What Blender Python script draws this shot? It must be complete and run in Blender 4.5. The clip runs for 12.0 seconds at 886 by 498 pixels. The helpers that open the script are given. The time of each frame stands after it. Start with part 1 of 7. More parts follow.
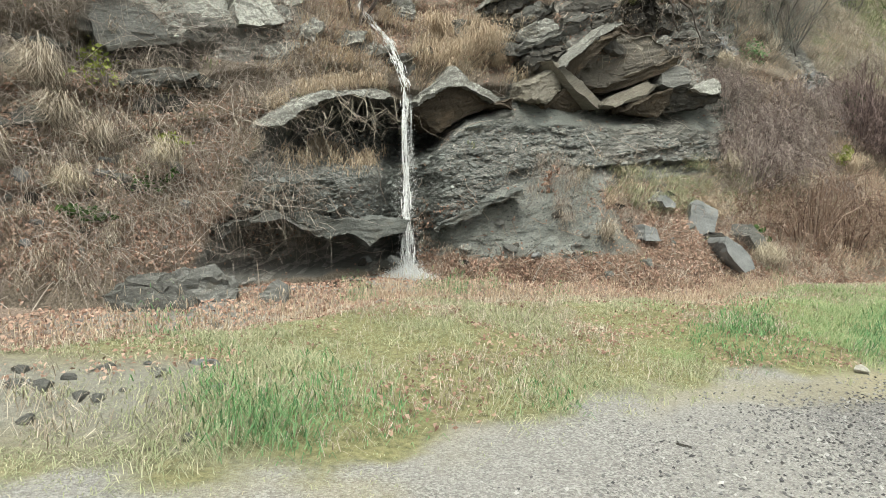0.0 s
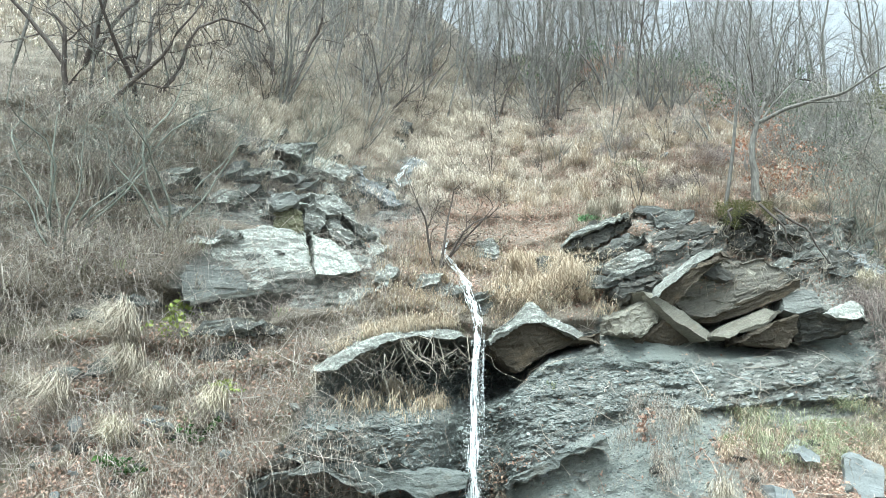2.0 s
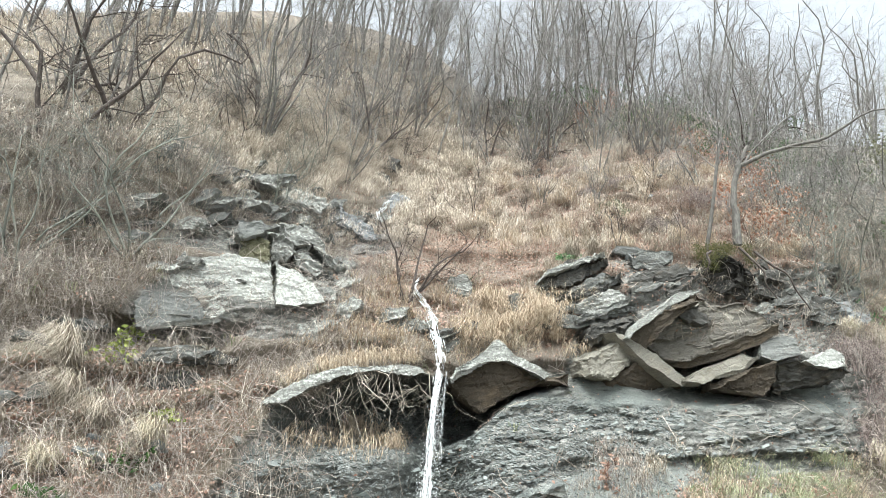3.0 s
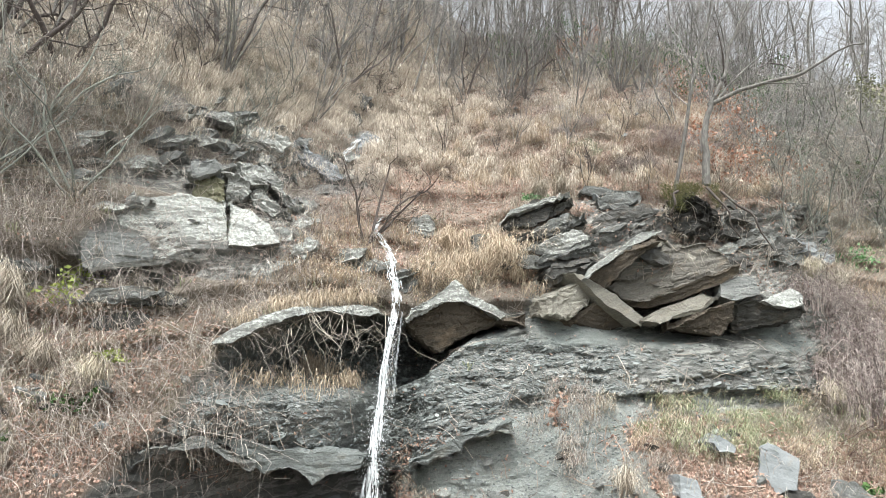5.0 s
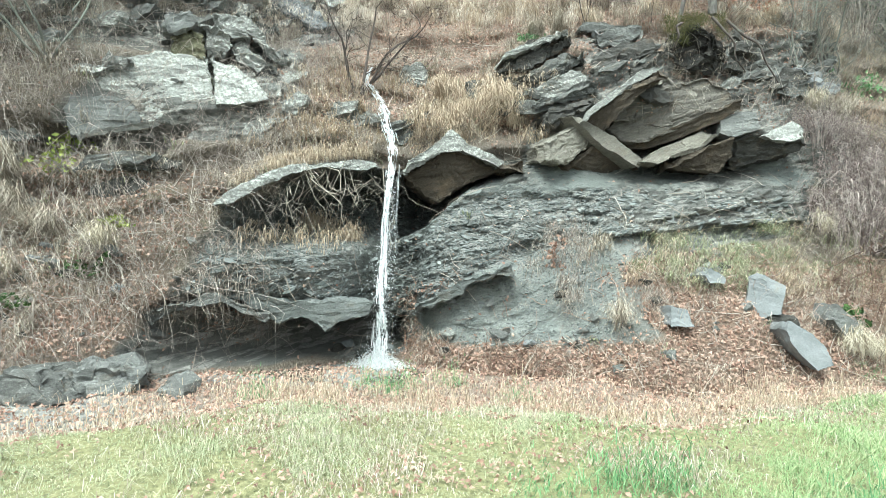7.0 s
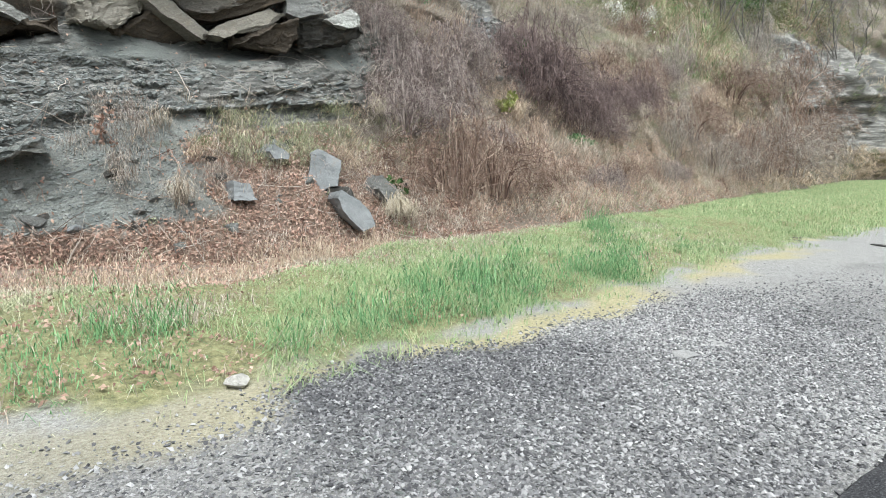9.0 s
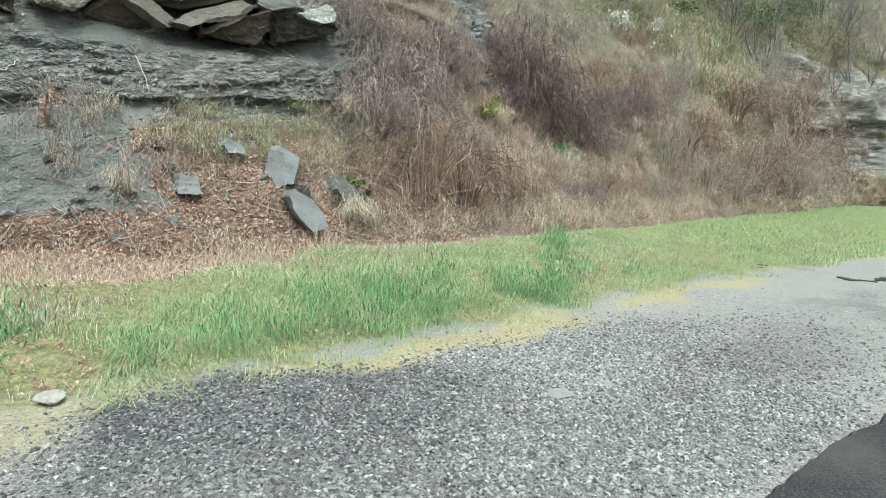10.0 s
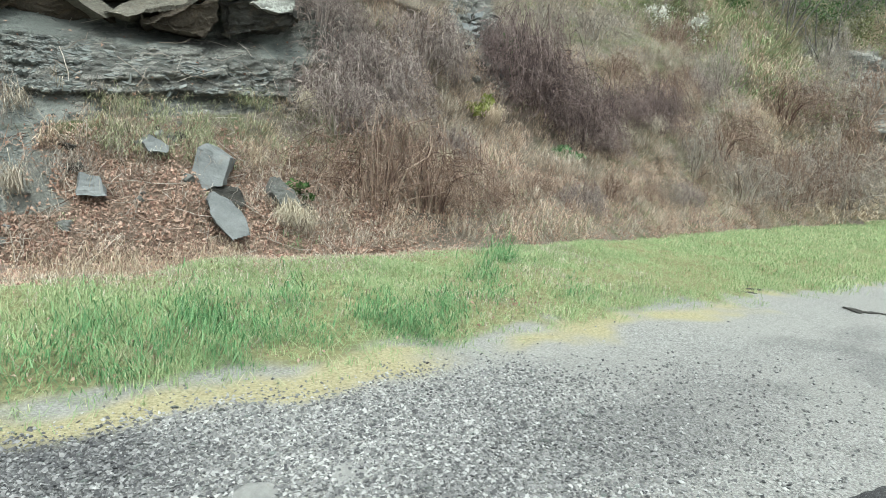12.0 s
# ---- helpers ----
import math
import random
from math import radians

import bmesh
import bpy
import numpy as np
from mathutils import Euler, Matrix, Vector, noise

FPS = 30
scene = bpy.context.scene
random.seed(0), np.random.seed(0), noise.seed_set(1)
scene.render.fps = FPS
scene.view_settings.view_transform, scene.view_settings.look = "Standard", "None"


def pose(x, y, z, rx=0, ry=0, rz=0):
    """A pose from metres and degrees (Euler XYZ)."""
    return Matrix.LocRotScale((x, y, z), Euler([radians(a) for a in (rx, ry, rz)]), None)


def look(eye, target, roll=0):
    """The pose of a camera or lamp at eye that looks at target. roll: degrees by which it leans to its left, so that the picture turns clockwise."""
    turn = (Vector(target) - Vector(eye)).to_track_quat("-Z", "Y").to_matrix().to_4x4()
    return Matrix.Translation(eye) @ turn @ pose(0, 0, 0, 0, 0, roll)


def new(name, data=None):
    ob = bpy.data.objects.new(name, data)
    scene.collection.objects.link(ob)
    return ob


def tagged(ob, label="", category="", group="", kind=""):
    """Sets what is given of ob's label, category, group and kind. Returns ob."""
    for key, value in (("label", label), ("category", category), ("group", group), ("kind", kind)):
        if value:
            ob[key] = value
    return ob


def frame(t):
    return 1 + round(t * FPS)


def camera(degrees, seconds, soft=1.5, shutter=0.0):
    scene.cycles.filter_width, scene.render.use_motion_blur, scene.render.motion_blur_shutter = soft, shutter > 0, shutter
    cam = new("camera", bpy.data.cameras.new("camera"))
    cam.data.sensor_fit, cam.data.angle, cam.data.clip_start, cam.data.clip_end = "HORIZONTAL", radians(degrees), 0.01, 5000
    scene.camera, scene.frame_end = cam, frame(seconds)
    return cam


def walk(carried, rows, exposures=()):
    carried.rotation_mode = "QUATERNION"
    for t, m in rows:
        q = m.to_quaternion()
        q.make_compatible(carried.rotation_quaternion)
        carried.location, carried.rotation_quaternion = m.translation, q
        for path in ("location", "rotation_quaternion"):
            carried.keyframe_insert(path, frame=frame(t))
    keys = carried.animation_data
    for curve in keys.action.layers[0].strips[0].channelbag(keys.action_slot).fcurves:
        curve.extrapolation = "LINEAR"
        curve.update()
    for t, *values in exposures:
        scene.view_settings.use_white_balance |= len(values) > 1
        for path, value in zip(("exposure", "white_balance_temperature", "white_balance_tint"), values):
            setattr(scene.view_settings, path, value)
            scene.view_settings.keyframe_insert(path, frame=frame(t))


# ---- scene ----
cam = camera(71.9, 12.0, soft=0.8)
PATH = [
    (0, (-0.336, 1.014, 1.517), (-0.266, 3.003, 1.322), 2.6),
    (0.5, (0.127, 1.253, 1.511), (0.04, 3.25, 1.446), 1.5),
    (1, (0.56, 1.506, 1.627), (0.271, 3.485, 1.662), 4.7),
    (1.5, (0.937, 1.784, 1.587), (0.558, 3.714, 1.949), 3.7),
    (2, (1.291, 1.926, 1.801), (0.833, 3.8, 2.329), 2.7),
    (2.5, (1.707, 2.155, 1.74), (1.247, 4.045, 2.206), 4.5),
    (2.7, (1.84, 2.262, 1.737), (1.354, 4.112, 2.323), 4.0),
    (4.3, (2.682, 2.678, 1.838), (2.232, 4.482, 2.574), 8.0),
    (4.5, (2.69, 2.715, 1.809), (2.226, 4.536, 2.493), 6.8),
    (5, (2.698, 2.751, 1.811), (2.235, 4.636, 2.293), 4.3),
    (5.5, (2.69, 2.737, 1.807), (2.211, 4.651, 2.132), 3.7),
    (6, (2.692, 2.741, 1.808), (2.226, 4.675, 2.021), 3.3),
    (6.5, (2.687, 2.725, 1.807), (2.218, 4.666, 1.908), 2.0),
    (6.7, (2.691, 2.736, 1.806), (2.193, 4.672, 1.855), 2.3),
    (8.3, (3.147, 2.841, 1.401), (3.505, 4.806, 1.305), -1.0),
    (8.5, (3.269, 2.818, 1.405), (3.752, 4.751, 1.232), 1.1),
    (9, (3.652, 2.706, 1.363), (4.371, 4.55, 1.074), 0.7),
    (9.5, (4.116, 2.666, 1.409), (4.891, 4.472, 1.039), 6.5),
    (10, (4.645, 2.658, 1.495), (5.34, 4.511, 1.204), 4.0),
    (10.5, (5.173, 2.833, 1.52), (5.808, 4.727, 1.409), 3.0),
    (11, (5.809, 2.814, 1.529), (6.432, 4.71, 1.388), 0.9),
    (11.5, (6.296, 3.037, 1.543), (6.828, 4.95, 1.298), 6.3),
    (12, (6.868, 3.283, 1.596), (7.385, 5.192, 1.303), 4.5),
]
EXPOSURES = [(0, 0.67, 6950, 3), (0.5, 0.89, 6700, 5), (1.0, 1.15, 6120, 5), (1.5, 1.5, 5780, -11), (2.0, 1.6, 5760, -7), (2.5, 1.58, 6000, -1), (4.5, 1.42, 6450, 6), (5.0, 1.46, 6350, 6), (5.5, 1.6, 6300, 5), (6.0, 1.55, 6200, -4), (6.5, 1.53, 6020, -8), (8.5, 1.0, 6180, 10), (9.0, 0.9, 6200, 6), (9.5, 0.8, 6210, -2), (12, 0.79, 6230, -2)]
walk(cam, [(t, look(eye, target, roll)) for t, eye, target, roll in PATH], EXPOSURES)

# ---------------------------------------------------------------- light
world = bpy.data.worlds.new("overcast_sky")
scene.world = world
world.use_nodes = True
wn = world.node_tree.nodes
sky = wn.new("ShaderNodeTexSky")
sky.sky_type, sky.sun_disc = "NISHITA", False
sky.sun_elevation, sky.sun_rotation = radians(65), radians(192)
sky.air_density, sky.dust_density, sky.ozone_density = 1.0, 5.0, 1.0
soft_sky = wn.new("ShaderNodeHueSaturation")
soft_sky.inputs["Saturation"].default_value = 0.2
world.node_tree.links.new(sky.outputs[0], soft_sky.inputs["Color"])
world.node_tree.links.new(soft_sky.outputs[0], wn["Background"].inputs["Color"])
wn["Background"].inputs["Strength"].default_value = 0.15
sun = new("sun", bpy.data.lights.new("sun", "SUN"))
sun.data.energy, sun.data.angle, sun.data.color = 1.5, radians(40), (1.0, 0.98, 0.95)
sun.matrix_world = look((0, 0, 30), (3, 14, 0))


# ---------------------------------------------------------------- noise and hill shape
def hash3(i, j, k):
    n = (i.astype(np.int64) * 73856093) ^ (j.astype(np.int64) * 19349663) ^ (k.astype(np.int64) * 83492791)
    n = (n ^ (n >> 13)) * 1274126177
    n = n ^ (n >> 16)
    return (n & 0xFFFFFF) / float(0x7FFFFF) - 1.0


def vnoise(x, y, z):
    """Smooth value noise in -1..1 on arrays."""
    x, y, z = np.broadcast_arrays(np.asarray(x, float), np.asarray(y, float), np.asarray(z, float))
    i, j, k = np.floor(x), np.floor(y), np.floor(z)
    u, v, w = x - i, y - j, z - k
    u, v, w = (a * a * (3 - 2 * a) for a in (u, v, w))
    out = 0.0
    for a in (0, 1):
        for b in (0, 1):
            for c in (0, 1):
                wt = (u if a else 1 - u) * (v if b else 1 - v) * (w if c else 1 - w)
                out = out + wt * hash3(i + a, j + b, k + c)
    return out


def fbm(x, y, z, octaves=4, gain=0.5):
    out, amp = 0.0, 1.0
    for o in range(octaves):
        f = 2.03 ** o
        out = out + amp * vnoise(x * f + 17.3 * o, y * f - 9.1 * o, z * f + 3.7 * o)
        amp *= gain
    return out


def sstep(a, b, x):
    t = np.clip((x - a) / (b - a), 0, 1)
    return t * t * (3 - 2 * t)


def band(x, a, b, soft):
    return sstep(a - soft, a + soft, x) * (1 - sstep(b - soft, b + soft, x))


def blocky(x, z, tall, wide, seed):
    """Broken shale: rows of uneven blocks, one random value in -1..1 for each."""
    row = np.floor((z + 0.12 * tall * vnoise(x / wide * 0.7, seed, 0.0)) / tall)
    col = np.floor(x / wide + 7.3 * hash3(row, row * 0 + seed, row * 0 + 3))
    return hash3(row, col, row * 0 + seed * 11)


HILL_Z = np.array([-0.4, 1.0, 2.5, 4.5, 8.0, 14.0, 21.0, 30.0])
HILL_X = np.array([-30, -14, -8, -4.5, -1, 3, 7, 12, 20, 30, 55, 90.0])
HILL_Y = np.array([
    [2, 2.8, 3.6, 4.6, 6.4, 13, 21, 31], [6, 6.8, 7.6, 8.6, 10.2, 17, 25, 35], [7.6, 8.7, 9.5, 10.3, 11.6, 20, 28.5, 41],
    [8.7, 10.2, 11.3, 12.4, 17.6, 24, 31.2, 51], [12.2, 13.0, 13.6, 14.6, 18.8, 25, 31.8, 54], [12.1, 13.3, 15.0, 15.9, 18.6, 25, 32.5, 56],
    [12.5, 14.8, 16.7, 17.2, 19.4, 26, 34, 54], [14.1, 16.7, 18.3, 19.8, 23.6, 30, 38, 53], [18.9, 20.8, 22.3, 24, 28, 34, 42, 54],
    [24.7, 25.9, 27.1, 28.6, 31.7, 38, 46, 57], [38, 38.6, 39.2, 40.0, 41.5, 44.5, 49, 57], [42, 42.3, 42.6, 43, 44, 46, 49, 56]])


def hill_base(x, z):
    """The hill's y at a place along the road and a height."""
    x, z = np.broadcast_arrays(np.asarray(x, float), np.asarray(z, float))
    i = np.clip(np.searchsorted(HILL_X, x) - 1, 0, len(HILL_X) - 2)
    t = np.clip((x - HILL_X[i]) / (HILL_X[i + 1] - HILL_X[i]), 0, 1)
    zi = np.clip(np.searchsorted(HILL_Z, z) - 1, 0, len(HILL_Z) - 2)
    s = np.clip((z - HILL_Z[zi]) / (HILL_Z[zi + 1] - HILL_Z[zi]), 0, 1)

    def row(n):
        n = np.clip(n, 0, len(HILL_X) - 1)
        return HILL_Y[n, zi] * (1 - s) + HILL_Y[n, zi + 1] * s
    p0, p1, p2, p3 = row(i - 1), row(i), row(i + 1), row(i + 2)
    h1, h0 = HILL_X[i + 1] - HILL_X[i], HILL_X[np.clip(i, 1, None)] - HILL_X[np.clip(i - 1, 0, None)]
    h2 = HILL_X[np.clip(i + 2, 0, len(HILL_X) - 1)] - HILL_X[np.clip(i + 1, 0, len(HILL_X) - 2)]
    m1 = 0.5 * ((p2 - p1) / h1 + (p1 - p0) / np.maximum(h0, 1)) * h1
    m2 = 0.5 * ((p2 - p1) / h1 + (p3 - p2) / np.maximum(h2, 1)) * h1
    t2, t3 = t * t, t * t * t
    return (2 * t3 - 3 * t2 + 1) * p1 + (t3 - 2 * t2 + t) * m1 + (3 * t2 - 2 * t3) * p2 + (t3 - t2) * m2


def lip_height(x):
    """The underside of the overhanging ledge above the cave."""
    return np.interp(x, [-3.2, -2.5, -2.0, -1.0, -0.6, 0.45, 1.1, 1.7, 2.2], [2.35, 2.92, 3.2, 3.2, 3.22, 3.68, 3.42, 3.35, 3.3])


def cave_floor(x):
    return np.interp(x, [-3.2, -0.9, -0.2, 0.5, 1.2, 2.0], [1.85, 1.9, 2.3, 2.95, 3.2, 3.25])


def low_lip(x):
    """The jagged lower edge of the shale wall, above the low hollow."""
    return np.interp(x, [-4.2, -3.7, -3.2, -2.8, -2.3, -2.0, -1.6, -1.33, -0.85, -0.4], [0.45, 0.8, 0.98, 1.02, 0.75, 0.56, 0.68, 0.48, 0.64, 0.5])


def shelf_line(x):
    return np.interp(x, [2.6, 3.3, 4.0, 5.2, 6.8, 7.4], [2.05, 2.16, 2.2, 2.42, 2.5, 2.5])


def ledge_line(x):
    return np.interp(x, [-0.3, 0.45, 0.7, 1.4], [0.78, 1.05, 1.25, 1.42])


def rock_zone(x, z):
    """1 where the rock is bare, 0 where soil and plants cover it."""
    n = 0.5 * fbm(x * 1.2, 3.3, z * 1.2, 4)
    left_wall = np.maximum(band(x, -3.35, 0.2, 0.2) * band(z, low_lip(x) - 0.3, 2.05 + 0 * x, 0.2), band(x, -3.65, -0.4, 0.1) * band(z, -0.05 + 0 * x, low_lip(x), 0.1))
    cave = band(x, -3.2, 1.4, 0.15) * band(z, cave_floor(x) - 0.2, lip_height(x) + 0.1, 0.1)
    right_wall = band(x, -0.4, 7.2, 0.3) * band(z, 0.95 + 0.2 * x, 3.5 + 0.09 * np.maximum(x, 0), 0.2)
    scree = band(x, 0.2, 3.4, 0.4) * band(z, 0.3, 1.6, 0.3)
    blocks = band(x, 1.6, 8.2, 0.4) * band(z, 3.2, 5.8, 0.4)
    layers = band(x, 0.8, 8.4, 0.5) * band(z, 5.6, 7.0, 0.4) * (0.6 + 0.3 * sstep(5, 6, x))
    left_slab = np.maximum(band(x, -5.8, -3.0, 0.3) * band(z, 3.6, 5.3 + 0 * x, 0.3), 0.6 * band(x, -6.4, -3.4, 0.4) * band(z, 5.2, 7.0, 0.4))
    left_upper = band(x, -7.4, -4.6, 0.4) * band(z, 6.6, 8.4, 0.3) * 0.55
    stream = band(x, -4.9 + 0 * z, -3.9 + 0 * z, 0.2) * band(z, 7.7, 9.9, 0.3) * 0.75
    far = band(x, 11.2, 13.2, 0.4) * band(z, 3.6, 7.5, 0.5) * 0.9 + band(x, 39, 75, 2) * band(z, 2.5, 12, 1) * 0.9
    m = np.max(np.stack(np.broadcast_arrays(left_wall, cave, right_wall, scree, blocks, layers, left_slab, left_upper, stream, far)), axis=0)
    return sstep(0.35, 0.65, m + n * (m > 0.03))


def clay_zone(x, z):
    """Smooth pale clay and fine scree: the slope under the low ledge and the band below the slabs."""
    n = 0.35 * fbm(x * 1.5, 6.1, z * 1.5, 3)
    x = x + 0.7 * fbm(x * 0.8, 2.5, z * 1.2, 3)
    low = band(x, 0.1, 3.6, 0.3) * band(z, 0.2, np.interp(x, [0, 0.6, 1.3, 2.2, 3.6], [0.6, 0.9, 1.3, 1.9, 2.1]), 0.12) * sstep(0.1, 0.35, z - 0.12 * np.maximum(x - 1.5, 0))
    high = 0.5 * band(x, 0.7, 7.6, 0.3) * band(z, 2.85 + 0.07 * x, 3.9 + 0.02 * x, 0.12)
    shelf = band(x, 3.4, 7.6, 0.3) * band(z, 1.8, shelf_line(x) - 0.02, 0.05) * 0.42
    return sstep(0.3, 0.7, np.maximum(np.maximum(low, high), shelf) + n * (np.maximum(low, high) > 0.05))


def litter_zone(x, z):
    x = x + 0.5 * fbm(x * 0.9, 7.5, z * 1.3, 3)
    m = band(x, -0.6, 9.0, 0.6) * band(z, -0.3, 1.15 + 0.06 * x, 0.25) + 0.8 * band(x, -6.5, -2.6, 0.5) * band(z, 0.2, 1.1, 0.3) + 0.5 * band(x, -6.5, -3.2, 0.4) * band(z, 1.2, 3.0, 0.3)
    m = m + 0.5 * band(x, 2.5, 6.2, 0.5) * band(z, 1.2, 2.0, 0.2) + 0.45 * band(x, -3.5, 8, 1) * band(z, 4.2, 14, 0.5)
    return np.clip(m, 0, 1) * (1 - 0.92 * clay_zone(x, z))


def hill(x, z):
    x, z = np.broadcast_arrays(np.asarray(x, float), np.asarray(z, float))
    y = sum(hill_base(x, z + d) for d in (-0.35, 0, 0.35)) / 3
    rk = rock_zone(x, z)
    far = sstep(14, 30, x)
    y = y + (0.30 + 0.9 * far) * fbm(x * 0.45, 1.0, z * 0.45, 2) + (0.14 - 0.05 * rk + 0.2 * far) * fbm(x * 1.7, 5.0, z * 1.7, 3)
    y = y - 0.5 * band(x, -3.3, -1.3, 0.35) * band(z, 0.75, 1.75, 0.35) + 0.55 * band(x, -1.15, -0.15, 0.2) * band(z, -0.1, 3.2, 0.2)
    ledges = (z - 0.12 * x + 0.6 * fbm(x * 0.35, 4.0, z * 0.35, 2)) * 1.1
    ledges = ledges - np.floor(ledges)
    y = y - (0.28 * (1 - 0.6 * rk)) * sstep(0.0, 0.25, ledges) * (1 - sstep(0.3, 1.0, ledges)) * band(x, -12, 12, 2) * sstep(0.5, 1.5, z) * (1 - sstep(2.0, 3.5, x) * sstep(4.5, 3.5, z))
    y = y - 0.55 * band(x, 0.5, 4.6, 0.6) * band(z, 4.7, 6.6, 0.45)
    # bedding: broken rows of shale that rise gently along the wall
    zz = z - 0.20 * x + 0.22 * fbm(x * 0.6, 8.0, z * 0.6, 2)
    rk = rk * (1 - 0.7 * clay_zone(x, z))
    y = y - rk * (0.08 * blocky(x, zz, 0.42, 1.1, 1) + 0.045 * blocky(x + 0.3 * z, zz, 0.12, 0.34, 2) + 0.03 * blocky(x - 0.4 * z, zz, 0.05, 0.13, 3))
    y = y + rk * 0.05 * np.abs(fbm(x * 5.5, 2.0, z * 9.0, 3))
    # the cave under the ledge, the low hollow, and the undercut lines of the right wall
    top, low = lip_height(x), cave_floor(x)
    y = y + (2.3 - 1.7 * sstep(-0.1, 0.9, x)) * band(x, -3.05, 1.25, 0.14) * sstep(low - 0.15, low + 0.4, z) * (1 - sstep(top - 0.1, top + 0.12, z))
    jag = low_lip(x) + 0.05 * vnoise(x * 4, 0, 0)
    y = y + 1.15 * band(x, -3.55, -0.5, 0.15) * (1 - sstep(jag - 0.05, jag + 0.05, z)) * sstep(-0.1, 0.1, z)
    y = y + 0.8 * band(x, -6.2, -4.3, 0.2) * band(z, 3.2 + 0.1 * (x + 5), 3.8 + 0.1 * (x + 5), 0.08)
    sl = shelf_line(x) + 0.04 * vnoise(x * 3, 4, 0)
    y = y - 0.35 * band(x, 3.0, 7.0, 0.25) * sstep(sl - 0.03, sl + 0.03, z) * (1 - sstep(sl + 0.25, sl + 1.1, z))
    fl = 5.2 + 0.10 * (x - 40) + 0.6 * fbm(x * 0.2, 0, 3.0, 2)
    y = y - 1.3 * band(x, 37, 75, 2.0) * sstep(fl - 0.25, fl + 0.25, z) * (1 - sstep(fl + 2.0, fl + 5, z))
    y = y + 0.5 * band(x, 2.4, 7.0, 0.8) * sstep(2.9 + 0.05 * x, 3.45 + 0.05 * x, z) * (1 - sstep(4.0, 4.5, z))
    ll = ledge_line(x)
    y = y - 0.14 * band(x, -0.3, 1.4, 0.15) * sstep(ll - 0.03, ll + 0.03, z) * (1 - sstep(ll + 0.1, ll + 0.7, z))
    return y
# ---- end of hill


VERGE_X = [-40, -12, -3.5, -0.5, 0.3, 1.2, 2.3, 4.0, 5.4, 6.5, 8.7, 11.6, 17.5, 30, 60, 95]
VERGE_Y = [-9, 1.5, 3.6, 4.2, 4.7, 5.35, 5.8, 6.4, 6.95, 7.5, 8.5, 9.6, 11.8, 16.5, 27, 40]


def verge_edge(x):
    return np.interp(x, VERGE_X, VERGE_Y) + 0.18 * vnoise(np.asarray(x) * 1.1, 0, 3) + 0.08 * vnoise(np.asarray(x) * 4, 0, 9)


def verge_back(x):
    """Where the grass verge ends and the littered ditch at the foot of the slope begins."""
    x = np.asarray(x, float)
    near = np.interp(x, [-12, -4, -2, -0.8, 1, 3, 6.5, 9.5, 12], [2.6, 5.6, 7.2, 8.9, 9.5, 9.5, 11.8, 13.4, 14.4])
    far = hill_base(x, np.full_like(x, -0.25))
    m = sstep(9.5, 12.5, x)
    return near * (1 - m) + far * m + 0.25 * vnoise(x * 0.9, 0, 5) + 0.12 * vnoise(x * 3.1, 0, 2)


def ground_z(x, y):
    x, y = np.broadcast_arrays(np.asarray(x, float), np.asarray(y, float))
    e = verge_edge(x)
    t = (y - e) / np.maximum(verge_back(x) - e, 0.5)
    z = 0.13 * sstep(0.0, 0.4, t) * (1 - sstep(0.7, 1.1, t)) - 0.2 * sstep(0.85, 1.35, t)
    bumps = 0.05 * fbm(x * 1.3, y * 1.3, 2.0, 3) * sstep(-0.1, 0.2, t) + 0.012 * fbm(x * 0.8, y * 0.8, 4.0, 3)
    near = (np.abs(x) < 90) & (y > -30)
    return np.where(near, z + bumps, 0.0)


def damp(x, y):
    """Where the gravel is dark and fresh."""
    wob = 0.12 * fbm(x * 2.5, y * 2.5, 1, 3)
    top = np.interp(x, [3.9, 4.26, 4.6, 5.2, 5.7, 6.44, 7.0], [6.25, 6.79, 7.02, 7.0, 6.8, 6.67, 6.2])
    road = y - 2.24 - 0.341 * x
    one = sstep(3.8, 3.98, x + wob) * (1 - sstep(-0.06, 0.06, y - top + wob)) * (1 - sstep(5.6, 7.0, x + wob)) * (0.5 + 0.4 * sstep(5.2, 6.4, y))
    two = sstep(0.0, 0.5, x - 7.5 - 0.69 * (y - 6.16) + 2 * wob) * (1 - sstep(-0.15, 0.35, y - 7.4 - 0.245 * (x - 8.35) + 2 * wob)) * (1 - sstep(15, 20, x)) * 0.38 * (0.4 + 0.6 * sstep(0.3, 1.0, road))
    rest = 0.35 * band(x, 2.6, 4.2, 0.5) + 0.28 * (1 - sstep(5.4, 6.1, y + wob)) * sstep(4.0, 4.8, x) * sstep(0.15, 0.7, road + wob)
    patch = np.maximum(np.maximum(one, two * (0.35 + 0.65 * sstep(-0.3, 0.3, fbm(x * 0.8, y * 1.4, 6, 3)))), rest)
    return np.clip(patch, 0, 1) * (0.75 + 0.25 * sstep(-0.4, 0.4, fbm(x * 1.6, y * 1.6, 3, 3))) * sstep(0.1, -0.15, y - verge_edge(x))


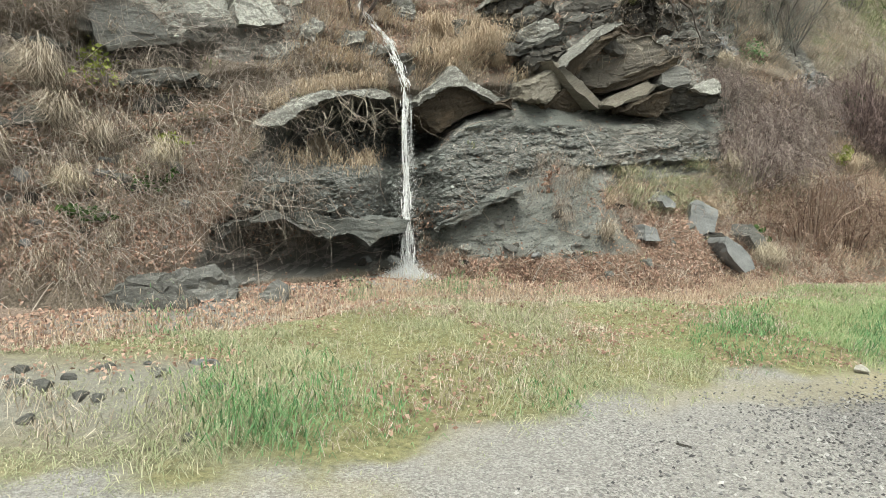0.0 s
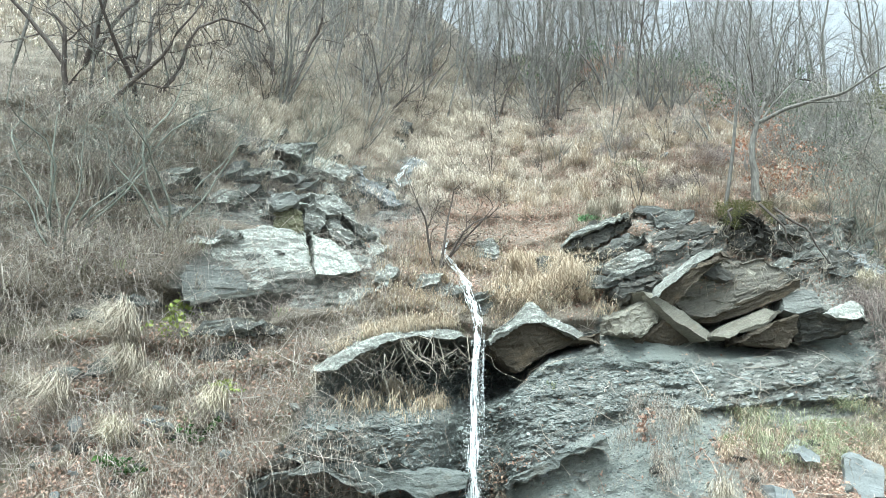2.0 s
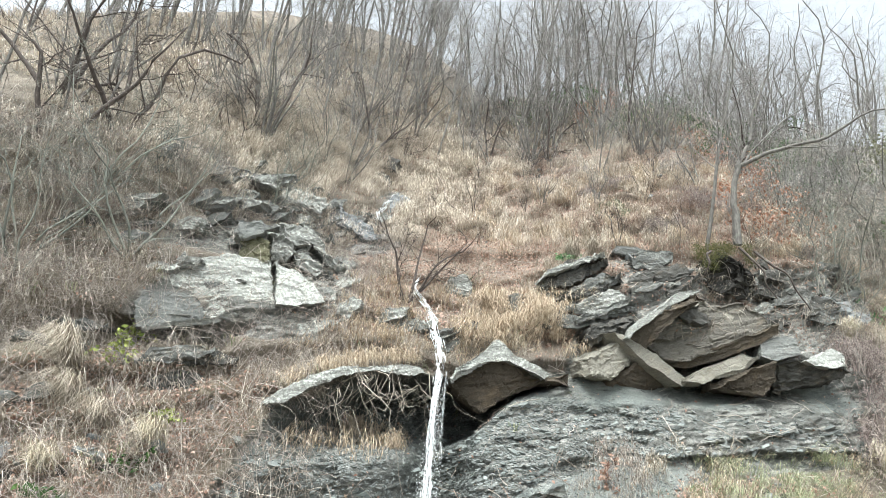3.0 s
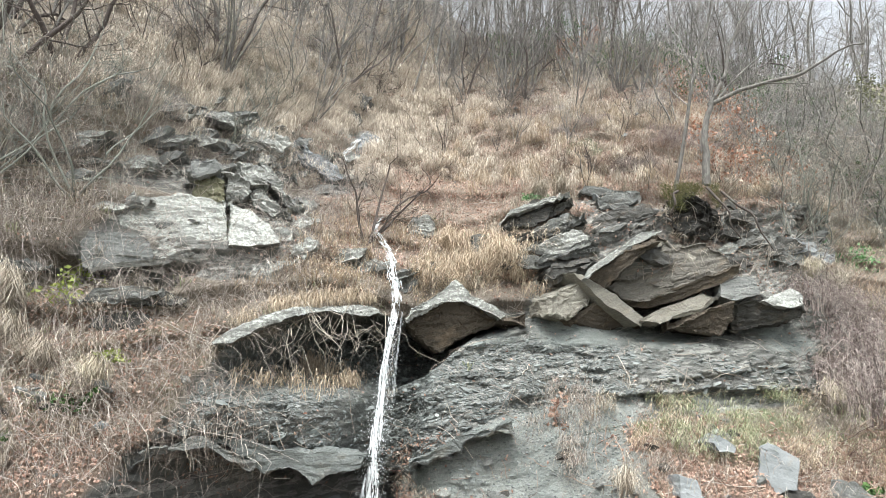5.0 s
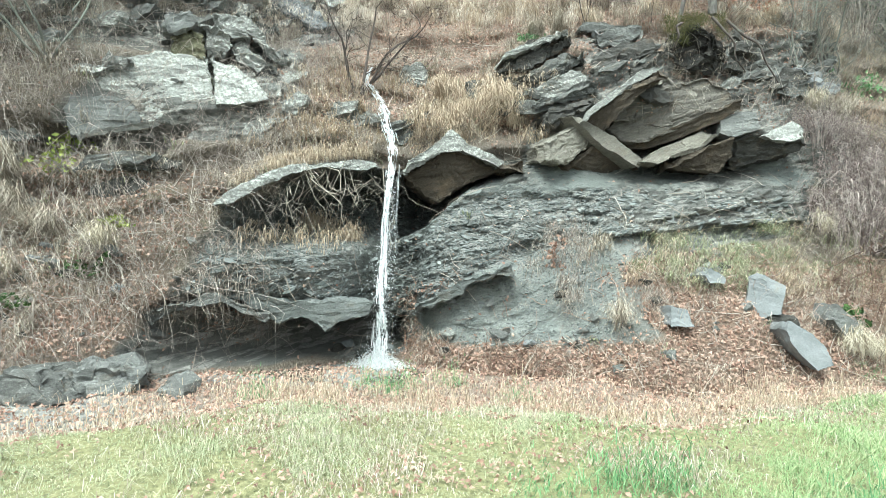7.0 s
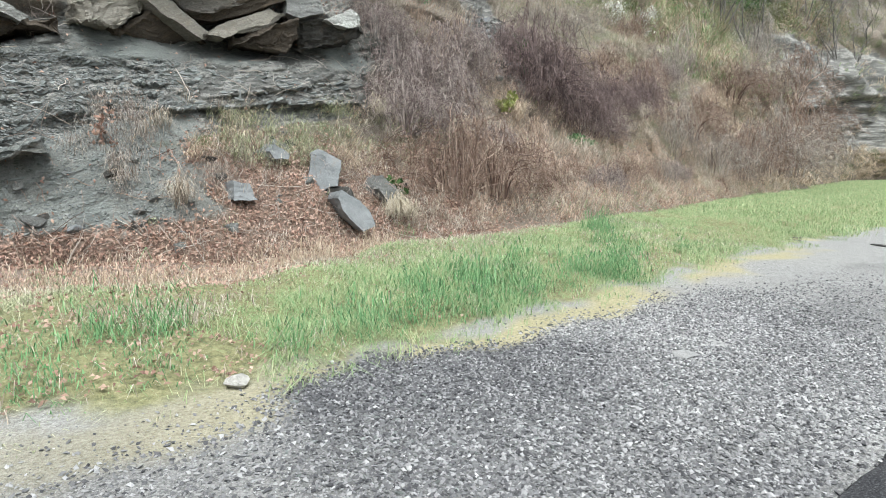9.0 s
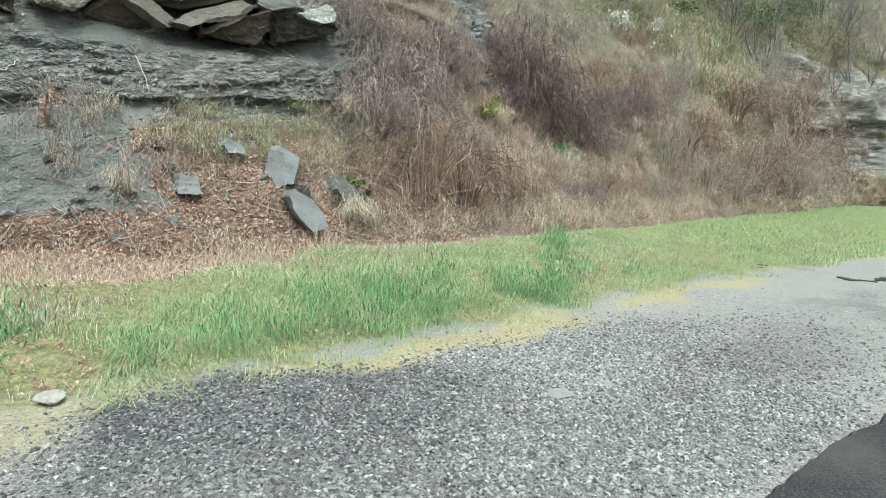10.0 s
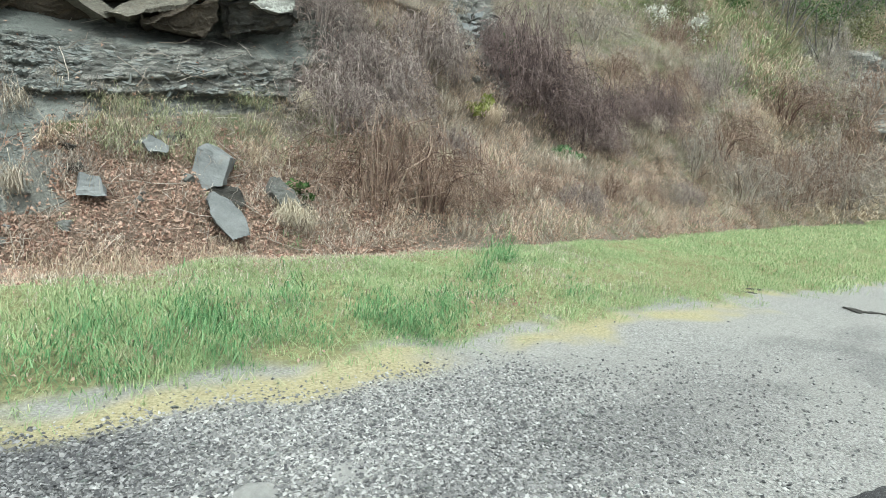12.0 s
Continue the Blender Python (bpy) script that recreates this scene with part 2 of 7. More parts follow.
# ---------------------------------------------------------------- mesh helpers
def quick_mesh(name, verts, tris=None, quads=None, smooth=False):
    """A mesh from arrays: verts (n,3), tris (m,3), quads (k,4)."""
    verts = np.asarray(verts, np.float32).reshape(-1, 3)
    tris = np.zeros((0, 3), np.int32) if tris is None else np.asarray(tris, np.int32).reshape(-1, 3)
    quads = np.zeros((0, 4), np.int32) if quads is None else np.asarray(quads, np.int32).reshape(-1, 4)
    me = bpy.data.meshes.new(name)
    me.vertices.add(len(verts))
    me.vertices.foreach_set("co", verts.ravel())
    nl = tris.size + quads.size
    me.loops.add(nl)
    me.loops.foreach_set("vertex_index", np.concatenate([tris.ravel(), quads.ravel()]).astype(np.int32))
    npoly = len(tris) + len(quads)
    me.polygons.add(npoly)
    starts = np.concatenate([np.arange(len(tris)) * 3, tris.size + np.arange(len(quads)) * 4]).astype(np.int32)
    me.polygons.foreach_set("loop_start", starts)
    me.polygons.foreach_set("use_smooth", np.full(npoly, smooth, bool))
    me.update(calc_edges=True)
    me.validate()
    return me


def grid_faces(nu, nv):
    a = np.arange(nu * nv).reshape(nu, nv)
    return np.stack([a[:-1, :-1], a[1:, :-1], a[1:, 1:], a[:-1, 1:]], -1).reshape(-1, 4)


def unit(v):
    return v / np.maximum(np.linalg.norm(v, axis=-1, keepdims=True), 1e-9)


def tubes(paths, radii, sides=3):
    """Tubes along paths (n,k,3) with radii (n,k): verts and quads."""
    n, k, _ = paths.shape
    tan = unit(np.gradient(paths, axis=1))
    ref = np.where(np.abs(tan[..., 2:3]) > 0.9, np.array([1.0, 0, 0]), np.array([0, 0, 1.0]))
    a = unit(np.cross(tan, ref))
    b = np.cross(tan, a)
    ang = np.arange(sides) * 2 * np.pi / sides
    v = paths[:, :, None] + radii[:, :, None, None] * (a[:, :, None] * np.cos(ang)[:, None] + b[:, :, None] * np.sin(ang)[:, None])
    idx = np.arange(n * k * sides).reshape(n, k, sides)
    nxt = np.roll(idx, -1, axis=2)
    q = np.stack([idx[:, :-1], nxt[:, :-1], nxt[:, 1:], idx[:, 1:]], -1).reshape(-1, 4)
    return v.reshape(-1, 3), q


def blades(base, lean, length, width, rng, droop=0.6, normal=None):
    """Bent grass blades: base (n,3), lean (n,3) the way that they bend, as verts, tris and quads."""
    n = len(base)
    up = np.array([0, 0, 1.0]) if normal is None else unit(normal * 0.5 + np.array([0, 0, 0.7]))
    side = unit(np.cross(lean, np.array([0, 0, 1.0])) + 1e-4) * (width[:, None] / 2)
    l = length[:, None]
    mid = base + up * l * 0.55 + lean * l * 0.22
    tip = base + up * l * (0.95 - droop * 0.75) + lean * l * (0.45 + droop * 0.35)
    v = np.stack([base - side, base + side, mid - side * 0.8, mid + side * 0.8, tip], 1).reshape(-1, 3)
    o = np.arange(n)[:, None] * 5
    return v, o + np.array([2, 3, 4]), o + np.array([0, 1, 3, 2])


def join_arrays(parts):
    """Join (verts, tris, quads) triples."""
    vs, ts, qs, off = [], [], [], 0
    for v, t, q in parts:
        vs.append(v)
        if t is not None:
            ts.append(t + off)
        if q is not None:
            qs.append(q + off)
        off += len(v)
    return np.concatenate(vs), (np.concatenate(ts) if ts else None), (np.concatenate(qs) if qs else None)


def part(name, data, material, parent=None, label=""):
    """One mesh object, under a thing or part where one is given."""
    if isinstance(data, bmesh.types.BMesh):
        me = bpy.data.meshes.new(name)
        data.to_mesh(me)
        data.free()
        data = me
    if material and not data.materials:
        data.materials.append(material)
    ob = new(name, data)
    ob.parent = parent
    return tagged(ob, label)


def thing(name, loc, label, category, group=""):
    ob = new(name)
    ob.location = loc
    ob.empty_display_size = 0.2
    return tagged(ob, label, category, group)


# ---------------------------------------------------------------- materials
class Nodes:
    """A short way to write node materials."""

    def __init__(self, name, rough=0.9):
        self.mat = bpy.data.materials.new(name)
        self.mat.use_nodes = True
        self.t = self.mat.node_tree
        self.bsdf = self.t.nodes["Principled BSDF"]
        self.bsdf.inputs["Roughness"].default_value = rough
        self.bsdf.inputs["Specular IOR Level"].default_value = 0.3

    def add(self, kind, **inputs):
        n = self.t.nodes.new(kind)
        for key, val in inputs.items():
            self.feed(n.inputs[key.replace("_", " ")], val)
        return n

    def feed(self, socket, val):
        if isinstance(val, bpy.types.NodeSocket):
            self.t.links.new(val, socket)
        elif isinstance(val, (tuple, list)) and len(val) == 3 and socket.type == "RGBA":
            socket.default_value = (*val, 1)
        else:
            socket.default_value = val

    def coords(self, scale=(1, 1, 1), rot=(0, 0, 0)):
        tc = self.t.nodes.new("ShaderNodeTexCoord")
        turned = self.add("ShaderNodeMapping", Vector=tc.outputs["Object"])
        turned.inputs["Rotation"].default_value = [radians(a) for a in rot]
        mp = self.add("ShaderNodeMapping", Vector=turned.outputs[0])
        mp.inputs["Scale"].default_value = scale
        return mp.outputs[0]

    def noise(self, scale, vec=None, detail=5.0, rough=0.6):
        n = self.add("ShaderNodeTexNoise", Scale=scale, Detail=detail, Roughness=rough)
        if vec is not None:
            self.feed(n.inputs["Vector"], vec)
        else:
            self.feed(n.inputs["Vector"], self.coords())
        return n.outputs["Fac"]

    def ramp(self, fac, stops):
        r = self.t.nodes.new("ShaderNodeValToRGB")
        self.feed(r.inputs[0], fac)
        el = r.color_ramp.elements
        while len(el) < len(stops):
            el.new(0.5)
        for e, (p, c) in zip(el, stops):
            e.position, e.color = p, (*c, 1) if len(c) == 3 else c
        return r.outputs[0]

    def grey(self, fac, a, b):
        return self.ramp(fac, [(a, (0, 0, 0)), (b, (1, 1, 1))])

    def mix(self, fac, a, b, kind="MIX"):
        m = self.t.nodes.new("ShaderNodeMix")
        m.data_type, m.blend_type = "RGBA", kind
        self.feed(m.inputs[0], fac)
        self.feed(m.inputs[6], a)
        self.feed(m.inputs[7], b)
        return m.outputs[2]

    def math(self, op, a, b=0.0):
        m = self.t.nodes.new("ShaderNodeMath")
        m.operation = op
        self.feed(m.inputs[0], a)
        self.feed(m.inputs[1], b)
        return m.outputs[0]

    def island(self):
        return self.t.nodes.new("ShaderNodeNewGeometry").outputs["Random Per Island"]

    def up(self):
        g = self.t.nodes.new("ShaderNodeNewGeometry")
        s = self.add("ShaderNodeSeparateXYZ", Vector=g.outputs["Normal"])
        return s.outputs["Z"]

    def attr(self, name):
        a = self.t.nodes.new("ShaderNodeAttribute")
        a.attribute_name = name
        return a.outputs["Fac"]

    def bump(self, height, strength=0.5, dist=0.02, below=None):
        b = self.add("ShaderNodeBump", Strength=strength, Distance=dist, Height=height)
        if below is not None:
            self.feed(b.inputs["Normal"], below)
        return b.outputs[0]

    def done(self, color, normal=None, rough=None):
        self.feed(self.bsdf.inputs["Base Color"], color)
        if normal is not None:
            self.feed(self.bsdf.inputs["Normal"], normal)
        if rough is not None:
            self.feed(self.bsdf.inputs["Roughness"], rough)
        return self.mat


def slate_material(name, base, dark, pale):
    """Smooth split slate with a worn, dusty surface."""
    m = Nodes(name, 0.7)
    soft = m.noise(2.2, None, 5, 0.6)
    grain = m.noise(40.0, m.coords((1, 1, 2.5)), 6, 0.75)
    c = m.ramp(soft, [(0.3, dark), (0.5, base), (0.7, pale)])
    c = m.mix(0.35, c, m.ramp(grain, [(0.35, dark), (0.65, pale)]))
    rust = m.grey(m.noise(3.3, None, 6, 0.7), 0.6, 0.7)
    c = m.mix(m.math("MULTIPLY", rust, 0.4), c, (0.20, 0.16, 0.115))
    return m.done(c, m.bump(grain, 0.5, 0.012, m.bump(soft, 0.4, 0.05)))


def rock_colour(m, base, dark, pale, lichen, dip=12.0):
    """Laminated shale: grain along the bedding, cracks, pale lichen and rusty stains."""
    lam = m.noise(6.0, m.coords((1.0, 1.0, 2.2), (0, dip, 0)), 8, 0.75)
    coarse = m.noise(1.3, None, 4)
    fine = m.noise(48.0, None, 6, 0.8)
    c = m.ramp(lam, [(0.34, dark), (0.5, base), (0.68, pale)])
    c = m.mix(m.math("MULTIPLY", m.grey(coarse, 0.4, 0.65), 0.6), c, m.mix(0.5, c, dark))
    c = m.mix(0.5, c, m.ramp(fine, [(0.38, dark), (0.5, base), (0.62, pale)]))
    rust = m.grey(m.noise(2.1, m.coords((1, 1, 1.6)), 5, 0.7), 0.6, 0.72)
    c = m.mix(m.math("MULTIPLY", rust, 0.45), c, (0.17, 0.12, 0.075))
    spots = m.grey(m.noise(15.0, None, 8, 0.8), 0.58 - 0.18 * lichen, 0.61 - 0.18 * lichen)
    spots = m.math("MULTIPLY", spots, m.grey(m.noise(2.6, None, 6, 0.7), 0.36, 0.56))
    face = m.grey(m.up(), 0.0, 0.5)
    face = m.math("ADD", m.math("MULTIPLY", face, 0.75), 0.25)
    c = m.mix(m.math("MULTIPLY", m.math("MULTIPLY", spots, face), min(1.0, lichen * 1.3)), c, (0.58, 0.60, 0.55))
    vor = m.add("ShaderNodeTexVoronoi", Scale=5.0)
    vor.feature = "DISTANCE_TO_EDGE"
    m.feed(vor.inputs["Vector"], m.coords((0.5, 0.5, 1.8), (0, dip + 8, 0)))
    crack = m.grey(vor.outputs["Distance"], 0.0, 0.035)
    c = m.mix(crack, m.mix(0.6, c, (0.03, 0.03, 0.03)), c)
    flake = m.add("ShaderNodeTexVoronoi", Scale=17.0)
    m.feed(flake.inputs["Vector"], m.mix(0.12, m.coords((0.45, 0.45, 1.5), (0, dip, 0)), m.add("ShaderNodeTexNoise", Scale=3.0).outputs["Color"]))
    sep = m.add("ShaderNodeSeparateColor", Color=flake.outputs["Color"])
    c = m.mix(m.math("MULTIPLY", m.grey(sep.outputs[0], 0.55, 1.0), 0.45), c, pale)
    c = m.mix(m.math("MULTIPLY", m.grey(sep.outputs[1], 0.6, 1.0), 0.55), c, dark)
    n = m.bump(lam, 0.8, 0.05)
    n = m.bump(sep.outputs[2], 0.7, 0.04, n)
    n = m.bump(crack, 0.5, 0.02, n)
    n = m.bump(fine, 0.9, 0.025, n)
    return c, n


def rock_material(name, base, dark, pale, lichen=0.3, rough=0.85, dip=12.0):
    m = Nodes(name, rough)
    c, n = rock_colour(m, base, dark, pale, lichen, dip)
    return m.done(c, n)


def bedded_material(name, base, dark, pale, lichen=0.2, dip=20.0, stain=0.3, rough=0.8):
    """Smooth split faces of bedded rock: thin layers along the dip, broad stains, pale lichen on what faces up."""
    m = Nodes(name, rough)
    layers = m.noise(2.0, m.coords((0.7, 0.7, 8.0), (0, dip, 0)), 8, 0.75)
    fine_layers = m.noise(4.0, m.coords((0.8, 0.8, 26.0), (0, dip, 0)), 4, 0.7)
    broad = m.noise(1.6, m.coords((1, 1, 1.6), (0, dip, 0)), 6, 0.65)
    grain = m.noise(60.0, None, 5, 0.8)
    c = m.ramp(broad, [(0.3, dark), (0.46, base), (0.58, base), (0.72, pale)])
    c = m.mix(m.math("MULTIPLY", m.grey(layers, 0.52, 0.36), 0.6), c, dark)
    c = m.mix(m.math("MULTIPLY", m.grey(layers, 0.55, 0.7), 0.55), c, pale)
    c = m.mix(m.math("MULTIPLY", m.grey(fine_layers, 0.44, 0.34), 0.5), c, dark)
    mottle = m.noise(7.0, m.coords((1, 1, 1.7), (0, dip, 0)), 7, 0.75)
    c = m.mix(m.math("MULTIPLY", m.grey(mottle, 0.5, 0.38), 0.5), c, dark)
    c = m.mix(m.math("MULTIPLY", m.grey(mottle, 0.54, 0.66), 0.4), c, pale)
    c = m.mix(0.3, c, m.ramp(grain, [(0.36, dark), (0.5, base), (0.64, pale)]))
    rust = m.grey(m.noise(2.4, m.coords((1, 1, 2.2), (0, dip, 0)), 6, 0.7), 0.54, 0.68)
    c = m.mix(m.math("MULTIPLY", rust, stain), c, (0.20, 0.145, 0.09))
    spots = m.grey(m.noise(17.0, None, 8, 0.8), 0.60 - 0.16 * lichen, 0.63 - 0.16 * lichen)
    spots = m.math("MULTIPLY", spots, m.grey(m.noise(2.4, None, 6, 0.7), 0.34, 0.55))
    face = m.math("ADD", m.math("MULTIPLY", m.grey(m.up(), -0.05, 0.4), 0.85), 0.1)
    c = m.mix(m.math("MULTIPLY", m.math("MULTIPLY", spots, face), min(1.0, lichen * 1.2)), c, (0.50, 0.52, 0.475))
    n = m.bump(mottle, 0.5, 0.04, m.bump(layers, 0.7, 0.05))
    n = m.bump(fine_layers, 0.5, 0.02, n)
    n = m.bump(grain, 0.6, 0.015, n)
    return m.done(c, n)


wall_shale = bedded_material("wall_shale", (0.165, 0.178, 0.17), (0.06, 0.066, 0.063), (0.27, 0.285, 0.27), 0.1, 10, 0.2)
GREY = ((0.285, 0.28, 0.257), (0.10, 0.10, 0.093), (0.47, 0.462, 0.425))
rock_grey = bedded_material("grey_shale", (0.15, 0.152, 0.143), (0.045, 0.046, 0.043), (0.27, 0.272, 0.255), 0.3, 14)
rock_pale = bedded_material("lichen_rock", (0.23, 0.232, 0.215), (0.075, 0.075, 0.07), (0.36, 0.362, 0.335), 0.6, 14, 0.3)
rock_lichen = bedded_material("white_lichen_rock", (0.33, 0.333, 0.312), (0.12, 0.121, 0.112), (0.46, 0.463, 0.436), 0.75, 8, 0.3)
rock_face = bedded_material("grey_smooth_rock", (0.21, 0.215, 0.205), (0.09, 0.093, 0.088), (0.30, 0.305, 0.29), 0.3, 5, 0.2)
# root soil painted near black, for the shade in the hollow under the tree
shaded_soil = rock_material("shaded_root_soil", (0.022, 0.02, 0.017), (0.008, 0.008, 0.007), (0.045, 0.04, 0.033), 0.0)
# dark shale; its tone is set lower to carry shade between the slabs
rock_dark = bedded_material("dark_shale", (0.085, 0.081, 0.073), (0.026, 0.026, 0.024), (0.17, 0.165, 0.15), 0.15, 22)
rock_brown = bedded_material("brown_shale", (0.165, 0.152, 0.13), (0.055, 0.05, 0.043), (0.26, 0.242, 0.212), 0.1, 20, 0.35)
# brown rock of the undersides, with the shade below the slabs put into it
rock_under = bedded_material("shaded_brown_rock", (0.085, 0.068, 0.05), (0.03, 0.025, 0.02), (0.20, 0.17, 0.13), 0.03, 24, 0.35)
rock_tan = bedded_material("tan_slab", (0.27, 0.255, 0.215), (0.095, 0.087, 0.07), (0.41, 0.39, 0.345), 0.2, 24, 0.3)
white_rock = slate_material("white_stone", (0.38, 0.37, 0.34), (0.22, 0.215, 0.19), (0.52, 0.51, 0.47))
flat_rock = slate_material("dusty_flat_stone", (0.27, 0.27, 0.262), (0.20, 0.20, 0.195), (0.34, 0.34, 0.33))
rock_blue = slate_material("blue_grey_slate", (0.175, 0.187, 0.19), (0.10, 0.108, 0.11), (0.25, 0.263, 0.265))
rock_wet = bedded_material("wet_rock", (0.22, 0.232, 0.238), (0.07, 0.074, 0.077), (0.44, 0.457, 0.465), 0.1, 20, 0.1, 0.25)
rock_moss = bedded_material("mossy_rock", (0.19, 0.18, 0.11), (0.07, 0.07, 0.045), (0.30, 0.285, 0.19), 0.25, 30)


def hillside_material():
    m = Nodes("hillside_soil_and_shale", 0.92)
    c_rock, n_rock = rock_colour(m, *GREY, 0.2)
    c_rock = m.mix(m.grey(m.attr("tone"), 0.55, 1.0), c_rock, m.mix(0.6, c_rock, GREY[2]))
    c_rock = m.mix(m.grey(m.attr("tone"), 0.45, 0.0), c_rock, m.mix(0.7, c_rock, GREY[1]))
    grit = m.noise(55.0, None, 6, 0.8)
    clay = m.ramp(grit, [(0.32, (0.12, 0.132, 0.123)), (0.5, (0.26, 0.277, 0.258)), (0.68, (0.42, 0.437, 0.408))])
    clay = m.mix(m.grey(m.noise(1.7, None, 5, 0.7), 0.42, 0.62), clay, m.mix(0.55, clay, (0.20, 0.235, 0.23)))
    clay = m.mix(m.math("MULTIPLY", m.grey(m.noise(4.5, None, 6, 0.75), 0.58, 0.66), 0.5), clay, (0.19, 0.15, 0.115))
    c_rock = m.mix(m.math("MULTIPLY", m.attr("clay"), 0.7), c_rock, clay)
    # wetness near the fall; in the cave it also paints the shade dark
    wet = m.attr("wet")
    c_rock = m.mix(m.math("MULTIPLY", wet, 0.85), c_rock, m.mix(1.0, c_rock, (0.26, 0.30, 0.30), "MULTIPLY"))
    big = m.noise(0.7, None, 5)
    fine = m.noise(22.0, None, 6, 0.75)
    straw = m.noise(30.0, m.coords((1.6, 1.6, 0.35)), 4, 0.7)
    soil = m.ramp(fine, [(0.3, (0.045, 0.038, 0.032)), (0.5, (0.16, 0.134, 0.11)), (0.68, (0.33, 0.29, 0.245))])
    dry = m.ramp(straw, [(0.3, (0.075, 0.063, 0.05)), (0.5, (0.23, 0.195, 0.155)), (0.7, (0.43, 0.38, 0.315))])
    ground = m.mix(m.grey(big, 0.35, 0.62), soil, dry)
    leaf = m.ramp(m.noise(40.0, None, 5, 0.8), [(0.3, (0.06, 0.042, 0.034)), (0.5, (0.24, 0.17, 0.132)), (0.7, (0.44, 0.335, 0.27))])
    ground = m.mix(m.math("MULTIPLY", m.attr("litter"), 0.8), ground, leaf)
    green = m.grey(m.noise(1.1, None, 4), 0.45, 0.65)
    ground = m.mix(m.math("MULTIPLY", green, m.attr("green")), ground, (0.10, 0.13, 0.045))
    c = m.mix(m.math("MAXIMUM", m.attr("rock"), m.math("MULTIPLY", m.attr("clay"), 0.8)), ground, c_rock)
    n = m.bump(fine, 0.8, 0.05, n_rock)
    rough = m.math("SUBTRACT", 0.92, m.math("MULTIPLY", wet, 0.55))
    return m.done(c, n, rough)


def gravel_material():
    m = Nodes("grey_gravel", 0.9)
    chips = m.add("ShaderNodeTexVoronoi", Scale=85.0)
    m.feed(chips.inputs["Vector"], m.coords())
    small = m.add("ShaderNodeTexVoronoi", Scale=190.0)
    m.feed(small.inputs["Vector"], m.coords())
    sep = m.add("ShaderNodeSeparateColor", Color=chips.outputs["Color"])
    sep2 = m.add("ShaderNodeSeparateColor", Color=small.outputs["Color"])
    a = m.ramp(sep.outputs[0], [(0.0, (0.07, 0.07, 0.07)), (0.5, (0.25, 0.25, 0.243)), (1.0, (0.54, 0.54, 0.525))])
    b = m.ramp(sep2.outputs[0], [(0.0, (0.12, 0.12, 0.117)), (1.0, (0.34, 0.335, 0.32))])
    c = m.mix(0.5, a, b)
    dust = m.grey(m.noise(0.8, None, 5), 0.4, 0.65)
    c = m.mix(m.math("MULTIPLY", dust, m.math("SUBTRACT", 0.5, m.math("MULTIPLY", m.attr("wet"), 0.5))), c, (0.29, 0.287, 0.27))
    dark = m.attr("wet")
    c = m.mix(dark, c, m.mix(1.0, c, (0.15, 0.158, 0.19), "MULTIPLY"))
    c = m.mix(m.attr("moss"), c, m.ramp(m.noise(35.0, None, 6, 0.75), [(0.3, (0.17, 0.15, 0.085)), (0.5, (0.33, 0.30, 0.18)), (0.7, (0.46, 0.425, 0.30))]))
    soil = m.ramp(m.noise(18.0, None, 6, 0.75), [(0.3, (0.08, 0.075, 0.04)), (0.5, (0.20, 0.20, 0.10)), (0.7, (0.33, 0.31, 0.18))])
    mud = m.ramp(m.noise(30.0, None, 6, 0.8), [(0.3, (0.07, 0.055, 0.045)), (0.5, (0.21, 0.165, 0.135)), (0.7, (0.38, 0.32, 0.27))])
    mud = m.mix(m.attr("silt"), mud, m.ramp(m.noise(24.0, None, 6, 0.8), [(0.3, (0.12, 0.13, 0.125)), (0.5, (0.23, 0.245, 0.235)), (0.7, (0.36, 0.375, 0.36))]))
    c = m.mix(m.attr("verge"), c, m.mix(m.attr("litter"), soil, mud))
    n = m.bump(chips.outputs["Distance"], 0.9, 0.008)
    n = m.bump(m.noise(60.0, None, 4), 0.4, 0.01, n)
    return m.done(c, n)


def asphalt_material():
    m = Nodes("asphalt", 0.88)
    grain = m.noise(95.0, None, 4, 0.8)
    c = m.ramp(grain, [(0.36, (0.008, 0.008, 0.009)), (0.52, (0.026, 0.027, 0.03)), (0.66, (0.12, 0.12, 0.125))])
    c = m.mix(m.grey(m.noise(0.9, None, 5), 0.4, 0.7), c, m.mix(0.4, c, (0.12, 0.118, 0.11)))
    return m.done(c, m.bump(grain, 0.6, 0.008))


def leaf_material(name, colours, rough=0.7, damp=False, patchy=0.35):
    """Blades, leaves or twigs: a colour of its own for each."""
    m = Nodes(name, rough)
    k = len(colours)
    c = m.ramp(m.island(), [(i / max(k - 1, 1), col) for i, col in enumerate(colours)])
    patch = m.noise(0.9, None, 3)
    c = m.mix(m.grey(patch, 0.3, 0.75), c, m.mix(patchy, c, colours[0]))
    if damp:
        c = m.mix(m.math("MULTIPLY", m.attr("wet"), 0.85), c, m.mix(1.0, c, (0.30, 0.30, 0.335), "MULTIPLY"))
    return m.done(c)


def bark_material(name, dark, light):
    m = Nodes(name, 0.9)
    g = m.noise(9.0, m.coords((2.5, 2.5, 0.5)), 5, 0.7)
    c = m.ramp(g, [(0.3, dark), (0.7, light)])
    c = m.mix(m.math("MULTIPLY", m.grey(m.noise(3.0), 0.58, 0.7), 0.6), c, (0.30, 0.31, 0.26))
    return m.done(c, m.bump(g, 0.6, 0.02))


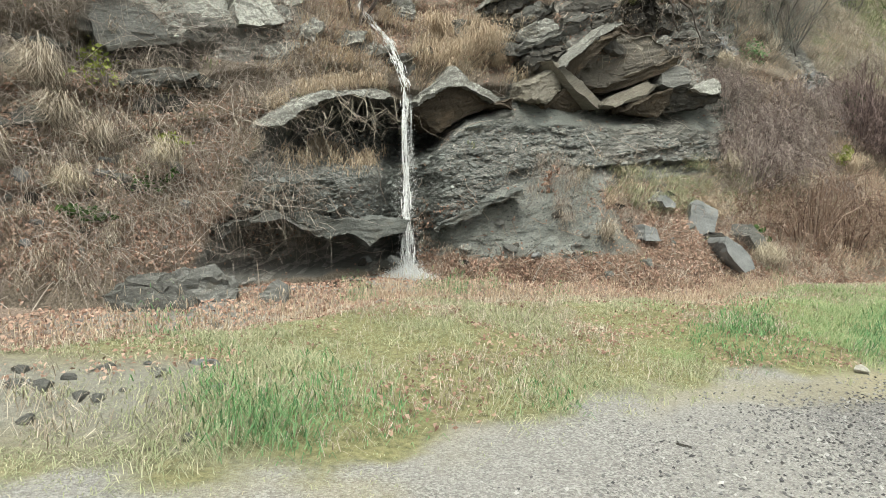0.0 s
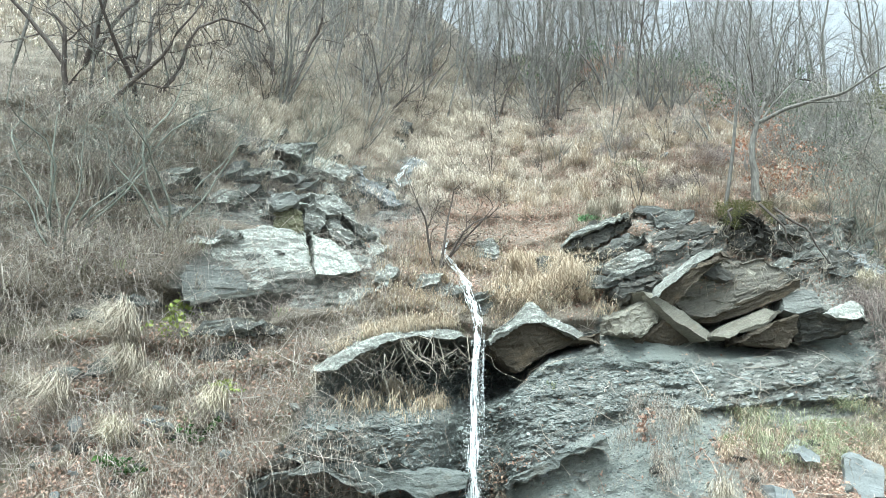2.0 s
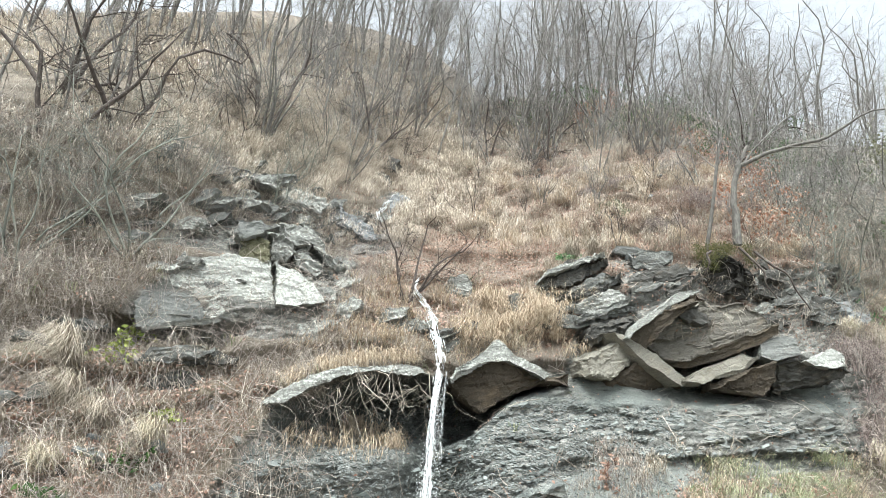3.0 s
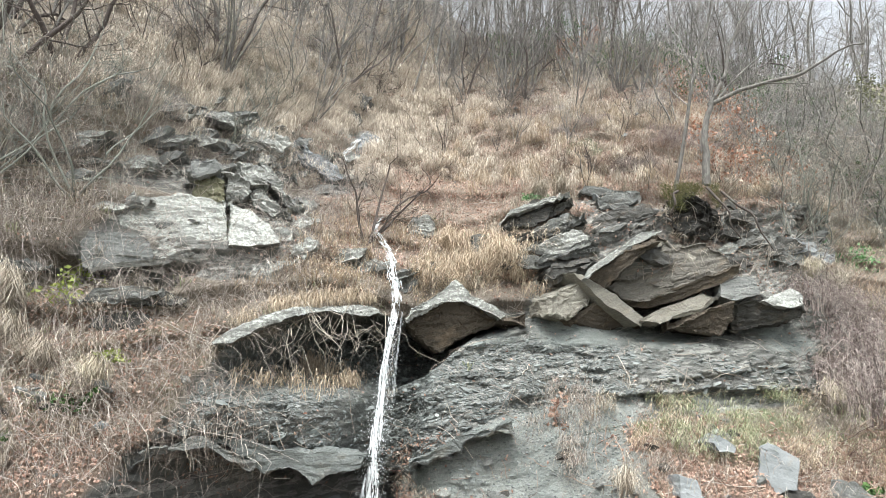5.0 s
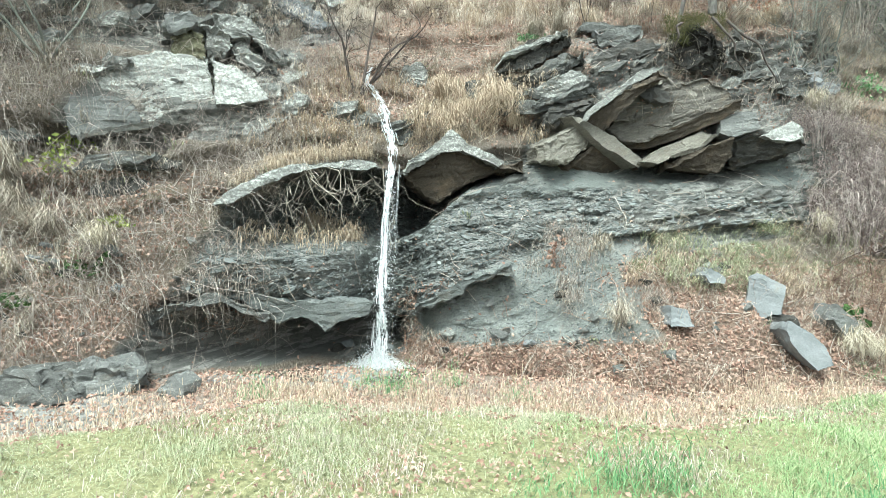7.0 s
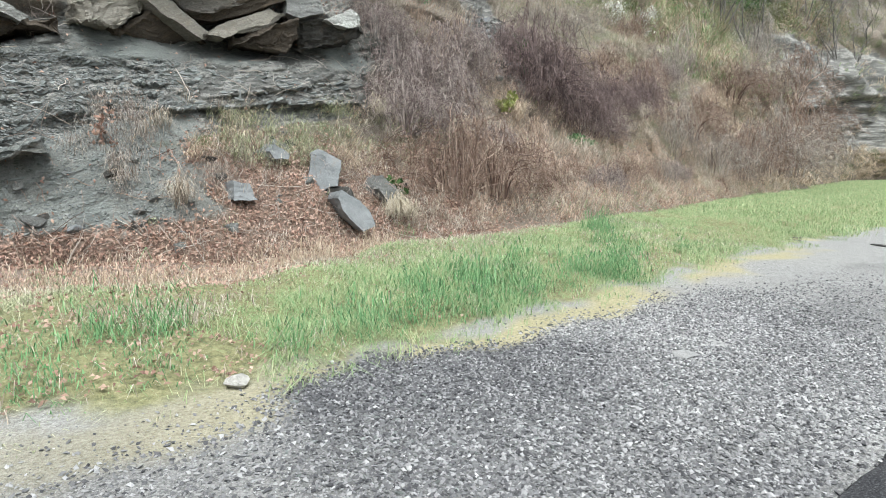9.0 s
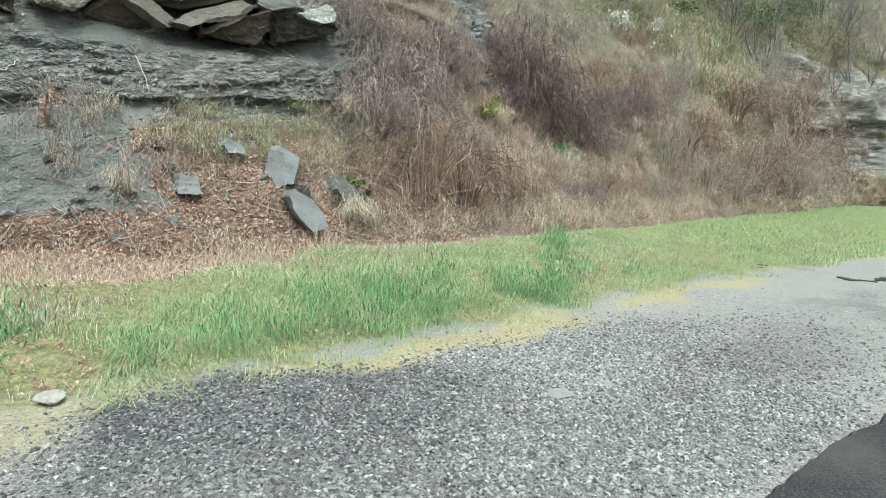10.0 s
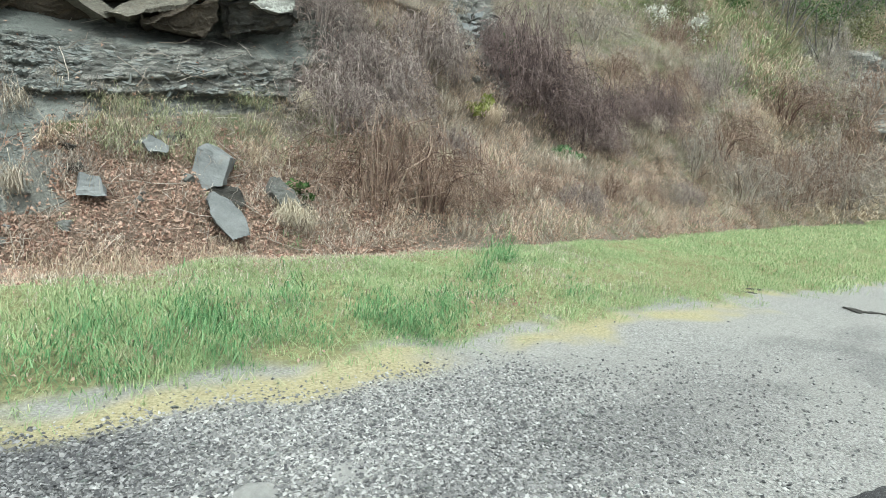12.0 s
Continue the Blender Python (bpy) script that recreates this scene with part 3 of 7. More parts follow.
def water_material(name, white):
    m = Nodes(name, 0.12)
    streak = m.noise(7.0, m.coords((3.5, 3.5, 0.7)), 5, 0.7)
    m.bsdf.inputs["Specular IOR Level"].default_value = 0.6
    m.feed(m.bsdf.inputs["Alpha"], m.ramp(streak, [(0.28, (white - 0.5,) * 3), (0.55, (white,) * 3)]))
    return m.done((0.86, 0.89, 0.90), m.bump(streak, 0.6, 0.03))


soil_mat, gravel_mat, asphalt_mat = hillside_material(), gravel_material(), asphalt_material()
straw_mat = leaf_material("dry_grass", [(0.20, 0.165, 0.125), (0.36, 0.31, 0.245), (0.52, 0.465, 0.38), (0.68, 0.63, 0.54), (0.27, 0.225, 0.175), (0.30, 0.26, 0.20)])
gold_mat = leaf_material("golden_dry_grass", [(0.31, 0.24, 0.175), (0.50, 0.405, 0.30), (0.66, 0.575, 0.45), (0.41, 0.305, 0.21)])
beige_mat = leaf_material("pinkish_beige_grass", [(0.29, 0.24, 0.195), (0.52, 0.45, 0.37), (0.68, 0.61, 0.51), (0.80, 0.74, 0.64), (0.40, 0.335, 0.27)])
russet_mat = leaf_material("russet_grass", [(0.22, 0.145, 0.105), (0.42, 0.30, 0.225), (0.60, 0.47, 0.37), (0.74, 0.62, 0.51), (0.32, 0.215, 0.155)])
pale_mat = leaf_material("bleached_grass", [(0.36, 0.31, 0.22), (0.50, 0.45, 0.35), (0.60, 0.55, 0.45)])
grass_mat = leaf_material("verge_grass", [(0.19, 0.22, 0.125), (0.29, 0.325, 0.185), (0.41, 0.43, 0.275), (0.35, 0.38, 0.225), (0.60, 0.57, 0.42), (0.25, 0.29, 0.165), (0.50, 0.45, 0.32)])
green_grass_mat = leaf_material("fresh_verge_grass", [(0.15, 0.24, 0.105), (0.24, 0.34, 0.155), (0.34, 0.43, 0.22), (0.20, 0.30, 0.13), (0.48, 0.48, 0.29), (0.28, 0.37, 0.18), (0.58, 0.53, 0.37)])
lush_mat = leaf_material("lush_grass", [(0.07, 0.16, 0.07), (0.12, 0.26, 0.105), (0.19, 0.35, 0.155), (0.28, 0.42, 0.22)])
leaf_mat = leaf_material("dead_leaves", [(0.12, 0.068, 0.052), (0.27, 0.16, 0.12), (0.40, 0.255, 0.195), (0.54, 0.40, 0.32), (0.20, 0.12, 0.09), (0.46, 0.33, 0.25)])
rust_mat = leaf_material("oak_leaves", [(0.28, 0.13, 0.08), (0.40, 0.22, 0.15), (0.48, 0.30, 0.22)])
cane_mat = leaf_material("bramble_canes", [(0.14, 0.115, 0.095), (0.26, 0.215, 0.18), (0.38, 0.33, 0.28), (0.54, 0.50, 0.44), (0.22, 0.17, 0.145)])
vine_mat = leaf_material("dead_vines", [(0.12, 0.10, 0.09), (0.27, 0.23, 0.205), (0.42, 0.37, 0.33), (0.60, 0.54, 0.48), (0.22, 0.175, 0.155)])
red_cane_mat = leaf_material("red_brown_canes", [(0.08, 0.05, 0.04), (0.20, 0.13, 0.10), (0.44, 0.325, 0.25), (0.13, 0.08, 0.062), (0.64, 0.51, 0.42)], patchy=0.4)
twig_mat = leaf_material("grey_twigs", [(0.14, 0.13, 0.122), (0.25, 0.235, 0.222), (0.40, 0.38, 0.36)])
piece_mats = [slate_material("shale_piece", tuple(k * c for c in (0.17, 0.187, 0.18)), tuple(k * c for c in (0.08, 0.09, 0.087)), tuple(k * c for c in (0.26, 0.28, 0.265))) for k in (0.6, 0.85, 1.05, 1.3)]
mauve_mat = leaf_material("grey_mauve_twigs", [(0.075, 0.057, 0.055), (0.20, 0.155, 0.145), (0.40, 0.33, 0.305), (0.58, 0.51, 0.465), (0.11, 0.085, 0.08)], patchy=0.35)
flake_mat = leaf_material("shale_flakes", [(0.08, 0.088, 0.085), (0.14, 0.151, 0.146), (0.17, 0.182, 0.176), (0.20, 0.213, 0.205), (0.25, 0.262, 0.25), (0.12, 0.129, 0.125), (0.16, 0.171, 0.165)], 0.85)
root_mat = leaf_material("pale_roots", [(0.27, 0.235, 0.19), (0.42, 0.38, 0.325), (0.20, 0.165, 0.13)])
bark_mat = bark_material("grey_bark", (0.06, 0.055, 0.05), (0.20, 0.188, 0.172))
dark_bark_mat = bark_material("dark_bark", (0.035, 0.028, 0.025), (0.11, 0.09, 0.08))
green_leaf_mat = leaf_material("evergreen_leaves", [(0.03, 0.07, 0.02), (0.06, 0.12, 0.035), (0.10, 0.17, 0.05)])
yellow_leaf_mat = leaf_material("yellow_green_leaves", [(0.20, 0.24, 0.06), (0.33, 0.36, 0.11), (0.14, 0.20, 0.05)])
olive_leaf_mat = leaf_material("olive_leaves", [(0.10, 0.11, 0.05), (0.17, 0.18, 0.08), (0.25, 0.25, 0.13)])
moss_mat = leaf_material("moss", [(0.05, 0.055, 0.02), (0.11, 0.115, 0.035), (0.17, 0.16, 0.055)])
blossom_mat = leaf_material("white_blossom", [(0.55, 0.55, 0.50), (0.75, 0.75, 0.70)])
water_mat, spray_mat = water_material("falling_water", 0.8), water_material("spray", 0.7)
chip_mat = leaf_material("gravel_chips", [(0.06, 0.06, 0.064), (0.13, 0.13, 0.133), (0.215, 0.215, 0.215), (0.29, 0.29, 0.287), (0.48, 0.48, 0.47), (0.10, 0.10, 0.104), (0.25, 0.25, 0.25)], 0.85, True, 0.1)


# ---------------------------------------------------------------- ground, road, hillside
def set_attr(me, name, values):
    a = me.attributes.new(name, "FLOAT", "POINT")
    a.data.foreach_set("value", np.asarray(values, np.float32).ravel())


gx = np.concatenate([[-600, -300, -150, -90], np.arange(-60, -8, 2.0), np.arange(-8, 18, 0.12), np.arange(18, 60, 0.8), [65, 75, 90, 150, 300, 600]])
gy = np.concatenate([[-600, -300, -120, -60, -30], np.arange(-20, 1, 2.0), np.arange(1, 17, 0.1), np.arange(17, 50, 1.0), [60, 90, 150, 300, 600]])
X, Y = np.meshgrid(gx, gy, indexing="ij")
me = quick_mesh("ground", np.stack([X, Y, ground_z(X, Y)], -1), quads=grid_faces(len(gx), len(gy)), smooth=True)
inner = sstep(0.0, 0.3, Y - verge_edge(X) + 0.25 * fbm(X * 2.5, Y * 2.5, 0, 3))
bare = band(X, -6, -1.7, 0.4) * band(Y, 4.2, 5.6, 0.4)
set_attr(me, "verge", inner * (1 - 0.3 * bare))
set_attr(me, "litter", np.maximum(sstep(0.0, 0.5, Y - verge_back(X) + 0.3 * fbm(X * 1.5, Y * 1.5, 1, 3)), 0.7 * bare))
set_attr(me, "wet", damp(X, Y))
set_attr(me, "silt", band(X, -3.8, 0.0, 0.4) * sstep(10.6, 11.4, Y + 0.4 * fbm(X, Y, 3, 3)) + 0.7 * band(X, -4.5, -1.5, 0.5) * band(Y, 7.5, 9.3, 0.5) + 0.75 * bare)
fringe = Y - verge_edge(X) + 0.3 * fbm(X * 1.1, Y * 1.1, 5, 3)
set_attr(me, "moss", band(fringe, -0.42, 0.1, 0.12) * sstep(-0.35, 0.2, fbm(X * 0.9, Y * 0.9, 8, 3)) * (0.35 + 0.65 * sstep(2.5, 5, X)))
me.materials.append(gravel_mat)
ground = tagged(new("ground", me), "grey gravel lay-by with damp dark patches and soil verge", "ground", kind="structure")

# the road's edge runs slightly away from the cliff
rx = np.concatenate([np.arange(-60, 2, 4.0), np.arange(2, 14, 0.03), np.arange(14, 120, 3.0)])
re = 2.24 + 0.341 * rx + 0.05 * fbm(rx * 2.2, 0 * rx, 0 * rx, 2) + 0.009 * fbm(rx * 17, 0 * rx, 3 + 0 * rx, 3) - 1.3 * sstep(3, -4, rx)
off = np.array([0.0, -0.03, -3.4, -6.8, -6.83])
lev = np.array([-0.02, 0.022, 0.05, 0.022, -0.02])
V = np.stack([np.stack([rx, re + o, np.full_like(rx, h)], -1) for o, h in zip(off, lev)], 1)
road = quick_mesh("road", V, quads=grid_faces(len(rx), 5)[:, ::-1], smooth=False)
road.materials.append(asphalt_mat)
tagged(new("road", road), "dark asphalt road with a ragged edge", "road", kind="structure")

hx = np.concatenate([np.arange(-30, -9.5, 0.5), np.arange(-9.5, -4.2, 0.06), np.arange(-4.2, 8, 0.032), np.arange(8, 20, 0.13), np.arange(20, 90.5, 0.6)])
hz = np.concatenate([np.arange(-0.5, 4.0, 0.028), np.arange(4.0, 7.2, 0.045), np.arange(7.2, 14, 0.16), np.arange(14, 30.1, 0.5)])
X, Z = np.meshgrid(hx, hz, indexing="ij")
Y = hill(X, Z)
me = quick_mesh("hillside", np.stack([X, Y, Z], -1), quads=grid_faces(len(hx), len(hz)), smooth=True)
set_attr(me, "rock", rock_zone(X, Z))
set_attr(me, "litter", litter_zone(X, Z))
set_attr(me, "clay", clay_zone(X, Z))
set_attr(me, "green", np.clip(1.0 * band(X, 20, 45, 2) * band(Z, 8.5, 14, 1.0) + band(X, 2.5, 9, 0.5) * band(Z, 1.3, 2.3, 0.3) + 0.6 * sstep(11, 16, X) + 0.3 * band(X, -9, -3, 1) * band(Z, 0.5, 3, 0.4), 0, 1))
# wet and dark rock; the cave term puts the cave's shade into the colour
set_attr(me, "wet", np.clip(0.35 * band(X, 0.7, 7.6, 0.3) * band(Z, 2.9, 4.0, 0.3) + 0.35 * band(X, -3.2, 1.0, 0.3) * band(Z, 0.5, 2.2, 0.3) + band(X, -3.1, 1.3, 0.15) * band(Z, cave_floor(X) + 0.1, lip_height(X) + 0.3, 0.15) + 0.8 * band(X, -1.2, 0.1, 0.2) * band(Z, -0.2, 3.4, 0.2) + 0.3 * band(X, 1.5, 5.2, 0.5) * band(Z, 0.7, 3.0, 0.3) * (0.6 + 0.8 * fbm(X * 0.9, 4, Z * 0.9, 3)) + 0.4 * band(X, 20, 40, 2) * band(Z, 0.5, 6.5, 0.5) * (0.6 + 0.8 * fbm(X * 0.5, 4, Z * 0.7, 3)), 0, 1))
zz = Z - 0.20 * X + 0.22 * fbm(X * 0.6, 8.0, Z * 0.6, 2)
set_attr(me, "tone", 0.5 + 0.22 * blocky(X + 0.3 * Z, zz, 0.13, 0.38, 2) + 0.26 * blocky(X - 0.4 * Z, zz, 0.055, 0.15, 3))
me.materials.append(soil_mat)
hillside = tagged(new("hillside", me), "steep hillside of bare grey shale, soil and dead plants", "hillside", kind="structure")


def on_hill(x, z, out=0.0):
    y = float(hill(np.array([x]), np.array([z]))[0])
    return (x, y - out, z)


# ---------------------------------------------------------------- rocks
def slab(name, origin, yaw, outline, material, label, category="rock", thick=0.9, lean=0.0, front=0.0, rough=0.03, edge=0.045, seed=1, group="", under=0.0):
    """An angular block: an outline (along, up) drawn out in depth, its face broken into flat facets and thin beds."""
    bm = bmesh.new()
    r = np.random.default_rng(seed)
    cu, cz = sum(p[0] for p in outline) / len(outline), sum(p[1] for p in outline) / len(outline)
    outline = [(cu + (u - cu) * 1.05, cz + (z - cz) * 1.05) for u, z in outline]
    rows = []
    for d, k in ((-front, 0.985), (thick * 0.25, 1.0), (thick, 0.86)):
        rows.append([bm.verts.new((cu + (u - cu) * k, d + lean * (z - cz), z - cz if k == 1.0 else (z - cz) * k)) for u, z in outline])
    n = len(outline)
    bm.faces.new(rows[0])
    bm.faces.new(rows[2][::-1])
    for a, b in ((0, 1), (1, 2)):
        for i in range(n):
            j = (i + 1) % n
            bm.faces.new((rows[a][i], rows[b][i], rows[b][j], rows[a][j]))
    bmesh.ops.recalc_face_normals(bm, faces=bm.faces)
    bmesh.ops.triangulate(bm, faces=bm.faces)
    for _ in range(7):
        long = [e for e in bm.edges if e.calc_length() > edge * 1.6 and min(v.co.y for v in e.verts) < thick * 0.6]
        if not long or len(bm.verts) > 7000:
            break
        bmesh.ops.subdivide_edges(bm, edges=long, cuts=1)
        bmesh.ops.triangulate(bm, faces=[f for f in bm.faces if len(f.verts) > 3])
    bm.normal_update()
    co = np.array([v.co for v in bm.verts])
    no = np.array([v.normal for v in bm.verts])
    p = co + seed * 13.7
    us, zs = [q[0] for q in outline], [q[1] for q in outline]
    tilt = float(np.clip(np.polyfit(us, zs, 1)[0], -0.9, 0.9))
    wide, high = max(us) - min(us), max(zs) - min(zs)
    # flat facets: the lowest of a few tilted planes, so that the face breaks along straight ridges
    facet = np.full(len(co), 1.0)
    for _ in range(7):
        c = np.array([cu + r.uniform(-0.5, 0.5) * wide, r.uniform(-0.5, 0.5) * high])
        g = r.normal(size=2) * 1.6
        facet = np.minimum(facet, ((co[:, 0] - c[0]) * g[0] + (co[:, 2] - c[1]) * g[1]) + r.uniform(0.0, 0.7))
    lift = rough * np.clip(facet, -2.5, 1.0)
    zb = co[:, 2] - tilt * (co[:, 0] - cu) + 0.25 * co[:, 1]
    uu = co[:, 0] + 0.3 * co[:, 1] + seed
    lift = lift + rough * (0.5 * blocky(uu, zb, 0.13, 0.9, seed) + 0.3 * blocky(uu + zb, zb, 0.05, 0.35, seed + 5))
    lift = lift + rough * 0.35 * fbm(p[:, 0] * 5, p[:, 1] * 5, p[:, 2] * 5, 3)
    # broken, uneven rim
    rim = max(0.022, 0.8 * rough) * np.stack([fbm(p[:, 0] * 7, p[:, 1] * 7, p[:, 2] * 7, 2), 0 * p[:, 0], fbm(p[:, 2] * 7, p[:, 0] * 7, p[:, 1] * 7, 2)], -1)
    if under:
        level = co[:, 2] - tilt * (co[:, 0] - cu)
        level = (level - level.min()) / max(level.max() - level.min(), 1e-6)
        co = co + np.array([0, 1.0, 0]) * (under * min(thick, 1.0) * (1 - sstep(0.15, 0.24, level)))[:, None]
    for v, q in zip(bm.verts, co + no * lift[:, None] + rim):
        v.co = q
    ob = part(name, bm, material)
    ob.matrix_world = pose(origin[0], origin[1], cz, 0, 0, yaw)
    return tagged(ob, label, category, group)


BED = "rocks of the overhanging ledge"
PALE = "pieces of the pale outcrop"
# the pale outcrop over its dark recess
slab("rock_slab", (-4.6, 12.55), 33, [(-1.46, 3.52), (-1.62, 4.03), (-1.55, 4.6), (-1.13, 5.01), (-0.34, 5.32), (0.46, 5.43), (0.61, 4.39), (0.14, 4.28), (0.0, 4.03), (-0.39, 3.83), (-0.95, 3.68)], rock_lichen,
     "broad pale lichen-crusted slab over a dark recess", thick=1.7, lean=0.55, front=0.2, rough=0.035, seed=51, group=PALE)
slab("rock_slab", (-4.6, 12.55), 33, [(0.54, 5.36), (0.94, 5.19), (1.38, 4.9), (1.6, 4.55), (1.1, 4.41), (0.66, 4.33)], rock_lichen,
     "white lichen-crusted slab split off by a crack", thick=1.6, lean=0.55, front=0.2, rough=0.03, seed=52, group=PALE)
slab("rock_slab", (-4.6, 12.42), 33, [(-1.52, 3.55), (-1.62, 4.01), (-1.55, 4.21), (-0.92, 4.36), (-0.57, 4.2), (-0.47, 3.84), (-0.95, 3.69)], rock_face,
     "smooth grey rock face at the foot of the pale slab", thick=1.4, lean=0.2, front=0.34, rough=0.025, seed=2, group=PALE)
for o, outline, mt, lean, seed, lab in (
        ((-4.6, 13.2), [(-0.54, 5.39), (-0.56, 5.87), (-0.21, 6.07), (0.03, 5.86), (0.08, 5.41), (-0.21, 5.2)], rock_moss, 0.3, 33, "upright moss-stained rock above the pale slab"),
        ((-4.6, 13.2), [(-0.66, 5.81), (-0.64, 6.14), (-0.37, 6.29), (-0.11, 6.17), (-0.17, 6.0), (-0.53, 5.76)], rock_face, 0.4, 34, "grey block wedged above mossy rock"),
        ((-4.4, 13.5), [(-0.24, 5.44), (-0.3, 6.16), (-0.03, 6.12), (0.19, 5.79), (0.13, 5.48)], rock_pale, 0.3, 53, "cracked pale block above the white slab"),
        ((-4.4, 13.7), [(-0.24, 6.43), (0.1, 6.44), (0.38, 6.21), (0.4, 6.0), (0.09, 5.86), (-0.16, 6.14)], rock_pale, 0.4, 54, "grey split block above the white slab"),
        ((-4.2, 13.7), [(-0.08, 5.77), (0.24, 5.99), (0.4, 5.76), (0.65, 5.42), (0.43, 5.25), (0.11, 5.39)], rock_pale, 0.4, 35, "pale split block beside a narrow rib"),
        ((-4.2, 14.0), [(-0.1, 6.67), (0.07, 6.64), (0.51, 6.07), (0.97, 5.59), (0.89, 5.47), (0.41, 5.8), (0.06, 6.26)], rock_pale, 0.4, 55, "narrow pale rib of rock slanting down the slope")):
    slab("rock_block", o, 33, outline, mt, lab, thick=1.3, lean=lean, front=0.08, rough=0.075, seed=seed, group=PALE)
for o, outline, mt, lean, seed, lab in (
        ((-6.5, 13.7), [(-1.17, 7.75), (-0.9, 8.13), (-0.34, 8.14), (-0.12, 7.83), (-0.25, 7.58), (-0.71, 7.64), (-1.08, 7.56)], rock_pale, 0.5, 31, "lichen-grey layered outcrop high on the slope"),
        ((-5.6, 14.6), [(-1.47, 7.72), (-0.96, 8.31), (-0.28, 8.3), (0.19, 7.98), (0.15, 7.72), (-0.54, 7.84), (-0.99, 7.55), (-1.33, 7.55)], rock_pale, 0.6, 72, "long grey ridge of layered rock on the slope"),
        ((-4.9, 16.0), [(-1.34, 7.97), (-1.17, 8.3), (-0.62, 8.26), (0.08, 7.9), (-0.13, 7.51), (-0.87, 7.7)], rock_lichen, 0.8, 56, "pale grey rock beside the stream high on the slope"),
        ((-4.5, 16.6), [(-0.81, 8.4), (-0.37, 8.36), (0.64, 7.66), (0.87, 7.24), (0.45, 7.13), (-0.18, 7.43), (-0.74, 7.79)], rock_wet, 0.8, 32, "smooth dark wet slab where the stream runs down")):
    slab("rock_ridge", o, 35, outline, mt, lab, thick=1.5, lean=lean, front=0.12, rough=0.09, seed=seed, group="rocks along the upper stream")
# the ledge over the cave and the roof-shaped rock beside the water
slab("rock_ledge", (-3.05, 11.72), 40, [(-0.12, 2.46), (0.15, 2.7), (0.9, 3.13), (1.71, 3.33), (2.59, 3.49), (2.72, 3.3), (2.36, 3.2), (1.61, 3.21), (1.15, 3.08), (0.53, 2.77), (0.04, 2.47)], rock_pale,
     "thin lichen-covered rock ledge arching over the cave", thick=2.2, lean=0.6, front=0.1, rough=0.035, seed=3, group=BED)
slab("rock_ledge", (0.18, 14.05), 20, [(-0.86, 3.17), (-0.8, 3.47), (-0.22, 3.86), (0.07, 4.11), (0.28, 3.88), (0.26, 3.68), (-0.16, 3.61)], rock_pale,
     "pale roof-shaped rock with a ridge beside the falling water", thick=1.6, lean=0.5, front=0.1, rough=0.03, seed=4, group=BED)
slab("rock_ledge", (0.18, 14.07), 20, [(0.07, 4.11), (0.38, 3.82), (1.04, 3.5), (0.9, 3.4), (0.52, 3.57), (0.25, 3.68)], rock_pale,
     "pale sloping rock limb running down to the shale wall", thick=1.6, lean=0.4, front=0.08, rough=0.03, seed=5, group=BED)
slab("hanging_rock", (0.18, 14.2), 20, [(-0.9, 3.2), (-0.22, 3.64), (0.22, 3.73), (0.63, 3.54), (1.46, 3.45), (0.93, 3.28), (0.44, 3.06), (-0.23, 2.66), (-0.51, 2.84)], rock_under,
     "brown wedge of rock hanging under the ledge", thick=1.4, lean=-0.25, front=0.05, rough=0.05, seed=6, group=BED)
# the pile of tilted slabs
slab("rock_block", (2.5, 15.2), 40, [(-0.78, 3.97), (0.08, 4.44), (0.49, 4.15), (0.25, 3.89), (-0.33, 3.5), (-0.79, 3.53)], rock_tan,
     "tan angular rock block with flat split faces", thick=1.3, lean=0.2, front=0.1, rough=0.05, seed=7, group=BED)
slab("rock_beam", (2.5, 15.0), 40, [(-0.08, 4.5), (0.17, 4.5), (0.9, 4.18), (1.68, 3.7), (1.42, 3.58), (0.58, 3.95)], rock_tan,
     "pale slanting beam of rock below the dark slabs", thick=1.2, lean=0.3, front=0.1, rough=0.015, seed=8, group=BED)
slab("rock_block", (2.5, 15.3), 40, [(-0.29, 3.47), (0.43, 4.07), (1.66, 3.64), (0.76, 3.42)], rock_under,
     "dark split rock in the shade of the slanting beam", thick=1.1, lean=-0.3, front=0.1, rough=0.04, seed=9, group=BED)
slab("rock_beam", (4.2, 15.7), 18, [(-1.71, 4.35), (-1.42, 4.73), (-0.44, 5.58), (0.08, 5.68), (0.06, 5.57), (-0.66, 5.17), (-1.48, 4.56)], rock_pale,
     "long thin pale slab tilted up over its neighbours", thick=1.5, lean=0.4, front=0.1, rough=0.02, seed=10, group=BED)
# separate dark slab that paints the shade below the tilted slab's pale edge
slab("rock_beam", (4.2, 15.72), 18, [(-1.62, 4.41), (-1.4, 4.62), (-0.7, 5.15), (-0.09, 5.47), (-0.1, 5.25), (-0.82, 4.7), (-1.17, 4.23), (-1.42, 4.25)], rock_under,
     "brown underside of the tilted slab, painted dark for shade", thick=1.4, lean=-0.2, front=0.1, rough=0.05, seed=80, group=BED)
slab("rock_slab", (4.9, 16.45), 12, [(-1.89, 4.38), (-1.48, 4.86), (-0.64, 5.48), (0.33, 5.62), (0.78, 5.29), (0.9, 5.0), (0.1, 4.61), (-1.03, 4.15), (-1.5, 4.1)], rock_brown,
     "large grey-brown slab with layered beds under the tree root", thick=1.4, lean=0.25, front=0.15, rough=0.045, seed=11, group=BED)
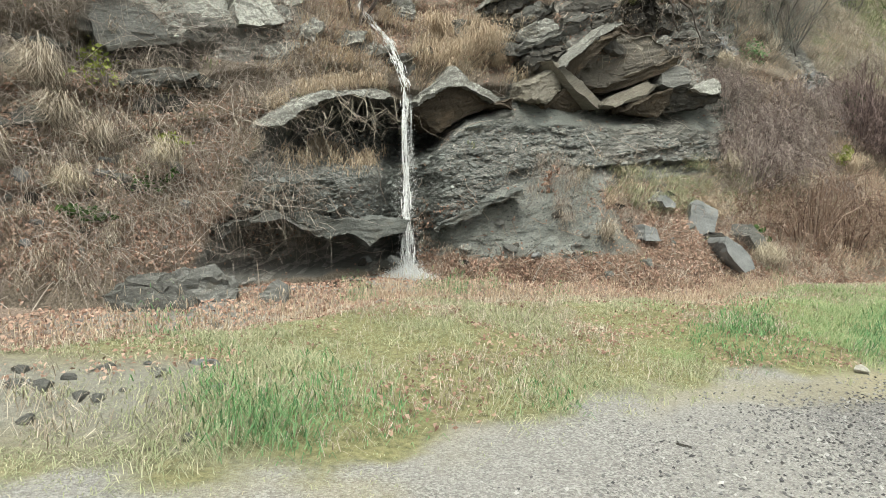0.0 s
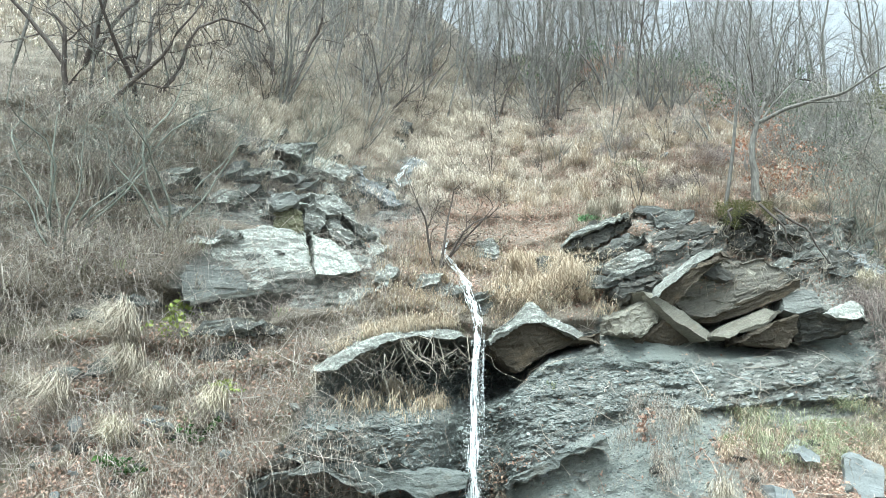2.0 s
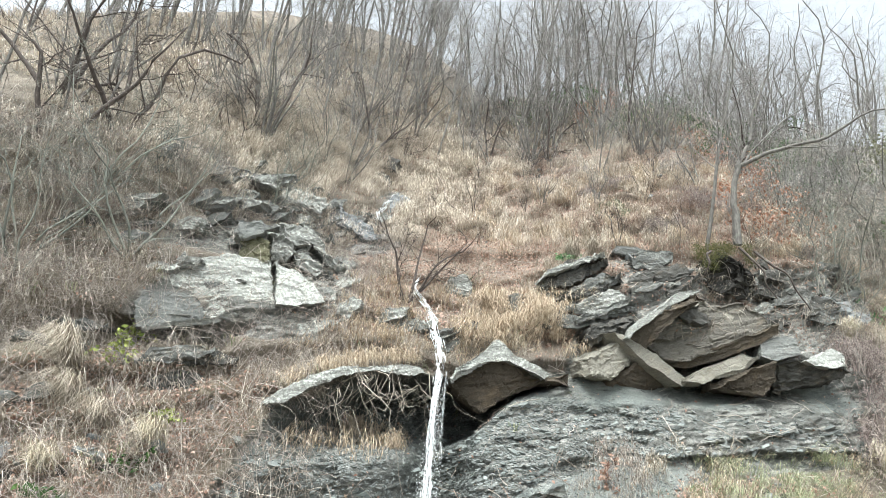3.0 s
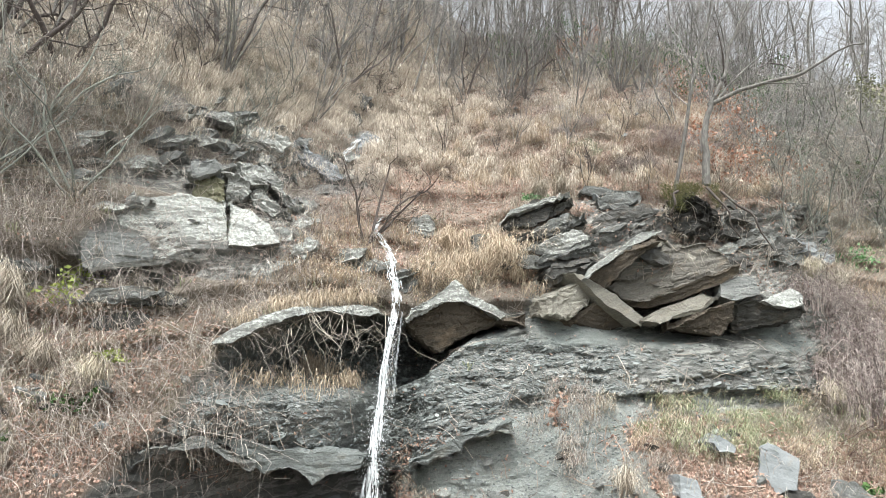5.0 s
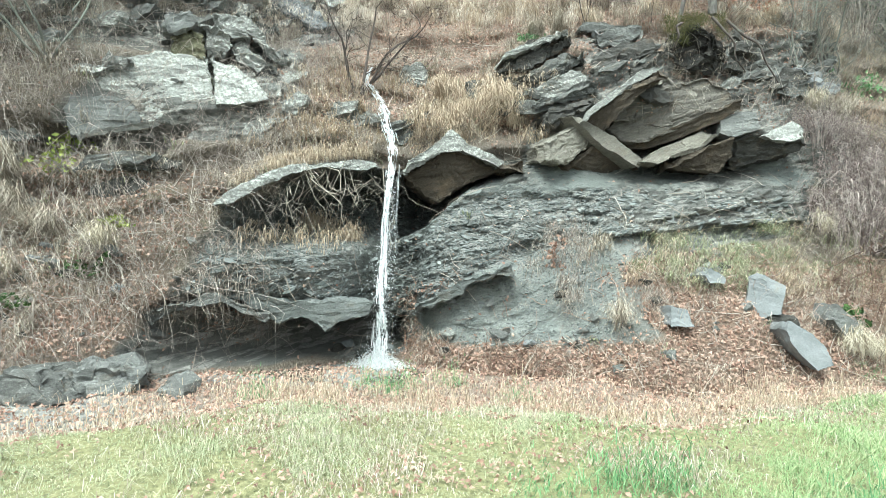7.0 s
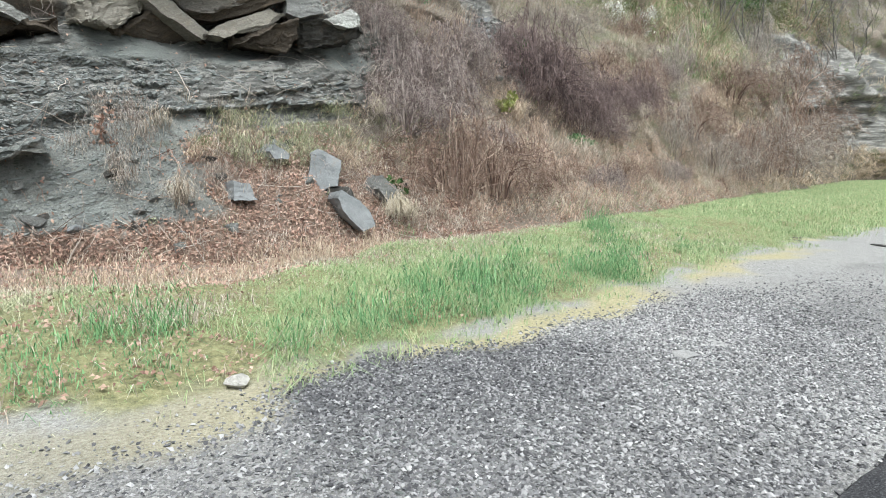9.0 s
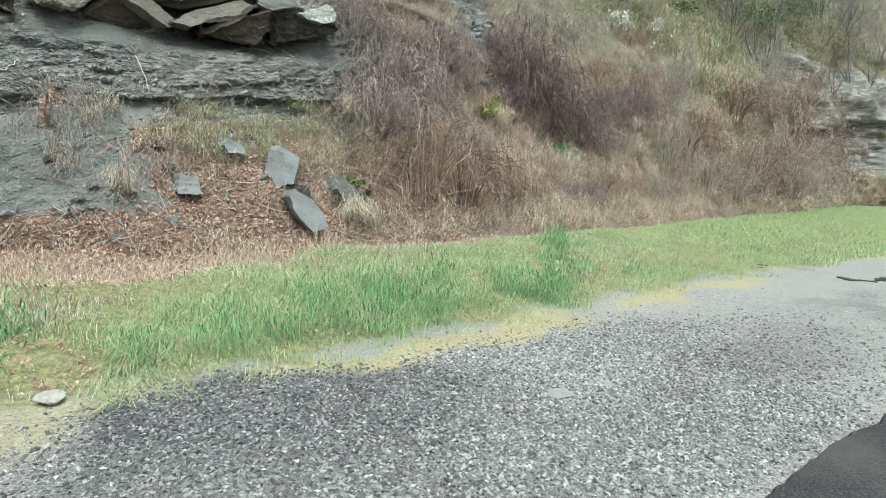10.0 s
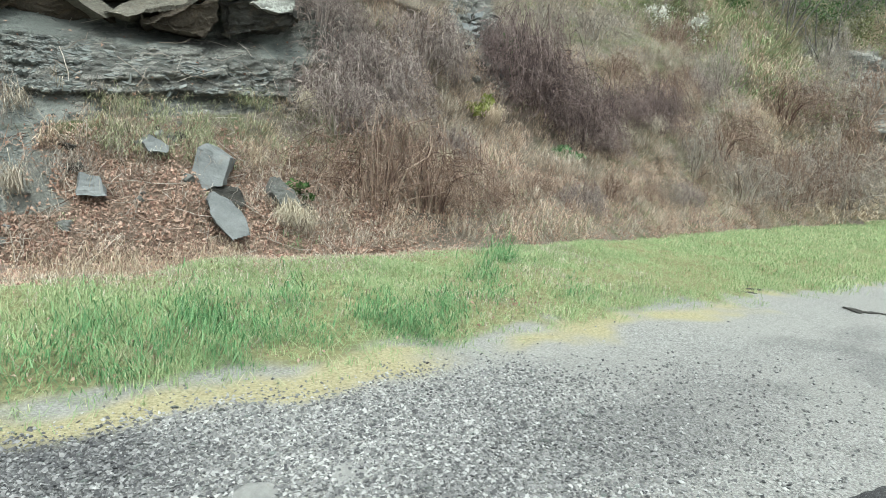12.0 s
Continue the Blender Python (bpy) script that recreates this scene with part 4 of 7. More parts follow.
# shaded lower strip of the large slab, drawn as a darker piece
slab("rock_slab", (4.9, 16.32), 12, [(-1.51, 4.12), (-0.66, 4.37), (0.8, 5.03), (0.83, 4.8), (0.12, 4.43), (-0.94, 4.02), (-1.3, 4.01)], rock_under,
     "broken brown lower edge of the large slab, darkened for shade", thick=1.3, lean=-0.4, front=0.12, rough=0.03, seed=81, group=BED)
slab("rock_slab", (5.0, 16.1), 12, [(-1.32, 3.68), (-0.78, 4.03), (0.06, 4.45), (0.39, 4.31), (0.17, 4.13), (-0.09, 3.93), (-0.66, 3.77), (-0.91, 3.62)], rock_tan,
     "pale flat-faced slab wedged between darker rocks", thick=1.2, lean=0.5, front=0.1, rough=0.03, seed=12, group=BED)
slab("rock_block", (5.6, 16.15), 10, [(-1.38, 3.65), (-0.71, 3.96), (-0.07, 4.19), (-0.01, 3.82), (-0.3, 3.45), (-0.99, 3.47)], rock_under,
     "brown block in the shade above the shelf", thick=1.2, lean=-0.2, front=0.1, rough=0.05, seed=13, group=BED)
slab("rock_block", (5.9, 16.35), 8, [(-0.57, 4.3), (-0.53, 4.64), (-0.12, 4.81), (0.17, 4.73), (0.21, 4.42), (-0.27, 4.25)], rock_face,
     "smooth grey block beside the large slab", thick=1.2, lean=0.3, front=0.1, rough=0.03, seed=82, group=BED)
slab("rock_block", (7.0, 16.45), 5, [(-0.86, 4.25), (-0.66, 4.38), (-0.23, 4.63), (0.02, 4.47), (-0.05, 4.19), (-0.34, 4.11)], rock_lichen,
     "white lichen-spotted block at the end of the ledge", thick=1.3, lean=0.5, front=0.15, rough=0.04, seed=14, group=BED)
# faces down under the white block; shade is part of its dark colour
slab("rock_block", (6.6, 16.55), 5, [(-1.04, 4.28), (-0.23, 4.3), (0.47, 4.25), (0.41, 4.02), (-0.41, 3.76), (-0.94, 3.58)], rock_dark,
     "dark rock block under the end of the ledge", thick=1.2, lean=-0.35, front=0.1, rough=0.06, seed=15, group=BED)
LAY = "layered shale plates"
for o, yaw, outline, material, seed in (
        ((1.4, 15.85), 20, [(-0.63, 5.59), (-0.38, 5.95), (0.77, 6.58), (1.09, 6.44), (0.91, 6.24), (0.03, 5.7), (-0.55, 5.51)], rock_dark, 21),
        ((1.4, 15.75), 20, [(-0.5, 5.82), (-0.38, 5.97), (0.77, 6.62), (0.98, 6.55), (0.3, 6.18)], rock_pale, 84),
        ((1.7, 15.75), 20, [(-0.73, 5.3), (0.09, 5.83), (0.58, 6.12), (1.08, 6.0), (0.76, 5.72), (-0.02, 5.35)], rock_grey, 22),
        ((1.7, 15.7), 20, [(-0.5, 5.32), (0.1, 5.66), (0.7, 5.86), (0.8, 5.72), (0.0, 5.33)], rock_dark, 85),
        ((2.2, 15.7), 22, [(-0.87, 5.03), (-0.08, 5.5), (0.41, 5.66), (0.54, 5.51), (0.39, 5.15), (-0.22, 4.95)], rock_pale, 23),
        ((3.4, 16.85), 9, [(-0.59, 6.6), (-0.15, 6.9), (0.44, 6.92), (0.47, 6.7), (0.08, 6.46), (-0.43, 6.36)], rock_grey, 24),
        ((3.4, 16.5), 9, [(-0.5, 6.11), (0.09, 6.4), (0.59, 6.45), (0.74, 6.22), (0.23, 5.98), (-0.42, 5.92)], rock_dark, 86),
        ((3.0, 15.65), 22, [(-1.26, 4.44), (-1.17, 4.74), (-0.17, 5.06), (0.02, 4.78), (-0.49, 4.54), (-1.19, 4.25)], rock_dark, 25),
        ((3.0, 15.85), 22, [(-1.57, 4.82), (-1.19, 5.02), (-0.11, 5.37), (0.0, 5.2), (-0.96, 4.87), (-1.46, 4.66)], rock_grey, 87),
        ((0.6, 15.65), 18, [(-0.45, 5.09), (-0.4, 5.36), (-0.02, 5.49), (0.27, 5.32), (0.05, 5.03), (-0.29, 4.97)], rock_grey, 26),
        ((-1.05, 15.6), 20, [(-0.28, 5.51), (-0.18, 5.82), (0.18, 5.97), (0.42, 5.74), (0.33, 5.36), (-0.08, 5.27)], rock_pale, 27)):
    slab("shale_plate", o, yaw, outline, material, "weathered plate of layered shale jutting from dry grass", thick=1.5, lean=0.25, front=0.08, rough=0.06, seed=seed, group=LAY)
for o, yaw, outline, material, seed in (
        ((-4.35, 18.7), 20, [(-0.75, 8.7), (-0.7, 9.3), (-0.3, 9.5), (-0.16, 9.2), (-0.2, 8.5), (-0.5, 8.4)], rock_wet, 61), ((-4.35, 18.75), 20, [(0.2, 8.7), (0.18, 9.35), (0.5, 9.6), (0.95, 9.3), (0.9, 8.9), (0.5, 8.6)], rock_wet, 62),
        ((-5.2, 20.6), 10, [(-0.5, 11.2), (-0.4, 11.8), (0.2, 12.0), (0.6, 11.7), (0.5, 11.2)], rock_dark, 63), ((-4.9, 19.9), 20, [(-0.4, 10.3), (-0.3, 10.8), (0.1, 10.9), (0.4, 10.5), (0.2, 10.2)], rock_dark, 64),
        ((2.5, 19.2), 10, [(-0.5, 8.75), (-0.4, 9.2), (0.2, 9.3), (0.5, 8.95), (0.3, 8.7)], rock_moss, 67), ((2.4, 19.0), 10, [(-0.3, 8.6), (-0.2, 8.9), (0.25, 8.95), (0.3, 8.6)], rock_dark, 68)):
    slab("stream_rock", o, yaw, outline, material, "dark rock jutting from tussock grass near the stream", thick=1.2, lean=0.4, front=0.15, rough=0.06, edge=0.07, seed=seed, group="rocks along the upper stream")
slab("rock_ledge", (-4.76, 11.05), 31, [(-0.45, 2.9), (-0.2, 3.12), (0.3, 3.26), (0.8, 3.24), (0.5, 3.02), (0.07, 2.92)], rock_grey,
     "small grey ledge hung with dead stems", thick=1.2, lean=0.3, front=0.2, rough=0.05, seed=36)
# the low ledges over the hollow
slab("rock_ledge", (0.57, 12.68), 0, [(-0.65, 0.7), (-0.65, 0.91), (-0.14, 1.08), (0.17, 1.29), (0.57, 1.45), (1.02, 1.53), (0.67, 1.32), (0.27, 1.18), (0.21, 1.05), (-0.13, 0.9)], wall_shale,
     "low grey ledge with a dark gap under it", thick=1.1, lean=0.1, front=0.0, rough=0.045, seed=37)
slab("rock_ledge", (-2.6, 11.42), 20, [(-0.31, 0.98), (0.03, 0.92), (0.45, 0.64), (0.66, 0.53), (1.09, 0.68), (1.37, 0.46), (1.57, 0.64), (2.05, 0.73), (2.14, 0.92), (1.54, 0.98), (1.2, 0.9), (0.86, 0.9), (0.5, 0.98), (0.13, 1.13)], wall_shale,
     "jagged broken edge of the shale wall over a hollow", thick=1.4, lean=0.12, front=0.05, rough=0.045, seed=38)
slab("rock_ledge", (-3.6, 10.55), 30, [(0.03, 0.6), (0.11, 0.77), (0.6, 0.95), (1.0, 1.04), (1.48, 0.88), (1.78, 0.65), (1.5, 0.7), (1.07, 0.9), (0.62, 0.82)], rock_grey,
     "pale peaked edge of shale over the dark hollow", thick=0.9, lean=0.3, front=0.1, rough=0.05, seed=57)
slab("boulder", (-3.8, 9.2), 25, [(-0.48, 0.0), (-0.4, 0.18), (0.21, 0.26), (0.75, 0.2), (1.04, 0.04), (0.9, -0.3), (0.23, -0.4), (-0.4, -0.35)], rock_face,
     "low layered boulder sunk in dead stems at the foot", thick=0.9, lean=0.5, front=0.12, rough=0.08, seed=39)
slab("boulder", (-3.9, 8.75), 0, [(-0.32, 0.02), (-0.1, 0.16), (0.28, 0.1), (0.64, -0.12), (0.6, -0.4), (-0.04, -0.48), (-0.3, -0.3)], rock_grey,
     "low layered boulder sunk in dead stems at the foot", thick=0.9, lean=0.3, front=0.1, rough=0.08, seed=47)
slab("fallen_rock", (-2.6, 9.7), 0, [(-0.03, -0.3), (-0.01, -0.07), (0.16, 0.1), (0.34, -0.04), (0.38, -0.3)], rock_face,
     "small grey pointed rock fallen by the ditch", thick=0.35, lean=0.3, front=0.05, rough=0.03, seed=40)
FALL = "fallen slate at the foot"
slab("fallen_rock", (5.38, 14.1), -12, [(0.04, 0.98), (0.1, 1.42), (0.22, 1.54), (0.64, 1.33), (0.58, 0.88), (0.28, 0.76)], rock_blue,
     "upright blue-grey slate block with a flat face", thick=0.5, lean=0.35, front=0.0, rough=0.012, seed=41, group=FALL)
slab("fallen_rock", (6.3, 13.15), 10, [(-0.5, 0.67), (-0.43, 0.8), (-0.18, 0.7), (0.05, 0.45), (0.12, 0.2), (-0.15, 0.1), (-0.37, 0.35)], rock_blue,
     "flat slate slab tipped down towards the verge", thick=0.6, lean=0.45, front=0.0, rough=0.02, seed=43, group=FALL)
slab("fallen_rock", (5.0, 14.1), 23, [(-0.3, 1.48), (-0.18, 1.6), (0.08, 1.44), (0.02, 1.34), (-0.25, 1.34)], rock_blue,
     "blue-grey slate lump in dry grass", thick=0.5, lean=0.4, front=0.08, rough=0.02, seed=44, group=FALL)
slab("fallen_rock", (4.31, 13.1), 18, [(-0.29, 0.68), (-0.23, 0.97), (0.02, 0.94), (0.08, 0.7)], rock_blue,
     "small square slate among fallen leaves", thick=0.4, lean=0.5, front=0.06, rough=0.02, seed=45, group=FALL)
slab("fallen_rock", (7.25, 14.2), 19, [(-0.58, 0.8), (-0.43, 1.04), (-0.2, 0.84), (-0.08, 0.6), (-0.38, 0.5)], rock_face,
     "grey slate beside green weeds", thick=0.5, lean=0.3, front=0.08, rough=0.03, seed=46, group=FALL)
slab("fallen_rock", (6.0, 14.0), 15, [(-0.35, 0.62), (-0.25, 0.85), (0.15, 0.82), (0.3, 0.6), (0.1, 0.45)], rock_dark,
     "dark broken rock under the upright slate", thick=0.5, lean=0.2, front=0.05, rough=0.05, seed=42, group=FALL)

rng = np.random.default_rng(15)
for x0, x1, z0, z1, count, tone in ((-7.6, -3.4, 5.3, 8.6, 70, (rock_pale, rock_face, rock_pale, rock_grey)), (1.6, 8.2, 5.5, 7.2, 26, (rock_grey, rock_dark, rock_grey, rock_pale)), (-6.6, -3.6, 1.8, 3.6, 8, (rock_grey, rock_dark)), (11.3, 13.3, 4.0, 6.6, 10, (rock_blue, rock_grey)), (0.8, 2.2, 4.0, 5.4, 7, (rock_grey, rock_dark)), (-6.4, -3.2, 4.5, 5.7, 14, (rock_pale, rock_lichen, rock_grey)), (5.7, 8.3, 5.6, 7.1, 18, (rock_grey, rock_blue, rock_dark)), (1.8, 6.0, 4.3, 5.8, 12, (rock_dark, rock_brown, rock_tan)), (-3.4, -0.4, 3.7, 4.6, 7, (rock_pale, rock_grey))):
    for _ in range(count):
        x, z = rng.uniform(x0, x1), rng.uniform(z0, z1)
        w, h = rng.uniform(0.22, 0.6), rng.uniform(0.1, 0.26)
        up = rng.uniform(-0.1, 0.35) * w
        px, py, pz = on_hill(x, z, 0.05)
        outline = [(-w, z - h * 0.6 - up), (-w * 0.8, z + h * 0.5 - up), (0.1 * w, z + h), (w, z + h * 0.5 + up), (w * 0.85, z - h * 0.3 + up), (0.0, z - h)]
        slab("shale_plate", (px, py), rng.uniform(0, 35), outline, tone[rng.integers(len(tone))], "small broken plate of shale bedded in the slope", thick=0.8, lean=0.35, front=0.08, rough=0.06, edge=0.07, seed=int(rng.integers(100, 900)), group=LAY)


def flakes(rng, P, N, long, tall, dip=14.0):
    """Thin broken plates lying against the wall along its bedding: arrays for one mesh."""
    n = len(P)
    d = np.radians(dip + rng.normal(size=n) * 14)
    a = np.stack([np.cos(d), np.zeros(n), np.sin(d)], -1)
    nn = unit(N + rng.normal(size=(n, 3)) * 0.22 + np.array([0, 0, 0.1]))
    a = unit(a - nn * (a * nn).sum(1, keepdims=True))
    u = np.cross(nn, a)
    la, lb = long * rng.uniform(0.4, 1.5, (n, 1)), tall * rng.uniform(0.4, 1.5, (n, 1))
    k = 6
    ang = np.arange(k) * 2 * np.pi / k + rng.uniform(-0.35, 0.35, (n, k))
    rr = rng.uniform(0.75, 1.2, (n, k))
    ring = P[:, None] + a[:, None] * (np.cos(ang) * rr * la)[..., None] + u[:, None] * (np.sin(ang) * rr * lb)[..., None]
    th = (0.13 * lb * rng.uniform(0.5, 1.3, (n, 1)) + 0.004)[:, None]
    front, back = ring + nn[:, None] * th, (ring - P[:, None]) * 1.05 + P[:, None] - nn[:, None] * 0.05
    v = np.concatenate([front, back], 1).reshape(-1, 3)
    o = np.arange(n)[:, None, None] * 2 * k
    i = np.arange(k)
    quads = (o + np.stack([i, i + k, (i + 1) % k + k, (i + 1) % k], -1)[None]).reshape(-1, 4)
    tris = (o + np.stack([np.zeros(k - 2, int), i[1:-1], i[2:]], -1)[None]).reshape(-1, 3)
    return v, tris, quads


def pebble_mesh(name, seed, sub=2, flat=0.6):
    bm = bmesh.new()
    bmesh.ops.create_icosphere(bm, subdivisions=sub, radius=1.0)
    co = np.array([v.co for v in bm.verts])
    r = 1 + 0.28 * fbm(co[:, 0] * 1.1 + seed * 7, co[:, 1] * 1.1, co[:, 2] * 1.1, 3)
    co = co * r[:, None]
    rng = np.random.default_rng(seed)
    for _ in range(7):
        d = unit(rng.normal(size=3))
        h = rng.uniform(0.5, 0.8)
        over = np.maximum(co @ d - h, 0)
        co = co - over[:, None] * d
    for v, q in zip(bm.verts, co * np.array([1, 0.8, flat])):
        v.co = q
    me = bpy.data.meshes.new(name)
    bm.to_mesh(me)
    bm.free()
    return me


rng = np.random.default_rng(11)
stone_meshes = []
for i, mt in enumerate((rock_blue, rock_face, rock_face, rock_pale, rock_dark)):
    me = pebble_mesh("stone", 50 + i, 3, 0.5)
    me.materials.append(mt)
    stone_meshes.append((me, ("flat blue-grey stone lying among dead leaves", "grey broken stone on the slope", "grey rough stone half sunk in soil", "pale lichen-spotted stone on the slope", "dark wet stone near the ditch")[i]))
SPOTS = [(0.4, 3.6, 0.0, 1.1, 18), (2.2, 5.5, 0.9, 1.9, 16), (-6.0, -3.0, 0.1, 2.6, 26), (4.0, 7.6, 0.2, 1.6, 9), (-6.5, -3.2, 5.2, 8.0, 22), (2.0, 8.0, 5.8, 7.2, 30), (11.2, 13.2, 3.6, 6.5, 22), (-2.4, -0.4, -0.3, 0.15, 14), (-4.0, 8.0, 7.2, 13.0, 36), (-6.5, -4.2, 0.2, 1.6, 14)]
for x0, x1, z0, z1, count in SPOTS:
    for _ in range(count):
        x, z = rng.uniform(x0, x1), rng.uniform(z0, z1)
        me, lab = stone_meshes[rng.integers(len(stone_meshes))]
        ob = new("stone", me)
        s = rng.uniform(0.05, 0.17) * (1.6 if x > 11 else 1.0)
        px, py, pz = on_hill(x, z, 0.02)
        ob.matrix_world = pose(px, py, pz, rng.uniform(-10, 50), rng.uniform(-25, 25), rng.uniform(0, 360)) @ Matrix.Diagonal((s * rng.uniform(0.8, 1.6), s, s, 1))
        tagged(ob, lab, "stone", "loose stones on the slope")

for _ in range(46):
    x, y = (rng.uniform(-4.5, -1.6), rng.uniform(4.3, 5.6)) if rng.uniform() < 0.6 else (rng.uniform(-3.5, -0.8), rng.uniform(7.6, 10.5))
    me, lab = stone_meshes[rng.integers(4)]
    ob = new("stone", me)
    s = rng.uniform(0.03, 0.1)
    ob.matrix_world = pose(x, y, float(ground_z(np.array([x]), np.array([y]))[0]) + s * 0.1, rng.uniform(-10, 10), rng.uniform(-10, 10), rng.uniform(0, 360)) @ Matrix.Diagonal((s * rng.uniform(0.9, 1.7), s, s, 1))
    tagged(ob, "flat grey stone lying on bare ground of the verge", "stone", "stones on the verge")
# stones on the gravel
me = pebble_mesh("flat_stone", 82, 3, 0.14)
me.materials.append(flat_rock)
for x, y, s in ((7.24, 6.14, 0.11), (6.82, 6.0, 0.10)):
    ob = new("flat_stone", me)
    ob.matrix_world = pose(x, y, 0.012, 0, 0, x * 61) @ Matrix.Diagonal((s * 1.3, s, s * 0.8, 1))
    tagged(ob, "flat grey stone pressed into the gravel", "stone", "flat stones in the gravel")
me = pebble_mesh("white_stone", 80, 3, 0.6)
me.materials.append(white_rock)
ob = new("white_stone", me)
ob.matrix_world = pose(3.78, 6.42, 0.03, 0, 5, 30) @ Matrix.Diagonal((0.10, 0.075, 0.08, 1))
tagged(ob, "small pale stone on the gravel edge", "stone")
me = pebble_mesh("clod", 81, 3, 0.45)
me.materials.append(rock_dark)
spots = [(1.35, 4.6, 0.04), (0.1, 5.5, 0.04)]
spots += [(13.85 + rng.normal() * 0.22, 10.85 + rng.normal() * 0.12, rng.uniform(0.03, 0.1)) for _ in range(9)]
spots += [(14.9 + rng.uniform(-0.6, 0.7), 9.55 + rng.normal() * 0.07, rng.uniform(0.03, 0.1)) for _ in range(14)]
for x, y, s in spots:
    ob = new("clod", me)
    ob.matrix_world = pose(x, y, s * 0.12, 0, 0, x * 770) @ Matrix.Diagonal((s * 1.6, s * 0.8, s * 0.45, 1))
    tagged(ob, "dark clod of broken asphalt on the gravel", "clod", "clods on the gravel")

# ---------------------------------------------------------------- water
fall = thing("waterfall", (-0.57, 12.42, -0.15), "thin white waterfall dropping from the rock ledge into a ditch", "waterfall")


def stream(name, pts, width, material, seed, strands=26, spread=0.5):
    """A bundle of water threads along a line, fraying as it falls."""
    r = np.random.default_rng(seed)
    p = np.array(pts, float)
    s = np.linspace(0, len(p) - 1, 90)
    line = np.stack([np.interp(s, np.arange(len(p)), p[:, i]) for i in range(3)], -1)
    k = np.ones(7) / 7
    pad = np.pad(line, ((3, 3), (0, 0)), mode="edge")
    line = np.stack([np.convolve(pad[:, i], k, "valid") for i in range(3)], -1)
    if pts[0][2] > 4:
        lie = hill(line[:, 0], line[:, 2]) - 0.10
        line[:, 1] = np.where(line[:, 2] > 3.9, np.minimum(line[:, 1], lie), line[:, 1])
    w = np.interp(s, np.arange(len(p)), width)
    out, rad = [], []
    for i in range(strands):
        a = r.uniform(0, 6.28)
        f = r.uniform(0, 1) ** 0.7
        wob = np.stack([vnoise(s * 1.6 + i * 9.1, 0 * s + j, 0 * s) for j in (0, 3, 5)], -1)
        off = np.stack([np.cos(a) * f * w, np.sin(a) * f * w * 0.6, 0 * w], -1) * spread
        lo = 0 if i < 3 else int(r.integers(0, 82))
        hi = 89 if i < 3 else min(89, lo + int(r.integers(3, 12)))
        idx = np.linspace(lo, min(hi, 89), 24)
        pick = lambda arr: np.stack([np.interp(idx, np.arange(90), arr[:, c]) for c in range(3)], -1)
        path = pick(line + off + wob * w[:, None] * 0.35)
        t = np.linspace(0, 1, 24)
        beads = 0.25 + 0.9 * np.abs(vnoise(idx * 0.9 + i * 5, 0 * idx, 0 * idx)) + 0.5 * np.abs(vnoise(idx * 2.7 + i, 0 * idx, 0 * idx))
        out.append(path)
        rad.append(np.interp(idx, np.arange(90), w) * (r.uniform(0.05, 0.09) if i < 3 else r.uniform(0.05, 0.17)) * beads * np.sin(np.pi * (0.06 + 0.88 * t)) ** 0.5)
    v, q = tubes(np.array(out), np.array(rad), 5)
    ob = part(name, quick_mesh(name, v, quads=q, smooth=True), material, fall)
    ob.matrix_parent_inverse = fall.matrix_world.inverted()
    return ob


bpy.context.view_layer.update()
fall.matrix_world = Matrix.Translation((-0.57, 12.42, -0.15))
INV = Matrix.Translation((0.57, -12.42, 0.15))


CHANNEL_Z = [3.4, 3.85, 4.1, 4.46, 4.7, 5.06, 5.48, 5.84, 6.4]
CHANNEL_X = [-0.78, -0.9, -1.0, -1.16, -1.3, -1.62, -1.96, -1.91, -2.1]


def open_water(x, z):
    """0 along the stream, where nothing grows, 1 beside it."""
    near = np.abs(x - np.interp(z, CHANNEL_Z, CHANNEL_X))
    return 1 - (1 - sstep(0.16, 0.3, near)) * band(z, 3.3, 6.3, 0.1)


def in_fall(ob):
    ob.matrix_parent_inverse = INV
    return ob


in_fall(stream("upper_channel", [(-1.91, 15.5, 5.84), (-1.96, 15.2, 5.48), (-1.62, 14.85, 5.06), (-1.3, 14.5, 4.7), (-1.16, 14.2, 4.46), (-1.0, 13.95, 4.1), (-0.9, 13.85, 3.85), (-0.78, 13.6, 3.5)], [0.05, 0.06, 0.07, 0.085, 0.11, 0.125, 0.12, 0.10], water_mat, 1, 120, 0.9))
in_fall(stream("falling_jet", [(-0.78, 13.62, 3.56), (-0.8, 13.45, 2.98), (-0.74, 13.15, 2.34), (-0.69, 12.95, 1.74), (-0.65, 12.7, 1.0), (-0.6, 12.55, 0.47), (-0.57, 12.42, -0.13)], [0.10, 0.07, 0.062, 0.07, 0.085, 0.11, 0.15], water_mat, 2, 190, 1.0))
in_fall(stream("side_trickle", [(-0.68, 13.7, 3.4), (-0.66, 13.55, 2.9), (-0.62, 13.4, 2.3), (-0.56, 13.2, 1.7)], [0.05, 0.045, 0.04, 0.03], spray_mat, 3, 9, 1.2))
in_fall(stream("upper_cascade", [(-4.05, 19.2, 9.75), (-4.1, 18.95, 9.4), (-4.16, 18.6, 9.0), (-4.22, 18.3, 8.7), (-4.1, 17.9, 8.4), (-3.8, 17.4, 8.0)], [0.05, 0.08, 0.10, 0.13, 0.10, 0.05], water_mat, 4, 70, 0.9))
rng = np.random.default_rng(5)
drop = np.array([[1, 0, 0], [-1, 0, 0], [0, 1, 0], [0, -1, 0], [0, 0, 1.5], [0, 0, -1.5]], float)
